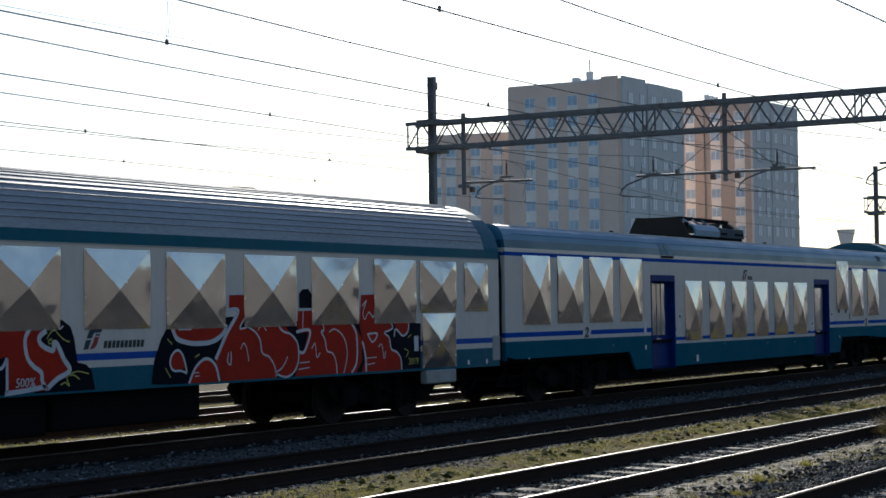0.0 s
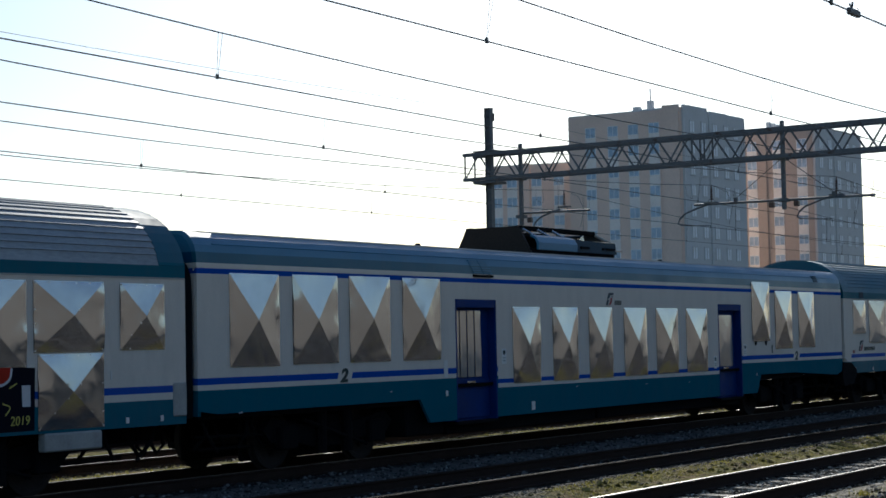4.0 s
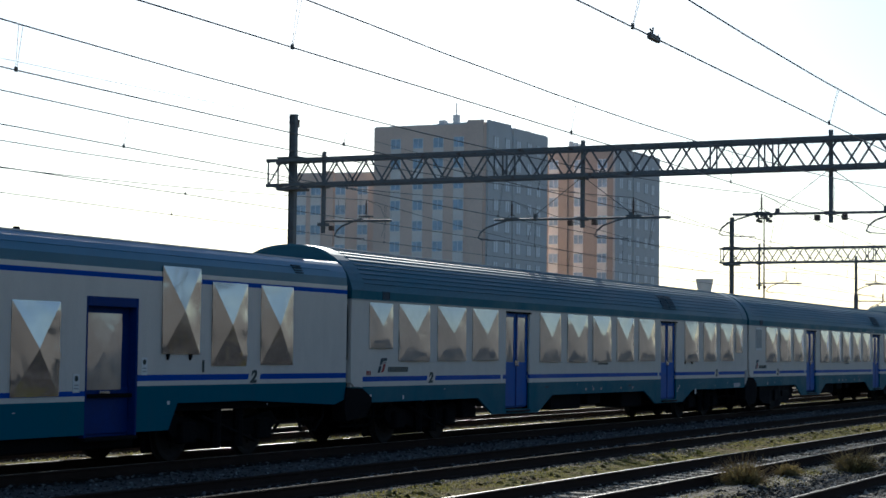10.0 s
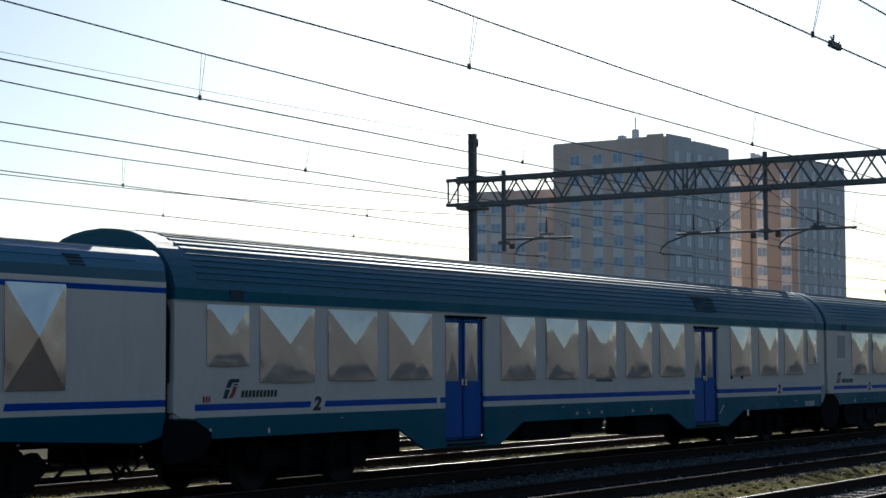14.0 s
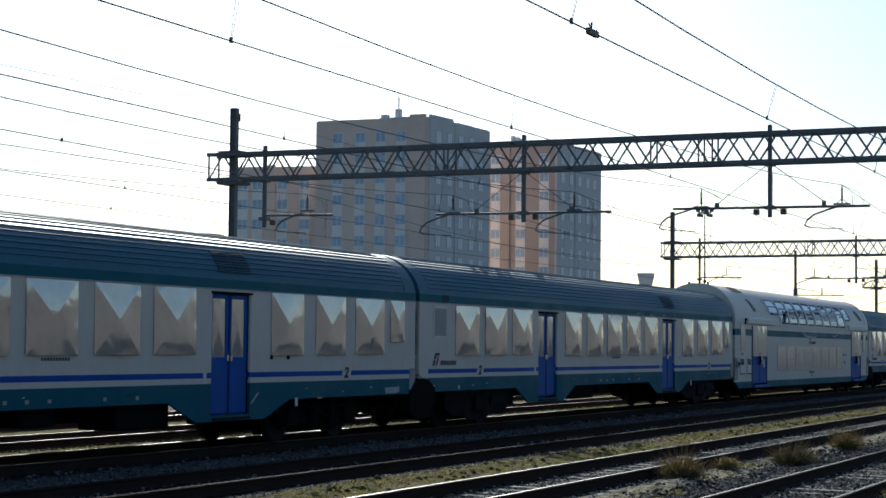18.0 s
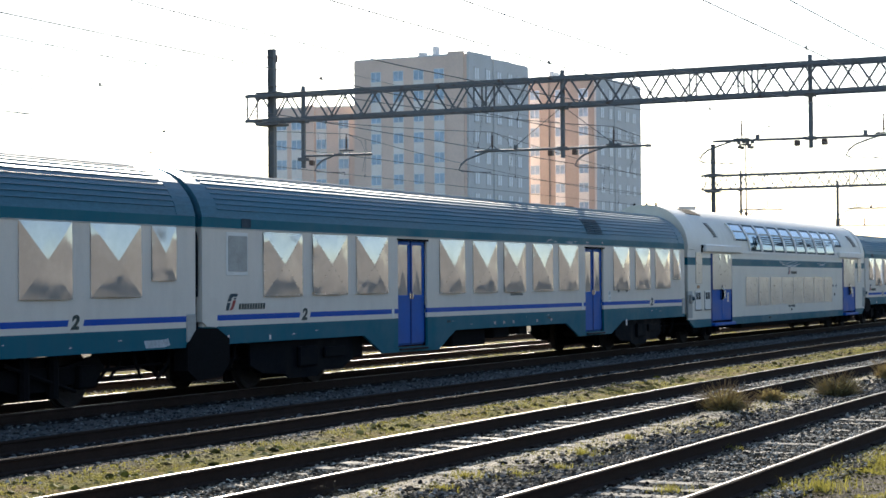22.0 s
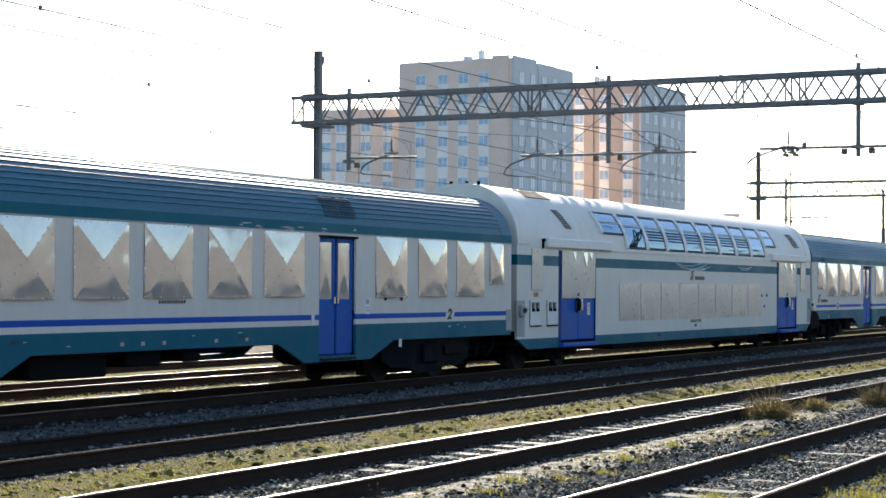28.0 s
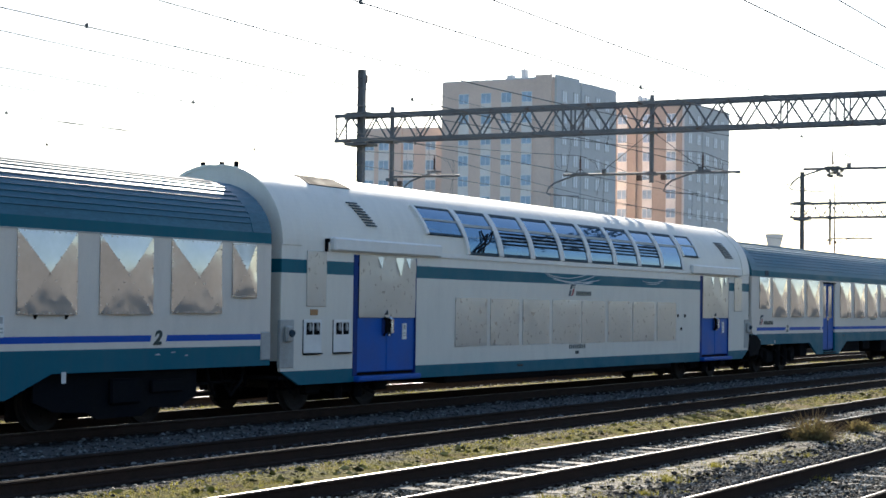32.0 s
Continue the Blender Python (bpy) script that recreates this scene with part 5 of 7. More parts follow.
    for p, q in [(116.62, 118.03), (118.18, 119.56), (119.73, 121.12), (121.27, 122.76), (122.89, 124.25), (124.43, 125.87), (125.99, 127.46), (127.62, 128.98)]:
        panel(t, L(p), L(q), 1.08, 2.06, 0.004, FROSTED, rng, wave=0.006)
    for x in (111.00, 111.98):
        bx = part("service_box", Geo().box(L(x), L(x) + 0.58, SIDE - 0.02, SIDE, 1.04, 1.62, 0.008), WHITEPLAIN, t, "white service flap with dark sockets")
        for e in (0.08, 0.32):
            sk = part("socket", Geo().box(L(x) + e, L(x) + e + 0.19, SIDE - 0.026, SIDE - 0.018, 1.36, 1.57, 0.003), DARK, bx)
            part("plug", Geo().tube([(L(x) + e + 0.095, SIDE - 0.02, 1.47), (L(x) + e + 0.095, SIDE - 0.05, 1.47)], 0.045, 8).box(L(x) + e + 0.07, L(x) + e + 0.12, SIDE - 0.045, SIDE - 0.02, 1.50, 1.56), GREYBOX, sk)
        part("flap_edge", Geo().box(L(x) - 0.01, L(x) + 0.60, SIDE - 0.035, SIDE - 0.01, 1.015, 1.04).box(L(x) - 0.012, L(x) - 0.002, SIDE - 0.012, SIDE - 0.001, 1.04, 1.62), DARK, bx)
    part("warning_plate", Geo().box(L(111.22), L(111.46), SIDE - 0.01, SIDE - 0.002, 1.70, 1.80), surface("orange_plate", (0.35, 0.16, 0.05), 0.5), t, "small orange plate")
    lm = part("side_lamp", Geo().box(L(111.66), L(111.73), SIDE - 0.08, SIDE, 2.98, 3.05, 0.012), DARK, t, "small dark lamp on a bracket")
    part("lamp_bracket", Geo().box(L(111.67), L(111.71), SIDE - 0.05, SIDE, 2.82, 2.98), DARK, lm)
    for x, z, w, dip in ((120.9, 2.64, 2.3, 0.10), (121.0, 2.60, 2.6, 0.14), (121.3, 2.52, 2.6, 0.07), (121.7, 2.50, 1.9, 0.09), (122.2, 2.45, 1.3, 0.03), (126.6, 2.58, 1.4, 0.05), (126.9, 2.52, 0.9, 0.03)):
        pts = [(L(x + w * k / 8), SIDE - 0.003, z - dip * math.sin(math.pi * k / 8) + 0.03 * k / 8) for k in range(9)]
        part("scratch", Geo().tube(pts, 0.008, 4), WHITEPLAIN, t, "pale arched scratch across the teal band")
    for x, z in ((129.1, 1.72), (129.62, 1.72), (129.35, 1.38)):
        part("catch", Geo().tube([(L(x), SIDE, z), (L(x), SIDE - 0.02, z)], 0.045, 10), DARK, t, "small round dark fitting")
    for e in (1, -1):  # the corners are cut back round the coupler sockets
        x = a if e > 0 else b
        cs = part("corner_socket", Geo().box(min(x - 0.03 * e, x + 0.40 * e), max(x - 0.03 * e, x + 0.40 * e), SIDE - 0.015, SIDE + 0.05, 0.80, 1.62, 0.01), GREYBOX, t, "grey recess with a coupler socket")
        g = Geo().box(x + 0.17 * e - 0.11, x + 0.17 * e + 0.11, SIDE - 0.10, SIDE - 0.01, 1.24, 1.52, 0.03)
        part("socket_box", g, GREYBOX, cs, "pale grey socket box")
        part("plug", Geo().tube([(x + 0.17 * e, SIDE - 0.09, 1.40), (x + 0.17 * e, SIDE - 0.15, 1.38)], 0.06, 10), VENTGREY, cs)
    mark(t, L(122.15), 2.16, 0.28)
    for x, z, w, h in [(122.2, 0.96, 0.95, 0.09), (122.55, 0.84, 0.2, 0.07), (119.5, 0.62, 0.3, 0.05)]:
        g = Geo()
        for k in range(9):
            g.box(L(x) + k * w / 9, L(x) + (k + 0.6) * w / 9, SIDE - 0.005, SIDE - 0.001, z, z + h)
        tagged(part("inscription", g, INK, t), kind="stuff")
    for xx, gw in ((113.2, 0.36), (132.95, 0.62)):
        g = Geo()
        for k in range(9):
            z = 3.34 + 0.05 * k
            s = (z - 2.9) / 1.38
            y = -1.42 * (1 - s * s) ** 0.45
            sx = L(xx) - 0.05 * k
            g.add([(sx, y - 0.03, z), (sx + gw, y - 0.03, z), (sx + gw, y - 0.012, z + 0.026), (sx, y - 0.012, z + 0.026), (sx, y + 0.05, z), (sx + gw, y + 0.05, z), (sx + gw, y + 0.05, z + 0.026), (sx, y + 0.05, z + 0.026)], [(0, 1, 2, 3), (7, 6, 5, 4), (0, 4, 5, 1), (2, 6, 7, 3), (1, 5, 6, 2), (0, 3, 7, 4)])
        part("air_grille", g, VENTGREY, t, "slanted dark air grille")
    slope = lambda y: 2.9 + 1.38 * math.sin(math.acos((-y / 1.42) ** (1 / 0.9)))
    part("roof_hatch", Geo().prism([(-0.86, slope(-0.86) - 0.03), (-0.86, slope(-0.86) + 0.02), (-0.5, slope(-0.5) + 0.02), (-0.5, slope(-0.5) - 0.03)], L(112.0), L(113.4), "x"), DARK, t, "dark open hatch in the roof slope")
    for s in (-0.4, -0.1, 0.3):
        part("lamp_bracket", Geo().box(a + 0.04, a + 0.12, s - 0.03, s + 0.03, 4.24, 4.34, 0.01), DARK, t)
    for k in (-9.6, 9.6):
        bogie(t, k)
    underframe(t, a + 0.2, b - 0.2, [])
    part("underfloor", Geo().box(L(116.5), L(129.0), -1.3, 1.3, 0.35, 0.62, 0.04), DARK, t)
    return t, c


COACHES.append(coach_deck(110.74, 135.29, rng))
lay = mid_lay(135.54)
lay["panels"] = [(x0, x1, z0, 2.87) for x0, x1, z0, z1 in lay["panels"]]
COACHES.append((coach_mid(135.54, 161.84, LIV_MID, ROOF_MID, MIDLABEL, lay, rng), 148.69))

# scraped paint and small fittings on the two low-door coaches
SCRAPE = surface("scraped_bare_paint", (0.42, 0.45, 0.46), 0.7, 0, 0.4, 12, 60, 0.1, spec=0.1)
second, third, fourth = COACHES[1], COACHES[2], COACHES[3]


def scrape(coach, points):
    """A thin patch of bare paint on the side."""
    part("paint_scrape", Geo().prism([(x - coach[1], z) for x, z in points], SIDE - 0.0025, SIDE - 0.001), SCRAPE, coach[0], "scraped pale paint")


scrape(third, [(76.86, 1.01), (76.93, 1.01), (76.66, 0.81), (76.60, 0.81)])
scrape(third, [(82.24, 1.01), (82.93, 1.02), (82.98, 0.92), (82.83, 0.89), (82.29, 0.89)])
for x in (77.35, 77.99):
    part("catch", Geo().box(x - third[1] - 0.035, x - third[1] + 0.035, SIDE - 0.03, SIDE, 1.62, 1.70, 0.008), DARK, third[0], "small dark window catch")
part("red_inscription", Geo().box(57.75 - third[1], 57.80 - third[1], SIDE - 0.004, SIDE - 0.001, 1.41, 1.50).box(57.82 - third[1], 57.86 - third[1], SIDE - 0.004, SIDE - 0.001, 1.41, 1.50).box(57.88 - third[1], 57.92 - third[1], SIDE - 0.004, SIDE - 0.001, 1.41, 1.50), MARKRED, third[0], "small red inscription as bars")
rng5 = random.Random(12)
for k in range(16):
    x = 99.35 + 4.0 * rng5.random()
    z, w = 2.90 + 0.08 * rng5.random(), rng5.uniform(0.05, 0.35)
    scrape(fourth, [(x, z), (x + w, z - 0.012), (x + w * 0.8, z + rng5.uniform(0.006, 0.02)), (x + w * 0.2, z + 0.012)])
for coach in (second, third, fourth):
    for k in range(14):
        x = coach[1] + rng5.uniform(-12.5, 12.5)
        if 3.6 < abs(x - coach[1]) < 7.6:  # not across a door
            continue
        z, w = rng5.uniform(0.92, 1.12), rng5.uniform(0.03, 0.16)
        scrape(coach, [(x, z), (x + w, z + 0.004), (x + w * 0.7, z + rng5.uniform(0.01, 0.03)), (x + w * 0.15, z + 0.014)])
    for x in () if coach is second else (96.15, 96.68, 97.24, 98.70, 99.62):
        x = x - fourth[1]
        part("small_plate", Geo().box(x, x + 0.09, SIDE - 0.008, SIDE - 0.002, 0.96, 1.02, 0.002), GREYBOX, coach[0])



# ---- ground: one sheet from the tracks to the horizon ----
TRACKS = [5.615, 9.465, 13.615, TRACK_A, 22.1, 26.9]


def level(x, y):
    """Height of the ground: ballast beds under the tracks, a little lower and rougher between them."""
    near = min(abs(y - t) for t in TRACKS)
    z = -0.195 if near < 0.62 else -0.18 if near < 1.3 else -0.165 - 0.09 * min(1.0, (near - 1.3) / 0.7)
    if y < 3.6 or y > 29:
        z = -0.26
    rough = 0.35 if near < 1.25 else 1.0
    return z + rough * (0.035 * noise.noise((x * 0.35, y * 0.6, 0)) + 0.018 * noise.noise((x * 1.9, y * 1.9, 3)))


def steps(*runs):
    out = []
    for a, b, n in runs:
        out += [a + (b - a) * k / n for k in range(n)]
    return out + [runs[-1][1]]


gx = steps((-2600, -200, 8), (-200, -10, 12), (-10, 60, 200), (60, 200, 70), (200, 600, 20), (600, 3200, 10))
gy = steps((-2600, -200, 8), (-200, -6, 20), (-6, 30, 150), (30, 120, 20), (120, 600, 12), (600, 3200, 10))
gv = [(x, y, level(x, y) if -12 < x < 210 and -8 < y < 32 else -0.26) for y in gy for x in gx]
nx = len(gx)
gf = [(j * nx + i, j * nx + i + 1, (j + 1) * nx + i + 1, (j + 1) * nx + i) for j in range(len(gy) - 1) for i in range(nx - 1)]
ground_geo = Geo()
ground_geo.v, ground_geo.f = gv, gf


def ground_material():
    m, N, L, P = nodes_of("ballast_and_moss")
    v = object_coords(N, L)
    sep = N.new("ShaderNodeSeparateXYZ")
    L.new(v, sep.inputs[0])
    wob = noise_node(N, L, v, 0.55, 5, 0.65)
    wob2 = noise_node(N, L, v, 3.5, 4, 0.6)
    y = calc(N, L, "ADD", sep.outputs["Y"], calc(N, L, "MULTIPLY", calc(N, L, "SUBTRACT", wob, 0.5), 1.2))
    y = calc(N, L, "ADD", y, calc(N, L, "MULTIPLY", calc(N, L, "SUBTRACT", wob2, 0.5), 0.9))
    h = calc(N, L, "DIVIDE", y, 40.0)
    grain = noise_node(N, L, v, 22.0, 5, 0.8)
    gravel = ramp(N, L, grain, [(0.25, (0.014, 0.013, 0.012)), (0.5, (0.040, 0.037, 0.033)), (0.75, (0.11, 0.10, 0.088))])
    # gravel under and beside the train, darkened in colour to deepen its shade
    shaded_gravel = ramp(N, L, grain, [(0.25, (0.008, 0.008, 0.008)), (0.5, (0.022, 0.022, 0.022)), (0.75, (0.06, 0.06, 0.06))])
    shaded_beds = ramp(N, L, h, [(0.0, (0, 0, 0)), (12.7 / 40, (0, 0, 0)), (12.9 / 40, (1, 1, 1)), (14.7 / 40, (1, 1, 1)), (15.0 / 40, (0.2, 0.2, 0.2)), (16.2 / 40, (0.2, 0.2, 0.2)), (16.6 / 40, (1, 1, 1)), (19.2 / 40, (1, 1, 1)), (19.5 / 40, (0, 0, 0)), (1, (0, 0, 0))])
    gravel = mix(N, L, gravel, shaded_gravel, shaded_beds)
    washed = ramp(N, L, grain, [(0.25, (0.07, 0.07, 0.068)), (0.5, (0.17, 0.17, 0.165)), (0.75, (0.30, 0.30, 0.29))])
    between = ramp(N, L, h, [(0.0, (0, 0, 0)), (14.7 / 40, (0, 0, 0)), (15.0 / 40, (0.6,) * 3), (16.8 / 40, (0.6,) * 3), (17.1 / 40, (0, 0, 0)), (1, (0, 0, 0))])
    gravel = mix(N, L, gravel, washed, between)
    moss = ramp(N, L, noise_node(N, L, v, 9.0, 6, 0.75), [(0.28, (0.022, 0.022, 0.002)), (0.5, (0.105, 0.094, 0.006)), (0.70, (0.25, 0.215, 0.018))])
    tan = ramp(N, L, noise_node(N, L, v, 11.0, 6, 0.75), [(0.3, (0.03, 0.019, 0.008)), (0.5, (0.115, 0.076, 0.024)), (0.70, (0.31, 0.22, 0.09))])
    moss = mix(N, L, moss, tan, ramp(N, L, noise_node(N, L, v, 0.9, 5, 0.7), [(0.47, (0, 0, 0)), (0.60, (1, 1, 1))]))
    clods = ramp(N, L, noise_node(N, L, v, 4.0, 5, 0.75), [(0.36, (0.3, 0.3, 0.3)), (0.5, (1, 1, 1))])
    moss = mix(N, L, moss, clods, 0.8, "MULTIPLY")
    sand = ramp(N, L, noise_node(N, L, v, 14.0, 6, 0.7), [(0.25, (0.12, 0.10, 0.07)), (0.5, (0.38, 0.34, 0.27)), (0.75, (0.60, 0.55, 0.46))])
    sand = mix(N, L, sand, clods, 0.7, "MULTIPLY")
    k0, k1 = (0, 0, 0), (1, 1, 1)
    mossy = ramp(N, L, h, [(0.0, k0), (4.0 / 40, k0), (4.3 / 40, (0.6,) * 3), (4.7 / 40, k0), (10.75 / 40, k0), (11.1 / 40, k1), (12.1 / 40, k1), (12.5 / 40, k0), (19.5 / 40, k0), (19.8 / 40, k1), (20.9 / 40, k1), (21.2 / 40, (0.3,) * 3), (22.9 / 40, (0.3,) * 3), (23.2 / 40, k1), (25.7 / 40, k1), (26.1 / 40, (0.3,) * 3), (28.5 / 40, k0)])
    sandy = ramp(N, L, h, [(0.0, k0), (7.6 / 40, k0), (7.9 / 40, k1), (8.5 / 40, k1), (8.75 / 40, k0), (1, k0)])
    soil = ramp(N, L, wob2, [(0.3, (0.07, 0.058, 0.038)), (0.7, (0.14, 0.115, 0.075))])
    plain = ramp(N, L, calc(N, L, "DIVIDE", calc(N, L, "ADD", y, 100.0), 200.0), [(0.0, k1), (0.518, k1), (0.521, k0), (0.643, k0), (0.647, k1), (1.0, k1)])
    # unseen ground behind the camera, its tone made up for the sheets to reflect
    dry = ramp(N, L, wob2, [(0.3, (0.12, 0.105, 0.085)), (0.7, (0.21, 0.185, 0.15))])
    far_y = calc(N, L, "ADD", sep.outputs["Y"], calc(N, L, "MULTIPLY", calc(N, L, "SUBTRACT", noise_node(N, L, v, 0.22, 3, 0.55), 0.5), 14.0))
    soil = mix(N, L, dry, soil, ramp(N, L, calc(N, L, "DIVIDE", calc(N, L, "ADD", far_y, 100.0), 200.0), [(0.0, k0), (0.492, k0), (0.496, k1), (1.0, k1)]))
    gravel = mix(N, L, gravel, soil, plain)
    col = mix(N, L, gravel, moss, mossy)
    patch = ramp(N, L, noise_node(N, L, v, 1.1, 5, 0.7), [(0.36, k0), (0.46, k1)])
    col = mix(N, L, col, sand, calc(N, L, "MULTIPLY", sandy, patch))
    L.new(col, P.inputs["Base Color"])
    P.inputs["Roughness"].default_value, P.inputs["Specular IOR Level"].default_value = 0.95, 0.05
    relief(N, L, P, noise_node(N, L, v, 22.0, 5, 0.8), 0.9, 0.05)
    return m


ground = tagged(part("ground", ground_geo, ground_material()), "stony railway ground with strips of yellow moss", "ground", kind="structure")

# ---- rails and sleepers ----
RAIL = [(-0.075, -0.172), (0.075, -0.172), (0.075, -0.160), (0.012, -0.140), (0.010, -0.045), (0.034, -0.034), (0.036, -0.008), (-0.036, -0.008), (-0.034, -0.034), (-0.010, -0.045), (-0.012, -0.140), (-0.075, -0.160)]
HEAD = [(-0.018, -0.0085), (0.016, -0.0085), (0.015, -0.001), (0.010, 0.0), (-0.012, 0.0), (-0.017, -0.001)]
rng2 = random.Random(9)
SLEEPER = Geo().prism([(-1.15, -0.24), (1.15, -0.24), (1.15, -0.175), (0.55, -0.170), (0.35, -0.176), (-0.35, -0.176), (-0.55, -0.170), (-1.15, -0.175)], -0.12, 0.12, "x").mesh("sleeper", CONCRETE)
CLIP = Geo()
for s in (-1, 1):
    for d in (-1, 1):
        CLIP.box(-0.06, 0.06, s * 0.7525 + d * 0.095 - 0.03, s * 0.7525 + d * 0.095 + 0.03, -0.172, -0.14)
CLIP = CLIP.mesh("rail_clips", RAILSIDE)
TRACK_OBS = []
for n, y in enumerate(TRACKS):
    t = thing("railway_track", "rusty rails with polished heads on concrete sleepers in ballast", "railway track", at=(0, y, 0), group="parallel tracks", kind="structure")
    TRACK_OBS.append(t)
    for s in (-0.7525, 0.7525):
        xs = steps((-150, 0, 10), (0, 120, 24), (120, 900, 20))
        wob = [0.006 * noise.noise((x * 0.11, y + s, 5)) for x in xs]
        rail = part("rail", Geo().loft([[(x, s + a + w, b) for a, b in RAIL] for x, w in zip(xs, wob)]), RAILSIDE, t)
        part("rail_head", Geo().loft([[(x, s + a + w, b) for a, b in HEAD] for x, w in zip(xs, wob)]), RAILDULL if n == 2 else RAILTOP, rail, "dull rail head" if n == 2 else "polished rail head")

# ---- the gantries over the tracks ----
CHORD_T, CHORD_B = 7.89, 7.10


def gantry(x, y_far, top, over):
    t = thing("overhead_gantry", "dark steel lattice gantry across the tracks carrying overhead lines", "gantry", at=(x, 0, 0), group="gantries")
    y_near = 1.4
    for y in (y_far, y_near):
        part("post", Geo().box(-0.09, 0.09, y - 0.11, y - 0.09, -0.4, top).box(-0.09, 0.09, y + 0.09, y + 0.11, -0.4, top).box(-0.01, 0.01, y - 0.09, y + 0.09, -0.4, top).box(-0.10, 0.10, y - 0.12, y + 0.12, top - 0.02, top + 0.01), GANTRY, t, "tall dark steel post")
        part("footing", Geo().box(-0.5, 0.5, y - 0.5, y + 0.5, -0.6, -0.1, 0.04), CONCRETE, t)
        part("bracket", Geo().box(-0.34, 0.34, y - 0.42, y + 0.42, 6.94, 7.02, 0.01), GANTRY, t)
        part("bracket", Geo().box(-0.34, 0.34, y - 0.42, y + 0.42, 7.96, 8.0, 0.01), GANTRY, t)
        arm = part("cross_arm", Geo().tube([(-0.3, y, 9.1), (0.3, y, 9.1)], 0.02, 6), GANTRY, t)
        part("insulator", Geo().tube([(0.28, y, 9.0), (0.28, y, 9.24)], 0.05, 8), INSUL, arm)
        part("step_iron", Geo().tube([(-0.2, y, 8.2), (0.2, y, 8.2)], 0.03, 6), GANTRY, t)
    for sx in (-0.3, 0.3):
        for z in (CHORD_T, CHORD_B):
            part("chord", Geo().box(sx - 0.05, sx + 0.05, y_near - 0.7, y_far + over + 0.06, z - 0.055, z + 0.055), GANTRY, t)
    n = 28
    a, b = y_near - 0.6, y_far + over
    w = (b - a) / n
    for k in range(n):
        for j, sx in enumerate((-0.3, 0.3)):
            y0 = a + k * w + (0.5 * w if j else 0)
            g = Geo()
            if y0 + w <= b + 0.01:
                g.tube([(sx, y0, CHORD_B), (sx, y0 + w / 2, CHORD_T)], 0.030, 4).tube([(sx, y0 + w / 2, CHORD_T), (sx, y0 + w, CHORD_B)], 0.030, 4)
                part("diagonal", g, GANTRY, t)
    for y in (a, a + w * 7, a + 14 * w, 13.6, 14.0, 21.7, 22.1, b):
        part("upright", Geo().tube([(-0.3, y, CHORD_B), (-0.3, y, CHORD_T)], 0.03, 4).tube([(0.3, y, CHORD_B), (0.3, y, CHORD_T)], 0.03, 4).tube([(-0.3, y, CHORD_B), (0.3, y, CHORD_B)], 0.03, 4), GANTRY, t)
    # hangers with level arms
    for y, l, r in ((28.13, 0.0, 2.42), (19.38, 2.82, 2.71), (12.04, 2.79, 2.75), (4.4, 2.2, 2.2)):
        if y > y_far:
            continue
        up = 0.09 if l == 0 else 0.0
        for d in (-1.5, 1.5) if l else ():
            stay = part("stay", Geo().tube([(0, y + d * 0.06, 7.02), (0, y + d, 5.98)], 0.012, 5), GANTRY, t, "thin slanted stay")
            part("stay_foot", Geo().box(-0.05, 0.05, y + d - 0.05, y + d + 0.05, 5.86, 6.0), GANTRY, stay)
        h = part("hanger", Geo().box(-0.055, 0.055, y - 0.055, y + 0.055, 5.57, 8.15, 0.01).box(-0.14, 0.14, y - 0.13, y + 0.13, 6.99, 7.06).box(-0.13, 0.13, y - 0.14, y + 0.14, 5.79, 5.89), GANTRY, t, "vertical steel hanger")
        part("level_arm", Geo().tube([(0, y + l, 5.86 + up), (0, y - r, 5.83 + up)], 0.038, 8), GANTRY, h)
        for d in ((-0.3,) if l == 0 else (-0.38, 0.38)):
            part("insulator_block", Geo().box(-0.07, 0.07, y + d - 0.08, y + d + 0.08, 5.64, 5.80, 0.02), INSUL, h)
    # registration gear of each line
    for yc, my, lift in LINES:
        if yc > y_far:
            continue
        g = Geo()
        g.tube([(0, yc + 0.10, 5.84 + lift), (0, yc + 0.45, 5.74 + lift), (0, yc + 0.80, 5.62 + lift), (0, yc + 0.98, 5.48 + lift), (0, yc + 1.05, 5.33 + lift), (0, yc + 0.92, 5.27 + lift)], 0.028, 6)
        g.tube([(0, yc + 0.95, 5.28 + lift), (0, yc + 0.5, 5.24 + lift), (0, yc, 5.22 + lift), (0, yc, 5.14 + lift)], 0.014, 5)
        r = part("registration_arm", g, GANTRY, t, "curved registration arm")
        q = Geo()
        for k in range(5):
            q.lathe([(0.02, 0.0), (0.036, 0.02), (0.036, 0.04), (0.02, 0.06)], 8, (0, my, 5.98 + lift + 0.07 * k), "z")
        q.tube([(0, my, 5.86 + lift), (0, my, 6.42 + lift)], 0.016, 6)
        part("insulator", q, INSUL, r)
        part("saddle", Geo().box(-0.06, 0.06, my - 0.22, my + 0.22, 5.88 + lift, 5.92 + lift).tube([(0, my - 0.16, 5.9), (0, my, 6.05 + lift), (0, my + 0.16, 5.9)], 0.012, 4), GANTRY, r)
        part("loop_wire", Geo().tube([(0.02, my - 0.05, 6.4 + lift), (0.1, my - 0.45, 6.2 + lift), (0.12, my - 0.62, 5.8 + lift), (0.1, my - 0.5, 5.25 + lift)], 0.006, 4), WIRE, r)
    return t


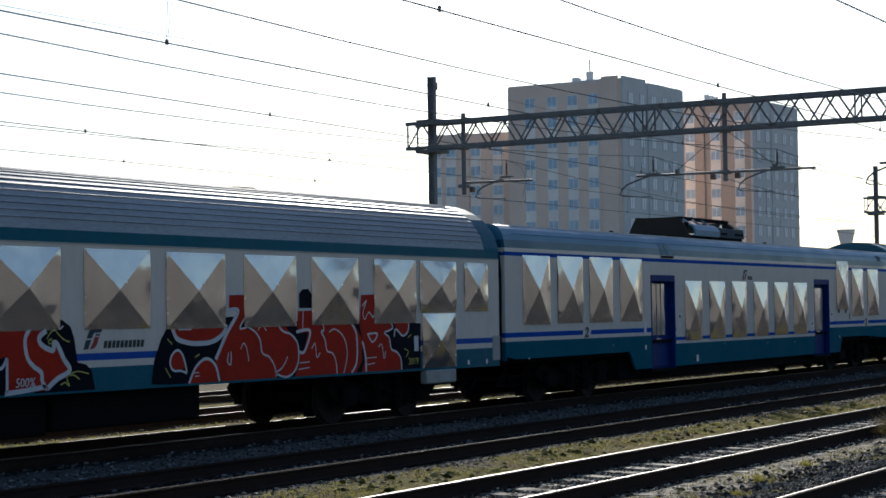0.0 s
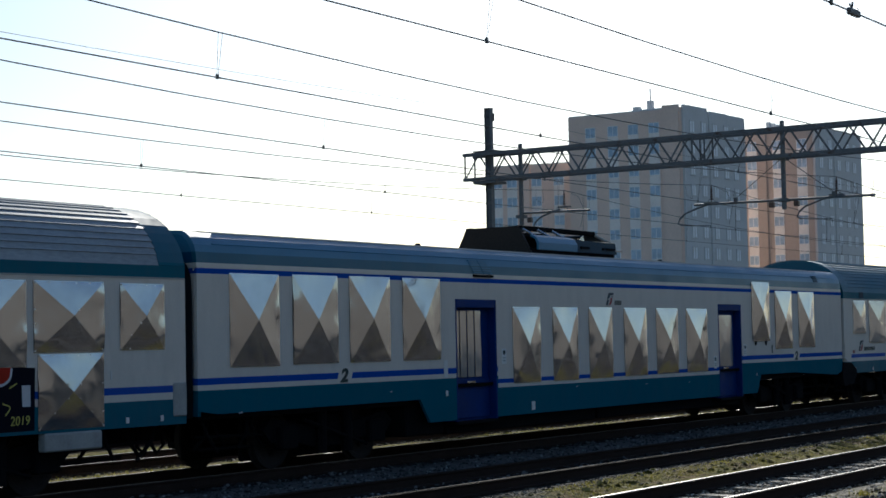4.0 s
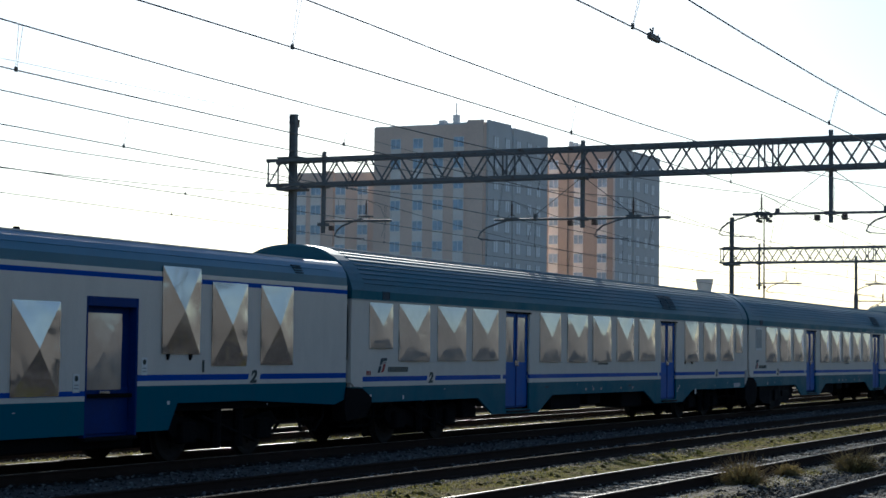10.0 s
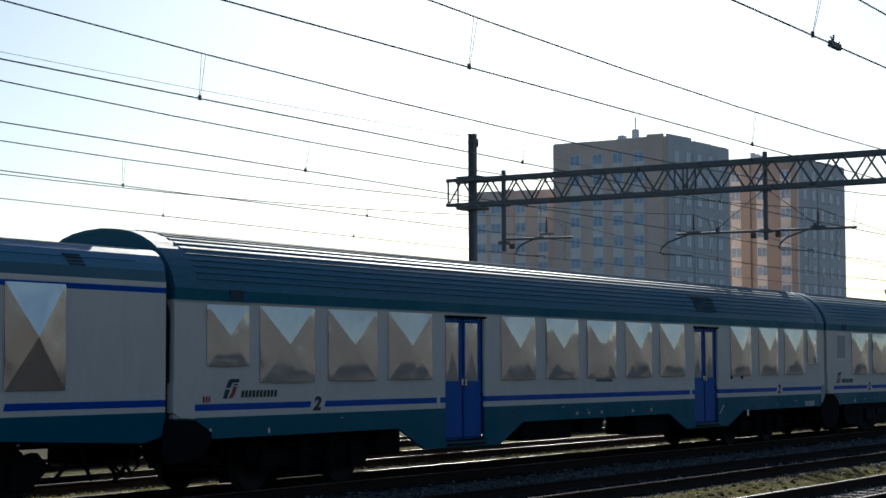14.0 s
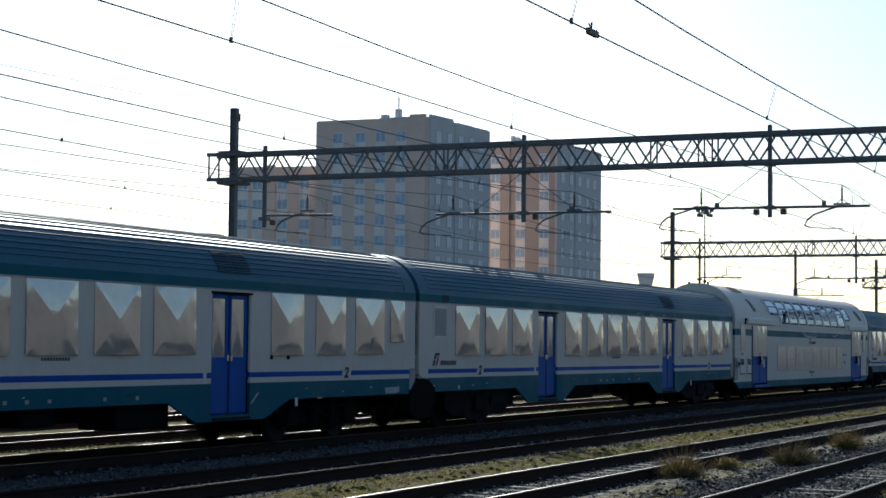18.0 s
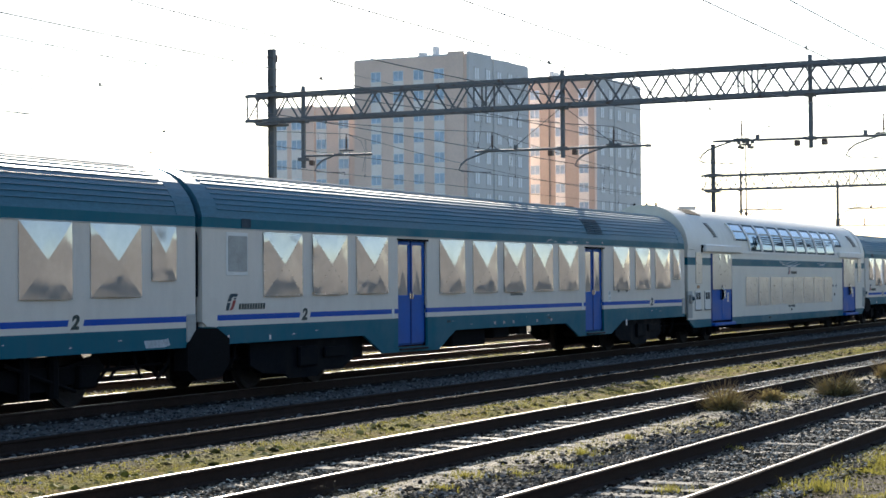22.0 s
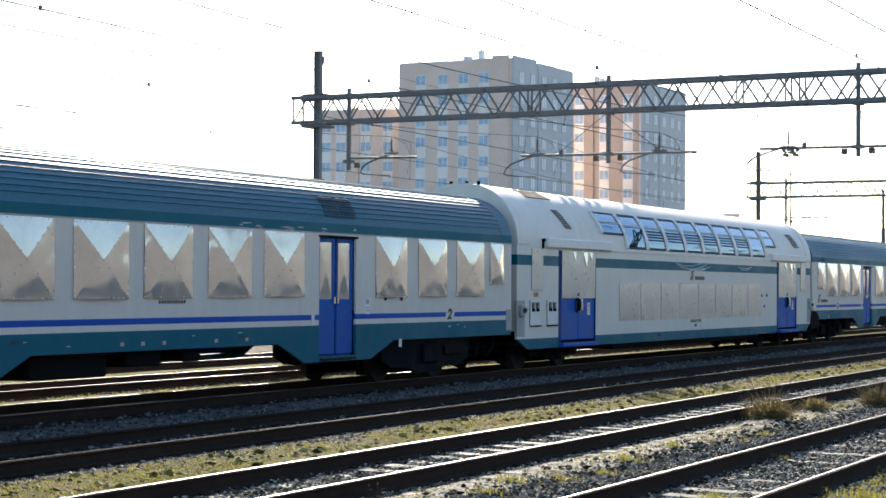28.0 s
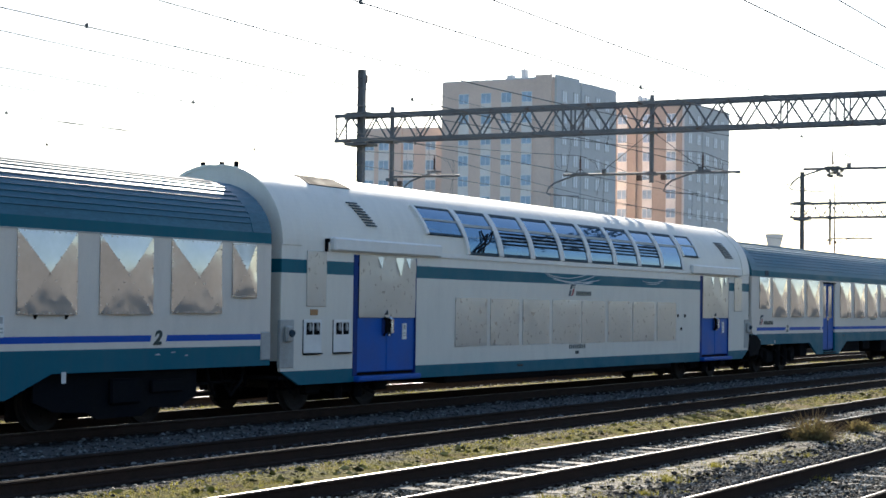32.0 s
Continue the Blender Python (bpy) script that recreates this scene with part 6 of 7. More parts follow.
# contact and carrier wire at the gantries, and how much higher the line hangs
LINES = [(26.66, 26.60, 0.16), (21.70, 21.65, 0.0), (17.95, 17.80, 0.0), (14.18, 14.0, 0.0), (10.02, 10.05, 0.0), (6.20, 6.06, 0.0)]
SUPPORTS = [-1.0, 49.0, 98.0, 148.0, 198.0, 248.0]
for x, y_far, top, over in ((49.0, 29.27, 9.37, 0.73), (98.0, 29.72, 9.66, 0.56), (148.0, 27.66, 9.34, 1.04)):
    gantry(x, y_far, top, over)


def sagged(ya, yb, z0, z1, xa, xb, n=14):
    """A hanging wire from (xa, ya) to (xb, yb), at height z0 at its supports and z1 at mid span."""
    return [(xa + (xb - xa) * k / n, ya + (yb - ya) * k / n, z1 + (z0 - z1) * (2 * k / n - 1) ** 2) for k in range(n + 1)]


# where the wires sit at every second support, and where their droppers begin and step
OTHER = [(26.15, 26.15, 1.3, 7.62), (21.62, 21.62, 1.85, 7.75), (17.10, 17.10, 1.7, 7.75), (13.72, 13.72, 1.55, 8.13), (9.96, 9.80, 1.4, 8.13), (6.13, 6.00, 1.7, 8.1)]
for (yc, my, lift), (oc, om, p0, step) in zip(LINES, OTHER):
    t = thing("overhead_line", "thin overhead contact and carrier wires with droppers", "overhead wire", at=(0, 0, 0), group="overhead lines")
    for n, (xa, xb) in enumerate(zip(SUPPORTS, SUPPORTS[1:])):
        (ca, ma), (cb, mb) = ((oc, om), (yc, my)) if n % 2 == 0 else ((yc, my), (oc, om))
        part("carrier_wire", Geo().tube(sagged(ma, mb, 6.42 + lift, 5.645 + lift, xa, xb), 0.0095, 5), WIRE, t)
        part("contact_wire", Geo().tube([(xa, ca, 5.17 + lift), ((xa + xb) / 2, (ca + cb) / 2, 5.17 + lift), (xb, cb, 5.17 + lift)], 0.009, 5), WIRE, t)
        if xb < 150:
            for k in range(6):
                x = xa + p0 + step * k
                f = (x - xa) / (xb - xa)
                z = 5.645 + lift + 0.775 * (2 * f - 1) ** 2
                y1, y0, zc = ca + (cb - ca) * f, ma + (mb - ma) * f, 5.17 + lift
                part("dropper", Geo().tube([(x - 0.05, y0, z), (x - 0.01, y1, zc)], 0.0035, 3).tube([(x + 0.03, y0, z), (x + 0.01, y1, zc)], 0.0035, 3).box(x - 0.02, x + 0.02, y1 - 0.012, y1 + 0.012, zc - 0.02, zc + 0.04), WIRE, t)
            for x, d in ((xb - 1.6, 0.32), (xb + 1.4, 0.32)):  # slack jumpers hanging under the carrier beside its support
                f = abs(x - xb) / 49.0
                z, y0 = 6.42 + lift - 0.775 * 4 * f, my + (om - my) * f
                part("jumper", Geo().tube([(x - 0.22, y0, z), (x - 0.21, y0 - 0.03, z - d), (x + 0.12, y0 - 0.05, z - d - 0.07), (x + 0.22, y0 - 0.02, z - d * 0.8), (x + 0.22, y0, z)], 0.005, 3), WIRE, t)
t = thing("feeder_wire", "single thin feeder wire along the post tops", "overhead wire")
for xa, xb in zip(SUPPORTS, SUPPORTS[1:]):
    part("wire", Geo().tube(sagged(29.4, 29.4, 9.28, 9.0, xa, xb), 0.006, 4), WIRE, t)
cl = thing("wire_clamp", "dark spiky clamp on a contact wire", "wire clamp", at=(17.58, 6.17, 5.17))
part("clamp_body", Geo().box(-0.15, 0.15, -0.025, 0.025, -0.03, 0.04, 0.01), WIRE, cl)
part("clamp_horn", Geo().tube([(-0.05, 0, 0.02), (-0.02, 0, 0.11)], 0.011, 5).tube([(0.0, 0, 0.02), (-0.12, 0, 0.08)], 0.009, 5).tube([(0.05, 0, 0.02), (0.13, 0, 0.06)], 0.012, 5), WIRE, cl)

mp = thing("line_mast", "lone dark steel mast with a cantilever arm beyond the gantries", "mast", at=(148.0, 34.3, 0))
part("post", Geo().box(-0.14, 0.14, -0.15, 0.15, -0.5, 7.0).box(-0.09, 0.09, -0.10, 0.10, 7.0, 10.2), GANTRY, mp)
part("level_arm", Geo().tube([(0, 0, 6.5), (0, -3.95, 6.45)], 0.05, 6), GANTRY, mp)
part("registration_arm", Geo().tube([(0, -2.2, 6.4), (0, -1.2, 6.0), (0, -0.9, 5.7)], 0.035, 5), GANTRY, mp)
part("insulator", Geo().tube([(0, -2.2, 6.5), (0, -2.2, 7.1)], 0.05, 6), INSUL, mp)
lm = thing("light_mast", "tall thin grey floodlight mast with a ring of lamps", "light mast", at=(287.7, 81.8, -0.4))
part("pole", Geo().tube([(0, 0, 0), (0, 0, 25.4)], 0.20, 8, 0.10), WIRE, lm)
part("lamp_ring", Geo().lathe([(0.25, 24.7), (1.1, 24.8), (1.1, 24.95), (0.25, 25.0)], 14, axis="z"), WIRE, lm)
for k in range(8):
    a = 2 * math.pi * k / 8
    part("floodlight", Geo().box(1.15 * math.cos(a) - 0.28, 1.15 * math.cos(a) + 0.28, 1.15 * math.sin(a) - 0.28, 1.15 * math.sin(a) + 0.28, 24.2 if k % 2 else 25.0, 24.7 if k % 2 else 25.5, 0.05), WIRE, lm)

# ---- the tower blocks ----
# wall colours are paler than the plaster, to take in distance haze and glare
WALL_BROWN = surface("haze_paled_brown", (0.78, 0.61, 0.51), 0.9, 0, 0.12, 0.15, 4, 0.2)
WALL_GREY = surface("grey_cladding", (0.60, 0.60, 0.595), 0.8, 0, 0.12, 0.15, 4, 0.2)
WALL_PALE = surface("pale_spandrel", (0.84, 0.79, 0.74), 0.8, 0, 0.12, 0.3, 4, 0.2)
WALL_ORANGE = surface("orange_brown_plaster", (0.47, 0.385, 0.33), 0.9, 0, 0.12, 0.15, 4, 0.2)
FRAME_WHITE = surface("white_window_frame", (0.85, 0.85, 0.85), 0.5, 0, 0.1, 2, 10, 0)
# the blue of the mirrored sky is put into the pane colour
PANE = surface("sky_tinted_pane", (0.36, 0.48, 0.60), 0.08, 0, 0.3, 0.5, 3, 0, piece=True)
STOREY = 3.0


def rel(depth, lateral):
    """Plan position from a depth and a lateral offset along the view towards the blocks."""
    a = radians(65.39)
    return (math.sin(a) * depth + math.cos(a) * lateral, math.cos(a) * depth - math.sin(a) * lateral)


def window(parent, mesh_pair, pos, turn):
    w = part("window", mesh_pair[0], None, parent, at=pos)
    w.rotation_euler = (0, 0, turn)
    part("pane", mesh_pair[1], None, w)
    return w


def window_meshes(w, h, e=0.08, bar_mat=FRAME_WHITE, pane_mat=PANE):
    """A frame of bar width e with a middle bar, and its pane."""
    f = Geo().box(-w / 2, -w / 2 + e, -0.08, 0.02, -h / 2, h / 2).box(w / 2 - e, w / 2, -0.08, 0.02, -h / 2, h / 2)
    f.box(-w / 2 + e, w / 2 - e, -0.08, 0.02, h / 2 - e, h / 2).box(-w / 2 + e, w / 2 - e, -0.12, 0.02, -h / 2, -h / 2 + e).box(-e / 2, e / 2, -0.06, 0.02, -h / 2 + e, h / 2 - e)
    return f.mesh("window", bar_mat), Geo().box(-w / 2 + 0.05, w / 2 - 0.05, -0.03, 0.0, -h / 2 + 0.05, h / 2 - 0.05).mesh("pane", pane_mat)


BLIND = surface("white_window_blind", (0.86, 0.88, 0.90), 0.35, 0, 0.08, 0.5, 3, 0, piece=True)
WIN_WIDE, WIN_TALL = window_meshes(1.6, 1.5, 0.06), window_meshes(1.5, 1.9, 0.16, WALL_GREY, BLIND)


def tower(name, corner, left_end, right_end, storeys, label, left_wall, right_wall, left_cols, right_cols, strips):
    """A block with its near corner, its left and its right face; fractions of a face place the window columns."""
    top = storeys * STOREY + 1.6
    c, l, r = Vector((*corner, 0)), Vector((*left_end, 0)), Vector((*right_end, 0))
    back = l + r - c
    t = thing(name, label, "apartment block", at=c, group="tower blocks")
    P = [Vector((0, 0, 0)), r - c, back - c, l - c]
    core = [(p.x, p.y) for p in P]
    part("wall", Geo().prism(core, -1.0, top, "z"), left_wall, t)
    mid = sum(P, Vector()) / 4
    part("roof", Geo().prism([(mid.x + (p.x - mid.x) * 0.985, mid.y + (p.y - mid.y) * 0.985) for p in P], top, top + 0.15, "z"), WALL_GREY, t)
    for e, wallmat, cols, meshes, kind in ((l - c, left_wall, left_cols, WIN_WIDE, "l"), (r - c, right_wall, right_cols, WIN_TALL, "r")):
        d = e.normalized()
        nrm = Vector((d.y, -d.x, 0))
        if nrm.dot(mid) > 0:
            nrm = -nrm
        turn = math.atan2(nrm.y, nrm.x) + math.pi / 2
        def slab(name_, f0, f1, z0, z1, off, m_):
            a, b = e * f0, e * f1
            q = [a + nrm * off, b + nrm * off, b, a]
            return part(name_, Geo().prism([(p.x, p.y) for p in q], z0, z1, "z"), m_, t)
        if wallmat is not left_wall:
            slab("wall", 0.0, 1.0, -1.0, top, 0.10, wallmat)
        # upright bays that stand a little proud, with roofline steps
        for f0, f1, h_ in strips[kind]:
            slab("bay", f0, f1, -1.0, top + h_, 0.35, wallmat)
        half = (0.82 if kind == "l" else 0.72) / e.length
        for f in cols:
            inbay = any(a <= f <= b for a, b, _ in strips[kind])
            base = 0.35 if inbay else (0.10 if wallmat is not left_wall else 0.0)
            for s in range(storeys):
                z = 1.0 + s * STOREY
                if s < 2:
                    continue
                pos = e * f + nrm * (base + 0.03)
                window(t, meshes, (pos.x, pos.y, z + 1.05), turn)
                if kind == "l":
                    a, b = e * (f - half), e * (f + half)
                    q = [a + nrm * (base + 0.06), b + nrm * (base + 0.06), b + nrm * (base - 0.01), a + nrm * (base - 0.01)]
                    part("spandrel", Geo().prism([(p.x, p.y) for p in q], z - 1.20, z + 0.30, "z"), WALL_PALE, t)
    return t, top, mid


C1, L1, R1 = rel(255, -0.3), rel(262, -16.8), rel(271, 8.9)
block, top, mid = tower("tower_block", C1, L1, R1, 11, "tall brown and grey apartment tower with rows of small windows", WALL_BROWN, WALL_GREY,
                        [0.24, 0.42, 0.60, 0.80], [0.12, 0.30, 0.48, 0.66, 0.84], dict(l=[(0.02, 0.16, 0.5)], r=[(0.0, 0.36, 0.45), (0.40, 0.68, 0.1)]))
part("penthouse", Geo().box(mid.x - 4.5, mid.x + 3, mid.y - 4, mid.y + 2, top, top + 0.9, 0.1), WALL_GREY, block)
part("mast", Geo().tube([(mid.x - 2, mid.y, top), (mid.x - 2, mid.y, top + 4.2)], 0.10, 6).box(mid.x - 2.4, mid.x - 1.6, mid.y - 0.4, mid.y + 0.4, top + 1.2, top + 2.4), WALL_GREY, block, "roof aerial")
for k, dx in enumerate((-6.5, 2.2, 4.0)):
    part("roof_vent", Geo().box(mid.x + dx - 0.5, mid.x + dx + 0.5, mid.y - 0.5, mid.y + 0.5, top, top + 1.0 + 0.3 * k, 0.05), WALL_GREY, block)
C2, L2, R2 = rel(284, 19.8), rel(291, 3.2), rel(300, 28.6)
block2, top2, mid2 = tower("tower_block", C2, L2, R2, 11, "second apartment tower in orange-brown and grey behind the first", WALL_ORANGE, WALL_GREY,
                           [0.10, 0.32, 0.55, 0.78], [0.12, 0.30, 0.48, 0.66, 0.84], dict(l=[(0.42, 0.62, 0.0)], r=[(0.0, 0.36, 0.3), (0.40, 0.68, 0.1)]))
for dx in (-6, -4, -2):
    part("roof_vent", Geo().box(mid2.x + dx - 0.3, mid2.x + dx + 0.3, mid2.y - 0.3, mid2.y + 0.3, top2, top2 + 1.6), WALL_GREY, block2)
C3, L3, R3 = rel(268, -16.9), rel(271, -29.6), rel(282, -11)
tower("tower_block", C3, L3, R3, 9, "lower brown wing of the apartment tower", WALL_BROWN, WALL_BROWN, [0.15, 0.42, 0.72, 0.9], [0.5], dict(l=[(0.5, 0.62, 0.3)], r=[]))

# water tower, hills, tree belt
wt = thing("water_tower", "distant grey concrete water tower with a flared top", "water tower", at=(*rel(500, 60.4), -0.3))
part("tower_top", Geo().lathe([(1.7, 19.5), (2.45, 23.0), (2.5, 23.3), (2.3, 23.3), (0.0, 23.2)], 20, axis="z"), WALL_PALE, wt)
part("shaft", Geo().lathe([(1.6, 0.0), (1.5, 10.0), (1.6, 19.5), (0.0, 19.6)], 16, axis="z"), WALL_PALE, wt)
# the hills' pale blue colour stands in for the haze of distance
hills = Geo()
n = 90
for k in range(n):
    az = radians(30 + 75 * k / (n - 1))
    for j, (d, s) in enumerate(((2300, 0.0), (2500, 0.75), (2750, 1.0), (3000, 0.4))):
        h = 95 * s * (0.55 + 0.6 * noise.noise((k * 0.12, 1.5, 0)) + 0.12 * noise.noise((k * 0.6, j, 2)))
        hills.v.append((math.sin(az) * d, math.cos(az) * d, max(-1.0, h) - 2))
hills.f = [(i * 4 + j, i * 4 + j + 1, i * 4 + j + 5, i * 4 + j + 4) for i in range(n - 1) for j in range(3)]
tagged(part("backdrop", hills, surface("haze_tinted_hills", (0.42, 0.50, 0.58), 1.0, 0, 0.1, 0.004, 0.02, 0)), "pale hazy hills on the horizon", "hills", kind="structure")


def tree(x, y, h, label, seed):
    """A bare-branched early spring tree: tapered trunk, limbs and a ragged crown of small leaf clumps."""
    r = random.Random(seed)
    t = thing("tree", label, "tree", at=(x, y, -0.3), group="belt of trees")
    g = Geo().tube([(0, 0, 0), (0.05, 0.02, h * 0.3), (0.0, 0.1, h * 0.6), (0.1, 0, h * 0.9)], 0.2, 7, 0.04)
    tips = []
    for k in range(11):
        a, z0 = k * 2.4, h * (0.22 + 0.055 * k)
        l = h * (0.34 - 0.018 * k)
        e = (math.cos(a) * l, math.sin(a) * l, z0 + l * 0.6)
        g.tube([(0, 0, z0), (e[0] * 0.5, e[1] * 0.5, z0 + l * 0.35), e], 0.07, 5, 0.015)
        tips += [e, (e[0] * 0.6, e[1] * 0.6, z0 + l * 0.45)]
    part("trunk", g, BARK, t)
    c = Geo()
    for e in tips + [(0, 0, h * 0.95)] * 2:
        for k in range(120):
            p = Vector(e) + Vector((r.gauss(0, 1), r.gauss(0, 1), r.gauss(0, 0.8))) * h * 0.075
            s = r.uniform(0.18, 0.42)
            u = Vector((r.gauss(0, 1), r.gauss(0, 1), r.gauss(0, 1))).normalized()
            w = u.orthogonal().normalized()
            c.add([p - u * s, p + w * s * 0.6, p + u * s, p - w * s * 0.6], [(0, 1, 2, 3)])
    part("crown", c, LEAF, t)
    return t


BARK = surface("grey_bark", (0.10, 0.08, 0.06), 0.9, 0, 0.3, 3, 20, 0.4)
LEAF = surface("brown_olive_leaf", (0.125, 0.115, 0.095), 0.7, 0, 0.45, 0.6, 6, 0)
r3 = random.Random(21)
base_trees = [tree(-15, -30, 10.5, "brownish half-bare tree beyond the tracks", 1), tree(-6, -34, 9.0, "brownish half-bare tree beyond the tracks", 2)]
for k in range(76):
    b = base_trees[k % 2]
    s = r3.uniform(0.55, 0.85)
    o = copy_thing(b, pose(-28 + k * 3.9 + r3.uniform(-2, 2), -26 - r3.uniform(0, 14), -0.3, 0, 0, r3.uniform(0, 360)))
    o.scale = (s, s, s * r3.uniform(0.85, 1.15))

# added out of view: gives the window sheets a mid tone to reflect
WALL = surface("reflected_wall_tan", (0.16, 0.14, 0.12), 0.9, 0, 0.25, 0.4, 8, 0.3)
tagged(part("wall_south", Geo().box(-160, 560, -22.4, -22.0, -0.4, 6.6, 0.03), WALL), "plain tan wall added out of view for the sheets' reflections", "wall", kind="structure")

# a low hedge behind the camera, seen in the sheets
g, r6 = Geo(), random.Random(31)
for k in range(26000):
    x, f = r6.uniform(-100, 330), r6.random()
    z = -0.3 + f * (1.35 + 0.5 * noise.noise((x * 0.25, 0, 5.0)))
    p = Vector((x, -8.0 + r6.gauss(0, 0.35) * (1.1 - f), z))
    u = Vector((r6.gauss(0, 1), r6.gauss(0, 1), r6.gauss(0, 1))).normalized() * r6.uniform(0.18, 0.4)
    w = u.orthogonal() * 0.7
    g.add([p - u, p + w, p + u, p - w], [(0, 1, 2, 3)])
tagged(part("hedge", g, LEAF), "low dark olive hedge along the yard", "hedge", kind="stuff")

# sleepers: single pieces along the two near tracks, the rest joined
for n, (t, y) in enumerate(zip(TRACK_OBS, TRACKS)):
    if n < 2:
        for k in range(-12, 130):
            x = 1.0 + 0.6 * k + rng2.uniform(-0.02, 0.02)
            s = part("sleeper", SLEEPER, None, t, at=(x, rng2.uniform(-0.02, 0.02), rng2.uniform(-0.016, 0.002)))
            part("rail_clips", CLIP, None, s)
    g = Geo()
    for k in range(-30, 300):
        x = 1.0 + 0.6 * k
        if n < 2 and -12 <= k < 130:
            continue
        top = -0.172 if n < 2 else -0.205
        g.prism([(-1.15, -0.24), (1.15, -0.24), (1.15, top), (-1.15, top)], x - 0.12, x + 0.12, "x")
    tagged(part("sleepers", g, CONCRETE, t), kind="stuff")

# loose ballast
STONE = surface("ballast_stone", (0.24, 0.23, 0.215), 0.85, 0, 0.1, 1, 20, 0.2, spec=0.1)
sn, sl = STONE.node_tree.nodes, STONE.node_tree.links
isl = sn.new("ShaderNodeNewGeometry")
sl.new(ramp(sn, sl, isl.outputs["Random Per Island"], [(0.0, (0.016, 0.014, 0.010)), (0.45, (0.066, 0.057, 0.043)), (0.75, (0.17, 0.15, 0.115)), (0.95, (0.48, 0.435, 0.35))]), sn["Principled BSDF"].inputs["Base Color"])
# darker copy of the ballast stone, with the train's shade put into its colour
STONE_SHADED = STONE.copy()
STONE_SHADED.name = "oily_ballast_stone"
for nd in STONE_SHADED.node_tree.nodes:
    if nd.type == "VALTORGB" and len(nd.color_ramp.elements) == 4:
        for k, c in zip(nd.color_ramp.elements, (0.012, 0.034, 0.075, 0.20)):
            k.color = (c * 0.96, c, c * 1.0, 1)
STONE_PALE = STONE.copy()
STONE_PALE.name = "pale_stone"
for nd in STONE_PALE.node_tree.nodes:
    if nd.type == "VALTORGB" and len(nd.color_ramp.elements) == 4:
        for k, c in zip(nd.color_ramp.elements, (0.03, 0.08, 0.18, 0.42)):
            k.color = (c, c * 0.88, c * 0.68, 1)
STONE_DARK = STONE.copy()
STONE_DARK.name = "dark_brown_grey_stone"
for nd in STONE_DARK.node_tree.nodes:
    if nd.type == "VALTORGB" and len(nd.color_ramp.elements) == 4:
        for k, c in zip(nd.color_ramp.elements, (0.010, 0.036, 0.09, 0.28)):
            k.color = (c * 1.1, c, c * 0.84, 1)
STONE_COOL = STONE.copy()
STONE_COOL.name = "cool_grey_stone"
for nd in STONE_COOL.node_tree.nodes:
    if nd.type == "VALTORGB" and len(nd.color_ramp.elements) == 4:
        for k, c in zip(nd.color_ramp.elements, (0.025, 0.065, 0.13, 0.28)):
            k.color = (c * 0.92, c, c * 1.02, 1)
rs = np.random.RandomState(5)


def scatter_stones(name, label, count, x_of, y_of, size, lift=0.01, material=None):
    x, y = x_of(rs, count), y_of(rs, count)
    keep = np.ones(count, bool)
    for t in TRACKS:
        keep &= np.abs(np.abs(y - t) - 0.7525) > 0.085
    for t in TRACKS:
        off = np.abs((x - 1.0 + 0.3) % 0.6 - 0.3)
        keep &= ~((np.abs(y - t) < 1.12) & (off < 0.125) & (rs.rand(count) > 0.62))
    x, y = x[keep], y[keep]
    k = len(x)
    s = size * rs.uniform(0.45, 1.25, k)
    z = np.array([level(a, b) for a, b in zip(x, y)]) + lift
    shape = np.array([(1, 0, 0), (-1, 0, 0), (0, 1, 0), (0, -1, 0), (0, 0, 1), (0, 0, -1), (0.7, 0.6, 0.5), (-0.6, -0.7, 0.5)])
    faces = np.array([(0, 6, 4), (6, 2, 4), (2, 1, 4), (1, 7, 4), (7, 3, 4), (3, 0, 4), (2, 6, 0), (0, 3, 5), (3, 1, 5), (1, 2, 5), (2, 0, 5), (3, 7, 1)])
    v = shape[None] * (0.6 + 0.5 * rs.rand(k, 8, 1)) * s[:, None, None] * (0.7 + 0.6 * rs.rand(k, 1, 3))
    a = rs.uniform(0, 6.28, k)
    c, q = np.cos(a)[:, None], np.sin(a)[:, None]
    v = np.stack([v[..., 0] * c - v[..., 1] * q, v[..., 0] * q + v[..., 1] * c, v[..., 2] * 0.6], -1) + np.stack([x, y, z], -1)[:, None]
    f = (faces[None] + 8 * np.arange(k)[:, None, None]).reshape(-1, 3)
    me = bpy.data.meshes.new(name)
    me.from_pydata(v.reshape(-1, 3).tolist(), [], f.tolist())
    me.materials.append(material or STONE)
    return tagged(new(name, me), label, "ballast", kind="stuff")


near_x = lambda r, n: np.where(r.rand(n) < 0.06, 12 - 27 * r.rand(n), 12 + 40 * r.rand(n) ** 1.35)
mid_x = lambda r, n: np.where(r.rand(n) < 0.06, 10 - 30 * r.rand(n), 9 + 75 * r.rand(n) ** 1.4)
scatter_stones("ballast_stones", "grey broken ballast stones round the near track", 46000, near_x, lambda r, n: 4.3 + 2.5 * r.rand(n), 0.030)
scatter_stones("ballast_stones", "coarse dark brown-grey ballast heaped beside the near track", 26000, near_x, lambda r, n: 7.1 + 0.36 * r.normal(0, 1, n), 0.042, lift=0.02, material=STONE_DARK)
scatter_stones("ballast_stones", "pale stones strewn over the sandy strip", 4500, near_x, lambda r, n: r.uniform(7.5, 8.6, n), 0.020, lift=0.0, material=STONE_PALE)
scatter_stones("ballast_stones", "grey broken ballast stones between the rails", 30000, near_x, lambda r, n: r.uniform(8.5, 10.55, n), 0.030)
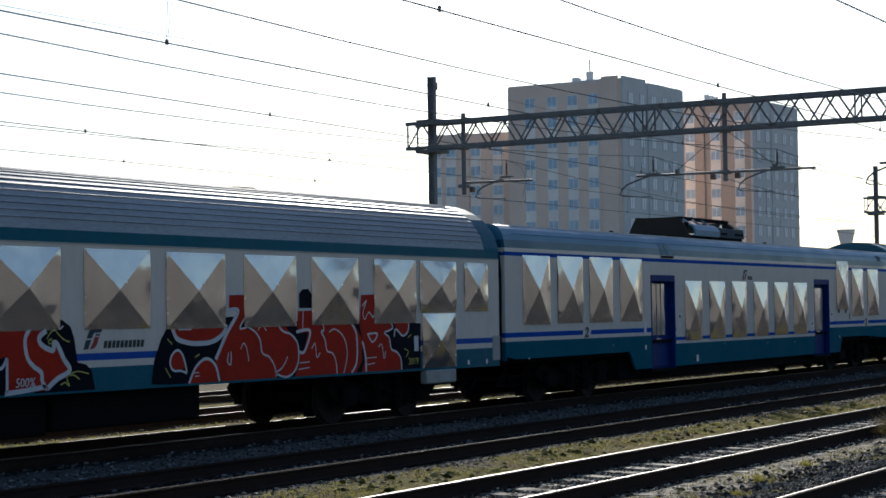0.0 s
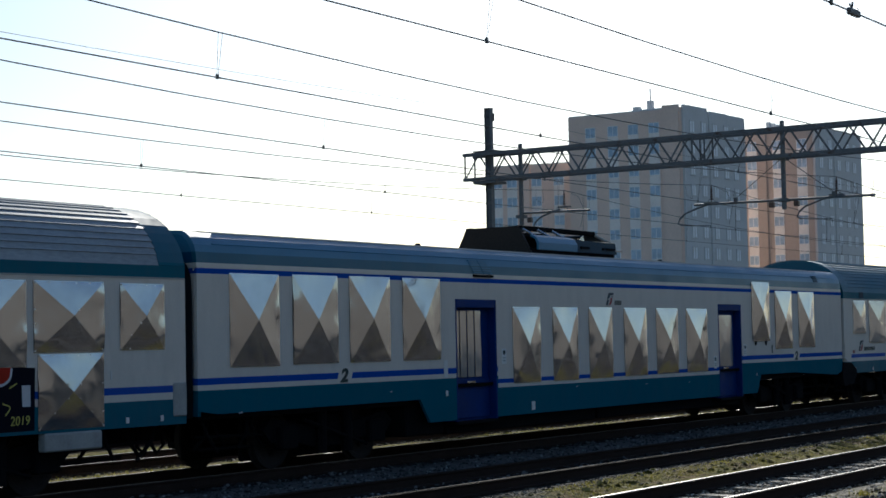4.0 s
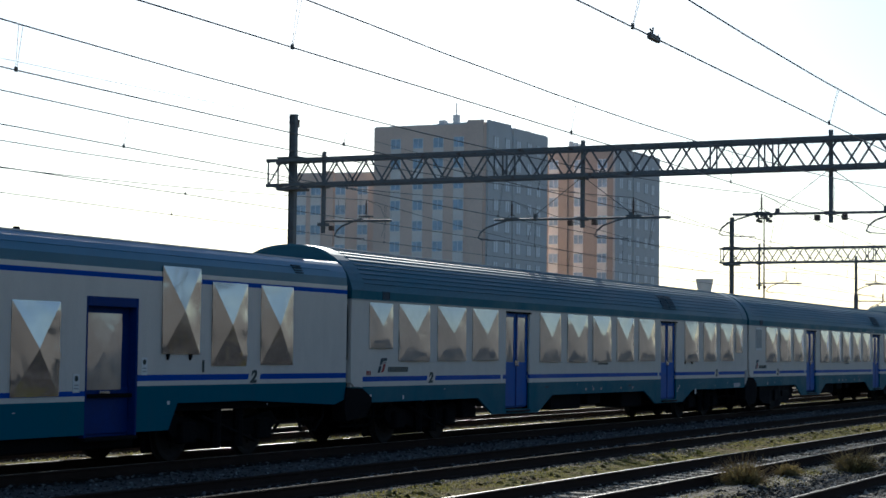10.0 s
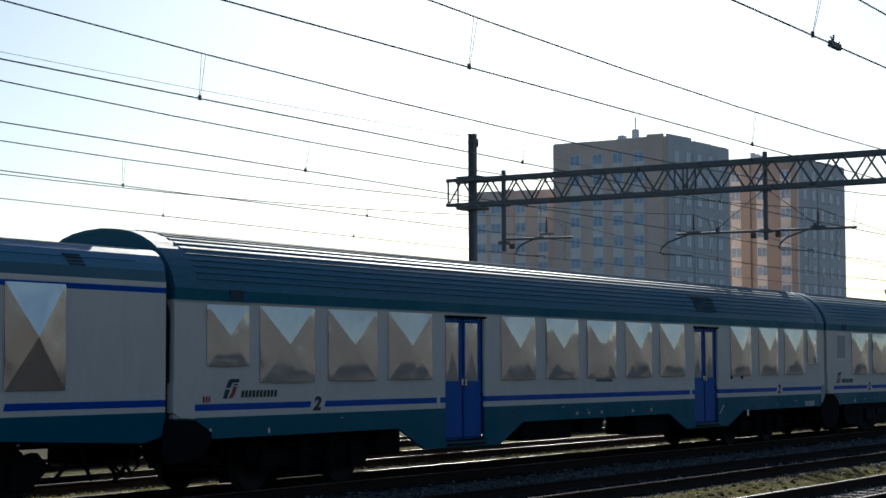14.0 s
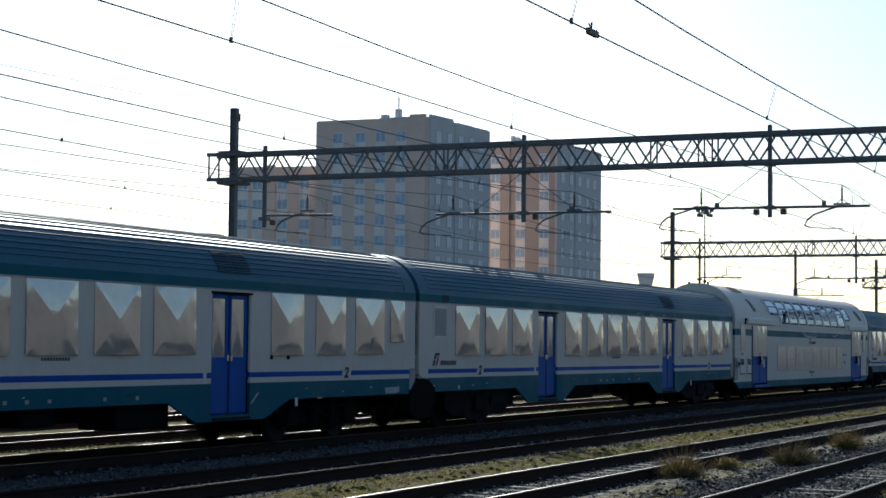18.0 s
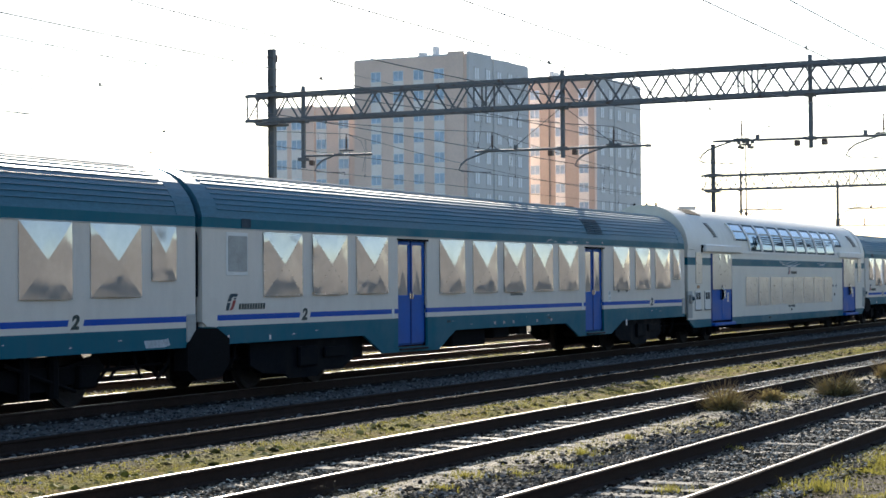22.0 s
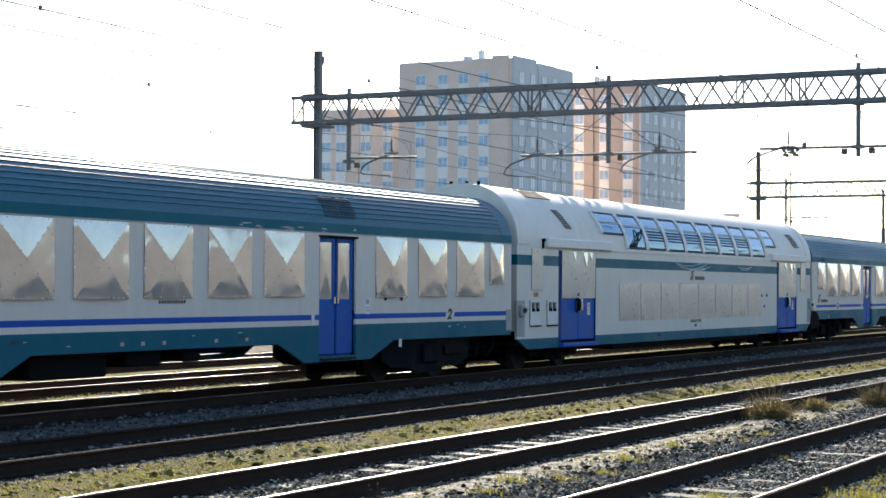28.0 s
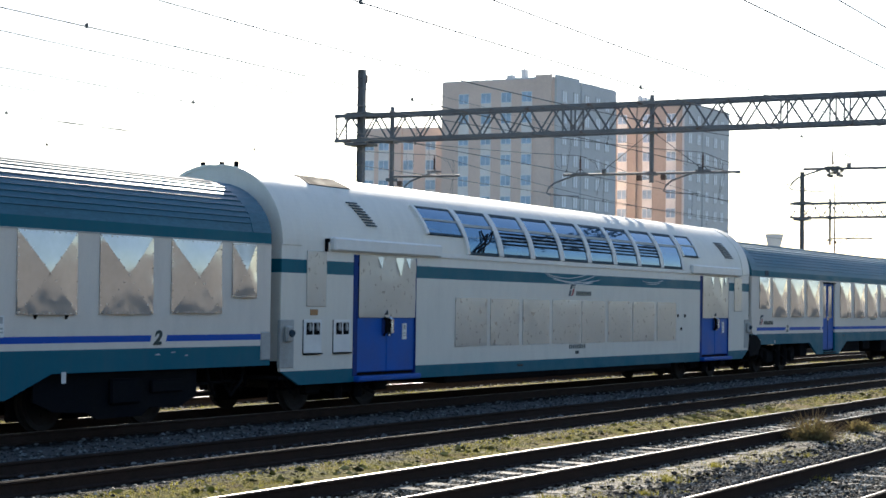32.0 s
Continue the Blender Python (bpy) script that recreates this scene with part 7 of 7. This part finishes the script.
scatter_stones("ballast_stones", "ballast stones coloured darker for the shade of the train", 30000, mid_x, lambda r, n: np.where(r.rand(n) < 0.5, r.uniform(12.9, 14.7, n), r.uniform(17.0, 19.5, n)), 0.045, material=STONE_SHADED)
scatter_stones("ballast_stones", "blue-grey gravel strip between two tracks", 20000, mid_x, lambda r, n: r.normal(15.8, 0.6, n), 0.030, material=STONE_COOL)
scatter_stones("ballast_stones", "pale ballast stones of the track behind the train", 12000, lambda r, n: 12 + 70 * r.rand(n) ** 1.3, lambda r, n: r.uniform(21.0, 23.3, n), 0.04)
scatter_stones("ballast_stones", "pale stones along the far edge of the mossy strip", 3000, mid_x, lambda r, n: 12.75 - np.abs(r.normal(0, 0.28, n)), 0.036, lift=0.0, material=STONE_PALE)
scatter_stones("ballast_stones", "few pebbles on the mossy strip", 1300, mid_x, lambda r, n: r.uniform(10.4, 12.4, n), 0.026, lift=0.0, material=STONE_PALE)

CLOD = STONE.copy()
CLOD.name = "ochre_earth_clod"
for nd in CLOD.node_tree.nodes:
    if nd.type == "VALTORGB" and len(nd.color_ramp.elements) == 4:
        for k, c in zip(nd.color_ramp.elements, ((0.020, 0.017, 0.004), (0.080, 0.068, 0.010), (0.16, 0.14, 0.018), (0.30, 0.24, 0.08))):
            k.color = (*c, 1)
scatter_stones("earth_clods", "crumbs of ochre earth and moss on the strip between tracks", 8000, mid_x, lambda r, n: r.uniform(10.65, 12.55, n), 0.021, lift=0.0, material=CLOD)
scatter_stones("earth_clods", "larger dark clods of earth on the mossy strip", 700, mid_x, lambda r, n: r.normal(11.9, 0.3, n), 0.07, lift=0.0, material=CLOD)
scatter_stones("earth_clods", "crumbs of earth along the grass by the near rail", 9000, near_x, lambda r, n: r.uniform(2.6, 4.7, n), 0.022, lift=0.0, material=CLOD)
scatter_stones("earth_clods", "crumbs of earth on the sandy strip", 4000, near_x, lambda r, n: r.uniform(7.4, 8.6, n), 0.020, lift=0.0, material=CLOD)

STONE_WHITE = surface("white_stone_chip", (0.58, 0.55, 0.48), 0.8, 0, 0.3, 1, 20, 0.2, spec=0.1)
scatter_stones("stone_chips", "small white stone chips among the ballast", 5000, near_x, lambda r, n: r.uniform(4.2, 10.5, n), 0.018, lift=0.028, material=STONE_WHITE)

# grass, tufts and shrubs
GRASS = surface("dry_grass", (0.13, 0.12, 0.035), 0.8, 0, 0.3, 1, 10, 0)
gn, gl = GRASS.node_tree.nodes, GRASS.node_tree.links
isl = gn.new("ShaderNodeNewGeometry")
gl.new(ramp(gn, gl, isl.outputs["Random Per Island"], [(0.0, (0.05, 0.052, 0.008)), (0.45, (0.16, 0.15, 0.022)), (0.8, (0.27, 0.23, 0.05)), (1.0, (0.38, 0.31, 0.13))]), gn["Principled BSDF"].inputs["Base Color"])

let_through(GRASS, 0.42, (0.30, 0.275, 0.06))


def blades(roots, length, width, lean, r):
    g = Geo()
    for x, y, z in roots:
        a, l = r.uniform(0, 6.28), length * r.uniform(0.4, 1.2)
        b = r.uniform(0.1, lean)
        dx, dy = math.cos(a), math.sin(a)
        w = width * r.uniform(0.6, 1.3)
        p = Vector((x, y, z))
        side = Vector((-dy, dx, 0)) * w
        m = p + Vector((dx * b * l * 0.4, dy * b * l * 0.4, l * 0.6))
        e = p + Vector((dx * b * l, dy * b * l, l * (1 - 0.3 * b)))
        g.v += [tuple(p - side), tuple(p + side), tuple(m + side * 0.7), tuple(m - side * 0.7), tuple(e)]
        n = len(g.v) - 5
        g.f += [(n, n + 1, n + 2, n + 3), (n + 3, n + 2, n + 4)]
    return g


def raw(name, g, material, parent=None):
    me = bpy.data.meshes.new(name)
    me.from_pydata(g.v, [], g.f)
    me.materials.append(material)
    ob = new(name, me)
    ob.parent = parent
    return ob


r4 = random.Random(33)


def strip_roots(n, y0, y1, x0=3, x1=75):
    out = []
    while len(out) < n:
        x, y = x0 + (x1 - x0) * r4.random() ** 1.5, r4.uniform(y0, y1)
        if x0 < 10 and r4.random() < 0.12:
            x = x0 - 18 * r4.random()
        if noise.noise((x * 0.5, y * 1.1, 8)) + 0.35 * noise.noise((x * 2.3, y * 2.3, 1)) > -0.05:
            out.append((x, y, level(x, y) - 0.01))
    return out


tagged(raw("moss_and_grass", blades(strip_roots(34000, 10.7, 12.45), 0.038, 0.008, 1.3, r4), GRASS), "low yellow-green moss and grass between tracks", "grass", kind="stuff")
tagged(raw("moss_and_grass", blades(strip_roots(12000, 19.5, 25.5, 10, 90), 0.06, 0.012, 1.0, r4), GRASS), "low yellow-green grass behind the train", "grass", kind="stuff")
tagged(raw("moss_and_grass", blades(strip_roots(26000, 2.0, 4.7), 0.06, 0.006, 1.0, r4), GRASS), "yellow-green grass beside the near track", "grass", kind="stuff")
tagged(raw("moss_and_grass", blades(strip_roots(22000, 3.5, 4.72, 13, 30), 0.045, 0.008, 1.2, r4), GRASS), "dense yellow-green grass mat beside the near rail", "grass", kind="stuff")
tagged(raw("moss_and_grass", blades(strip_roots(9000, 7.25, 8.4, 13, 50), 0.04, 0.006, 1.2, r4), GRASS), "thin yellow grass on the sandy strip", "grass", kind="stuff")
tagged(raw("moss_and_grass", blades(strip_roots(5000, 5.0, 8.5), 0.035, 0.005, 1.0, r4), GRASS), "sparse grass in the ballast", "grass", kind="stuff")


def tuft(x, y, n, rad, h, label="dry grass tuft growing in the ballast"):
    roots = []
    for _ in range(n):
        a, d = r4.uniform(0, 6.28), rad * abs(r4.gauss(0, 0.5))
        roots.append((x + math.cos(a) * d, y + math.sin(a) * d, level(x, y) - 0.01))
    tagged(raw("grass_tuft", blades(roots, h * 0.5, 0.004, 1.0, r4), GRASS), label, "grass tuft", kind="stuff")


for x, y, n, rad, h in [(19.25, 7.65, 160, 0.2, 0.22), (18.9, 7.05, 130, 0.25, 0.16), (17.5, 8.05, 120, 0.3, 0.18), (17.1, 5.6, 200, 0.3, 0.22), (15.6, 7.6, 90, 0.25, 0.15), (21.5, 6.3, 120, 0.3, 0.18), (24.0, 7.5, 110, 0.3, 0.2), (15.2, 4.4, 240, 0.5, 0.25), (17.8, 4.3, 260, 0.5, 0.28), (20.5, 4.2, 260, 0.6, 0.3), (26.0, 4.6, 220, 0.6, 0.3), (31.2, 8.3, 260, 0.45, 0.25), (20.6, 7.9, 200, 0.28, 0.24), (16.4, 7.8, 160, 0.3, 0.2), (22.6, 8.0, 120, 0.25, 0.2), (18.2, 7.7, 150, 0.3, 0.18), (25.4, 7.6, 130, 0.3, 0.2)]:
    tuft(x, y, n, rad, h)
TWIG = surface("dry_twigs", (0.24, 0.19, 0.11), 0.85, 0, 0.35, 3, 20, 0)
let_through(TWIG, 0.4, (0.40, 0.31, 0.17))


SHRUBLEAF = surface("dry_shrub_leaf", (0.23, 0.19, 0.085), 0.85, 0, 0.4, 3, 20, 0, spec=0.1)
let_through(SHRUBLEAF, 0.45, (0.42, 0.34, 0.14))
WEED = surface("dark_dry_weed", (0.07, 0.055, 0.035), 0.9, 0, 0.4, 3, 20, 0, spec=0.05)


def shrub(x, y, rad, h, n, label):
    t = thing("shrub", label, "shrub", at=(x, y, level(x, y)), group="trackside shrubs")
    g, c = Geo(), Geo()
    for k in range(n):
        a, d = r4.uniform(0, 6.28), rad * math.sqrt(r4.random())
        e = Vector((math.cos(a) * d, math.sin(a) * d * 0.8, h * r4.uniform(0.35, 1.0) ** 1.6 * (1.05 - 0.5 * (d / rad) ** 2)))
        m = Vector((e.x * 0.55 + r4.gauss(0, 0.03), e.y * 0.55 + r4.gauss(0, 0.03), e.z * 0.5))
        g.tube([(e.x * 0.3, e.y * 0.3, -0.03), m, e], 0.006, 3, 0.002)
        for _ in range(5 if k % 3 else 11):
            p = m * 0.6 + (e - m) * r4.random() * 0.7 + Vector((r4.gauss(0, 0.03), r4.gauss(0, 0.03), r4.gauss(0, 0.03)))
            u = Vector((r4.gauss(0, 1), r4.gauss(0, 1), r4.gauss(0.6, 1))).normalized() * r4.uniform(0.012, 0.035)
            w = u.orthogonal() * 0.35
            c.v += [tuple(p - u), tuple(p + w), tuple(p + u), tuple(p - w)]
            q = len(c.v) - 4
            c.f.append((q, q + 1, q + 2, q + 3))
    tagged(raw("twig_mass", g, TWIG, t), kind="stuff")
    tagged(raw("foliage", c, SHRUBLEAF, t), kind="stuff")


shrub(28.0, 8.3, 0.66, 0.58, 380, "dry yellowish shrub between the tracks")
shrub(30.6, 8.25, 0.45, 0.28, 200, "low green shrub between the tracks")
shrub(33.2, 7.7, 0.75, 0.6, 380, "dry green-brown shrub between the tracks")
shrub(38.5, 7.8, 0.65, 0.65, 300, "dry green-brown shrub between the tracks")


for k in range(26):  # thin dark weeds in the ballast
    x, y = 14.5 + 16 * r4.random() ** 1.3, r4.choice((8.35, 7.9, 8.5, 6.9, 4.5)) + r4.uniform(-0.2, 0.15)
    roots = [(x + r4.gauss(0, 0.10), y + r4.gauss(0, 0.06), level(x, y) - 0.01) for _ in range(22)]
    tagged(raw("weed", blades(roots, r4.uniform(0.10, 0.2), 0.0025, 1.4, r4), WEED), "thin dark dry weed in the ballast", "weed", kind="stuff")


def motions():
    """The train rolls by at an even pace."""
    for t, c in COACHES:
        walk(t, [(s, pose(c - d, TRACK_A, 0)) for s, d in RUN])
    times = [k * 0.2 for k in range(161)]
    run_t, run_d = [a for a, _ in RUN], [b for _, b in RUN]
    turned = [float(np.interp(s, run_t, run_d)) / WHEEL_R for s in times]
    for ws, x in WHEELSETS:
        walk(ws, [(s, pose(x, 0, WHEEL_R, 0, -math.degrees(a), 0)) for s, a in zip(times, turned)])


# way of the train from its first place, in metres
RUN = [(0, -0.00), (1, 2.63), (2, 5.32), (3, 8.09), (3.5, 9.46), (5.5, 14.76), (7, 18.74), (8.5, 22.79), (10, 26.80), (12, 32.09), (13.5, 36.06), (15.5, 41.32), (16.5, 43.90), (18, 47.82), (20, 53.05), (22, 58.21), (24, 63.34), (26.5, 69.76), (28.5, 75.37), (29.5, 78.27), (31, 82.47), (32, 85.27)]

motions()
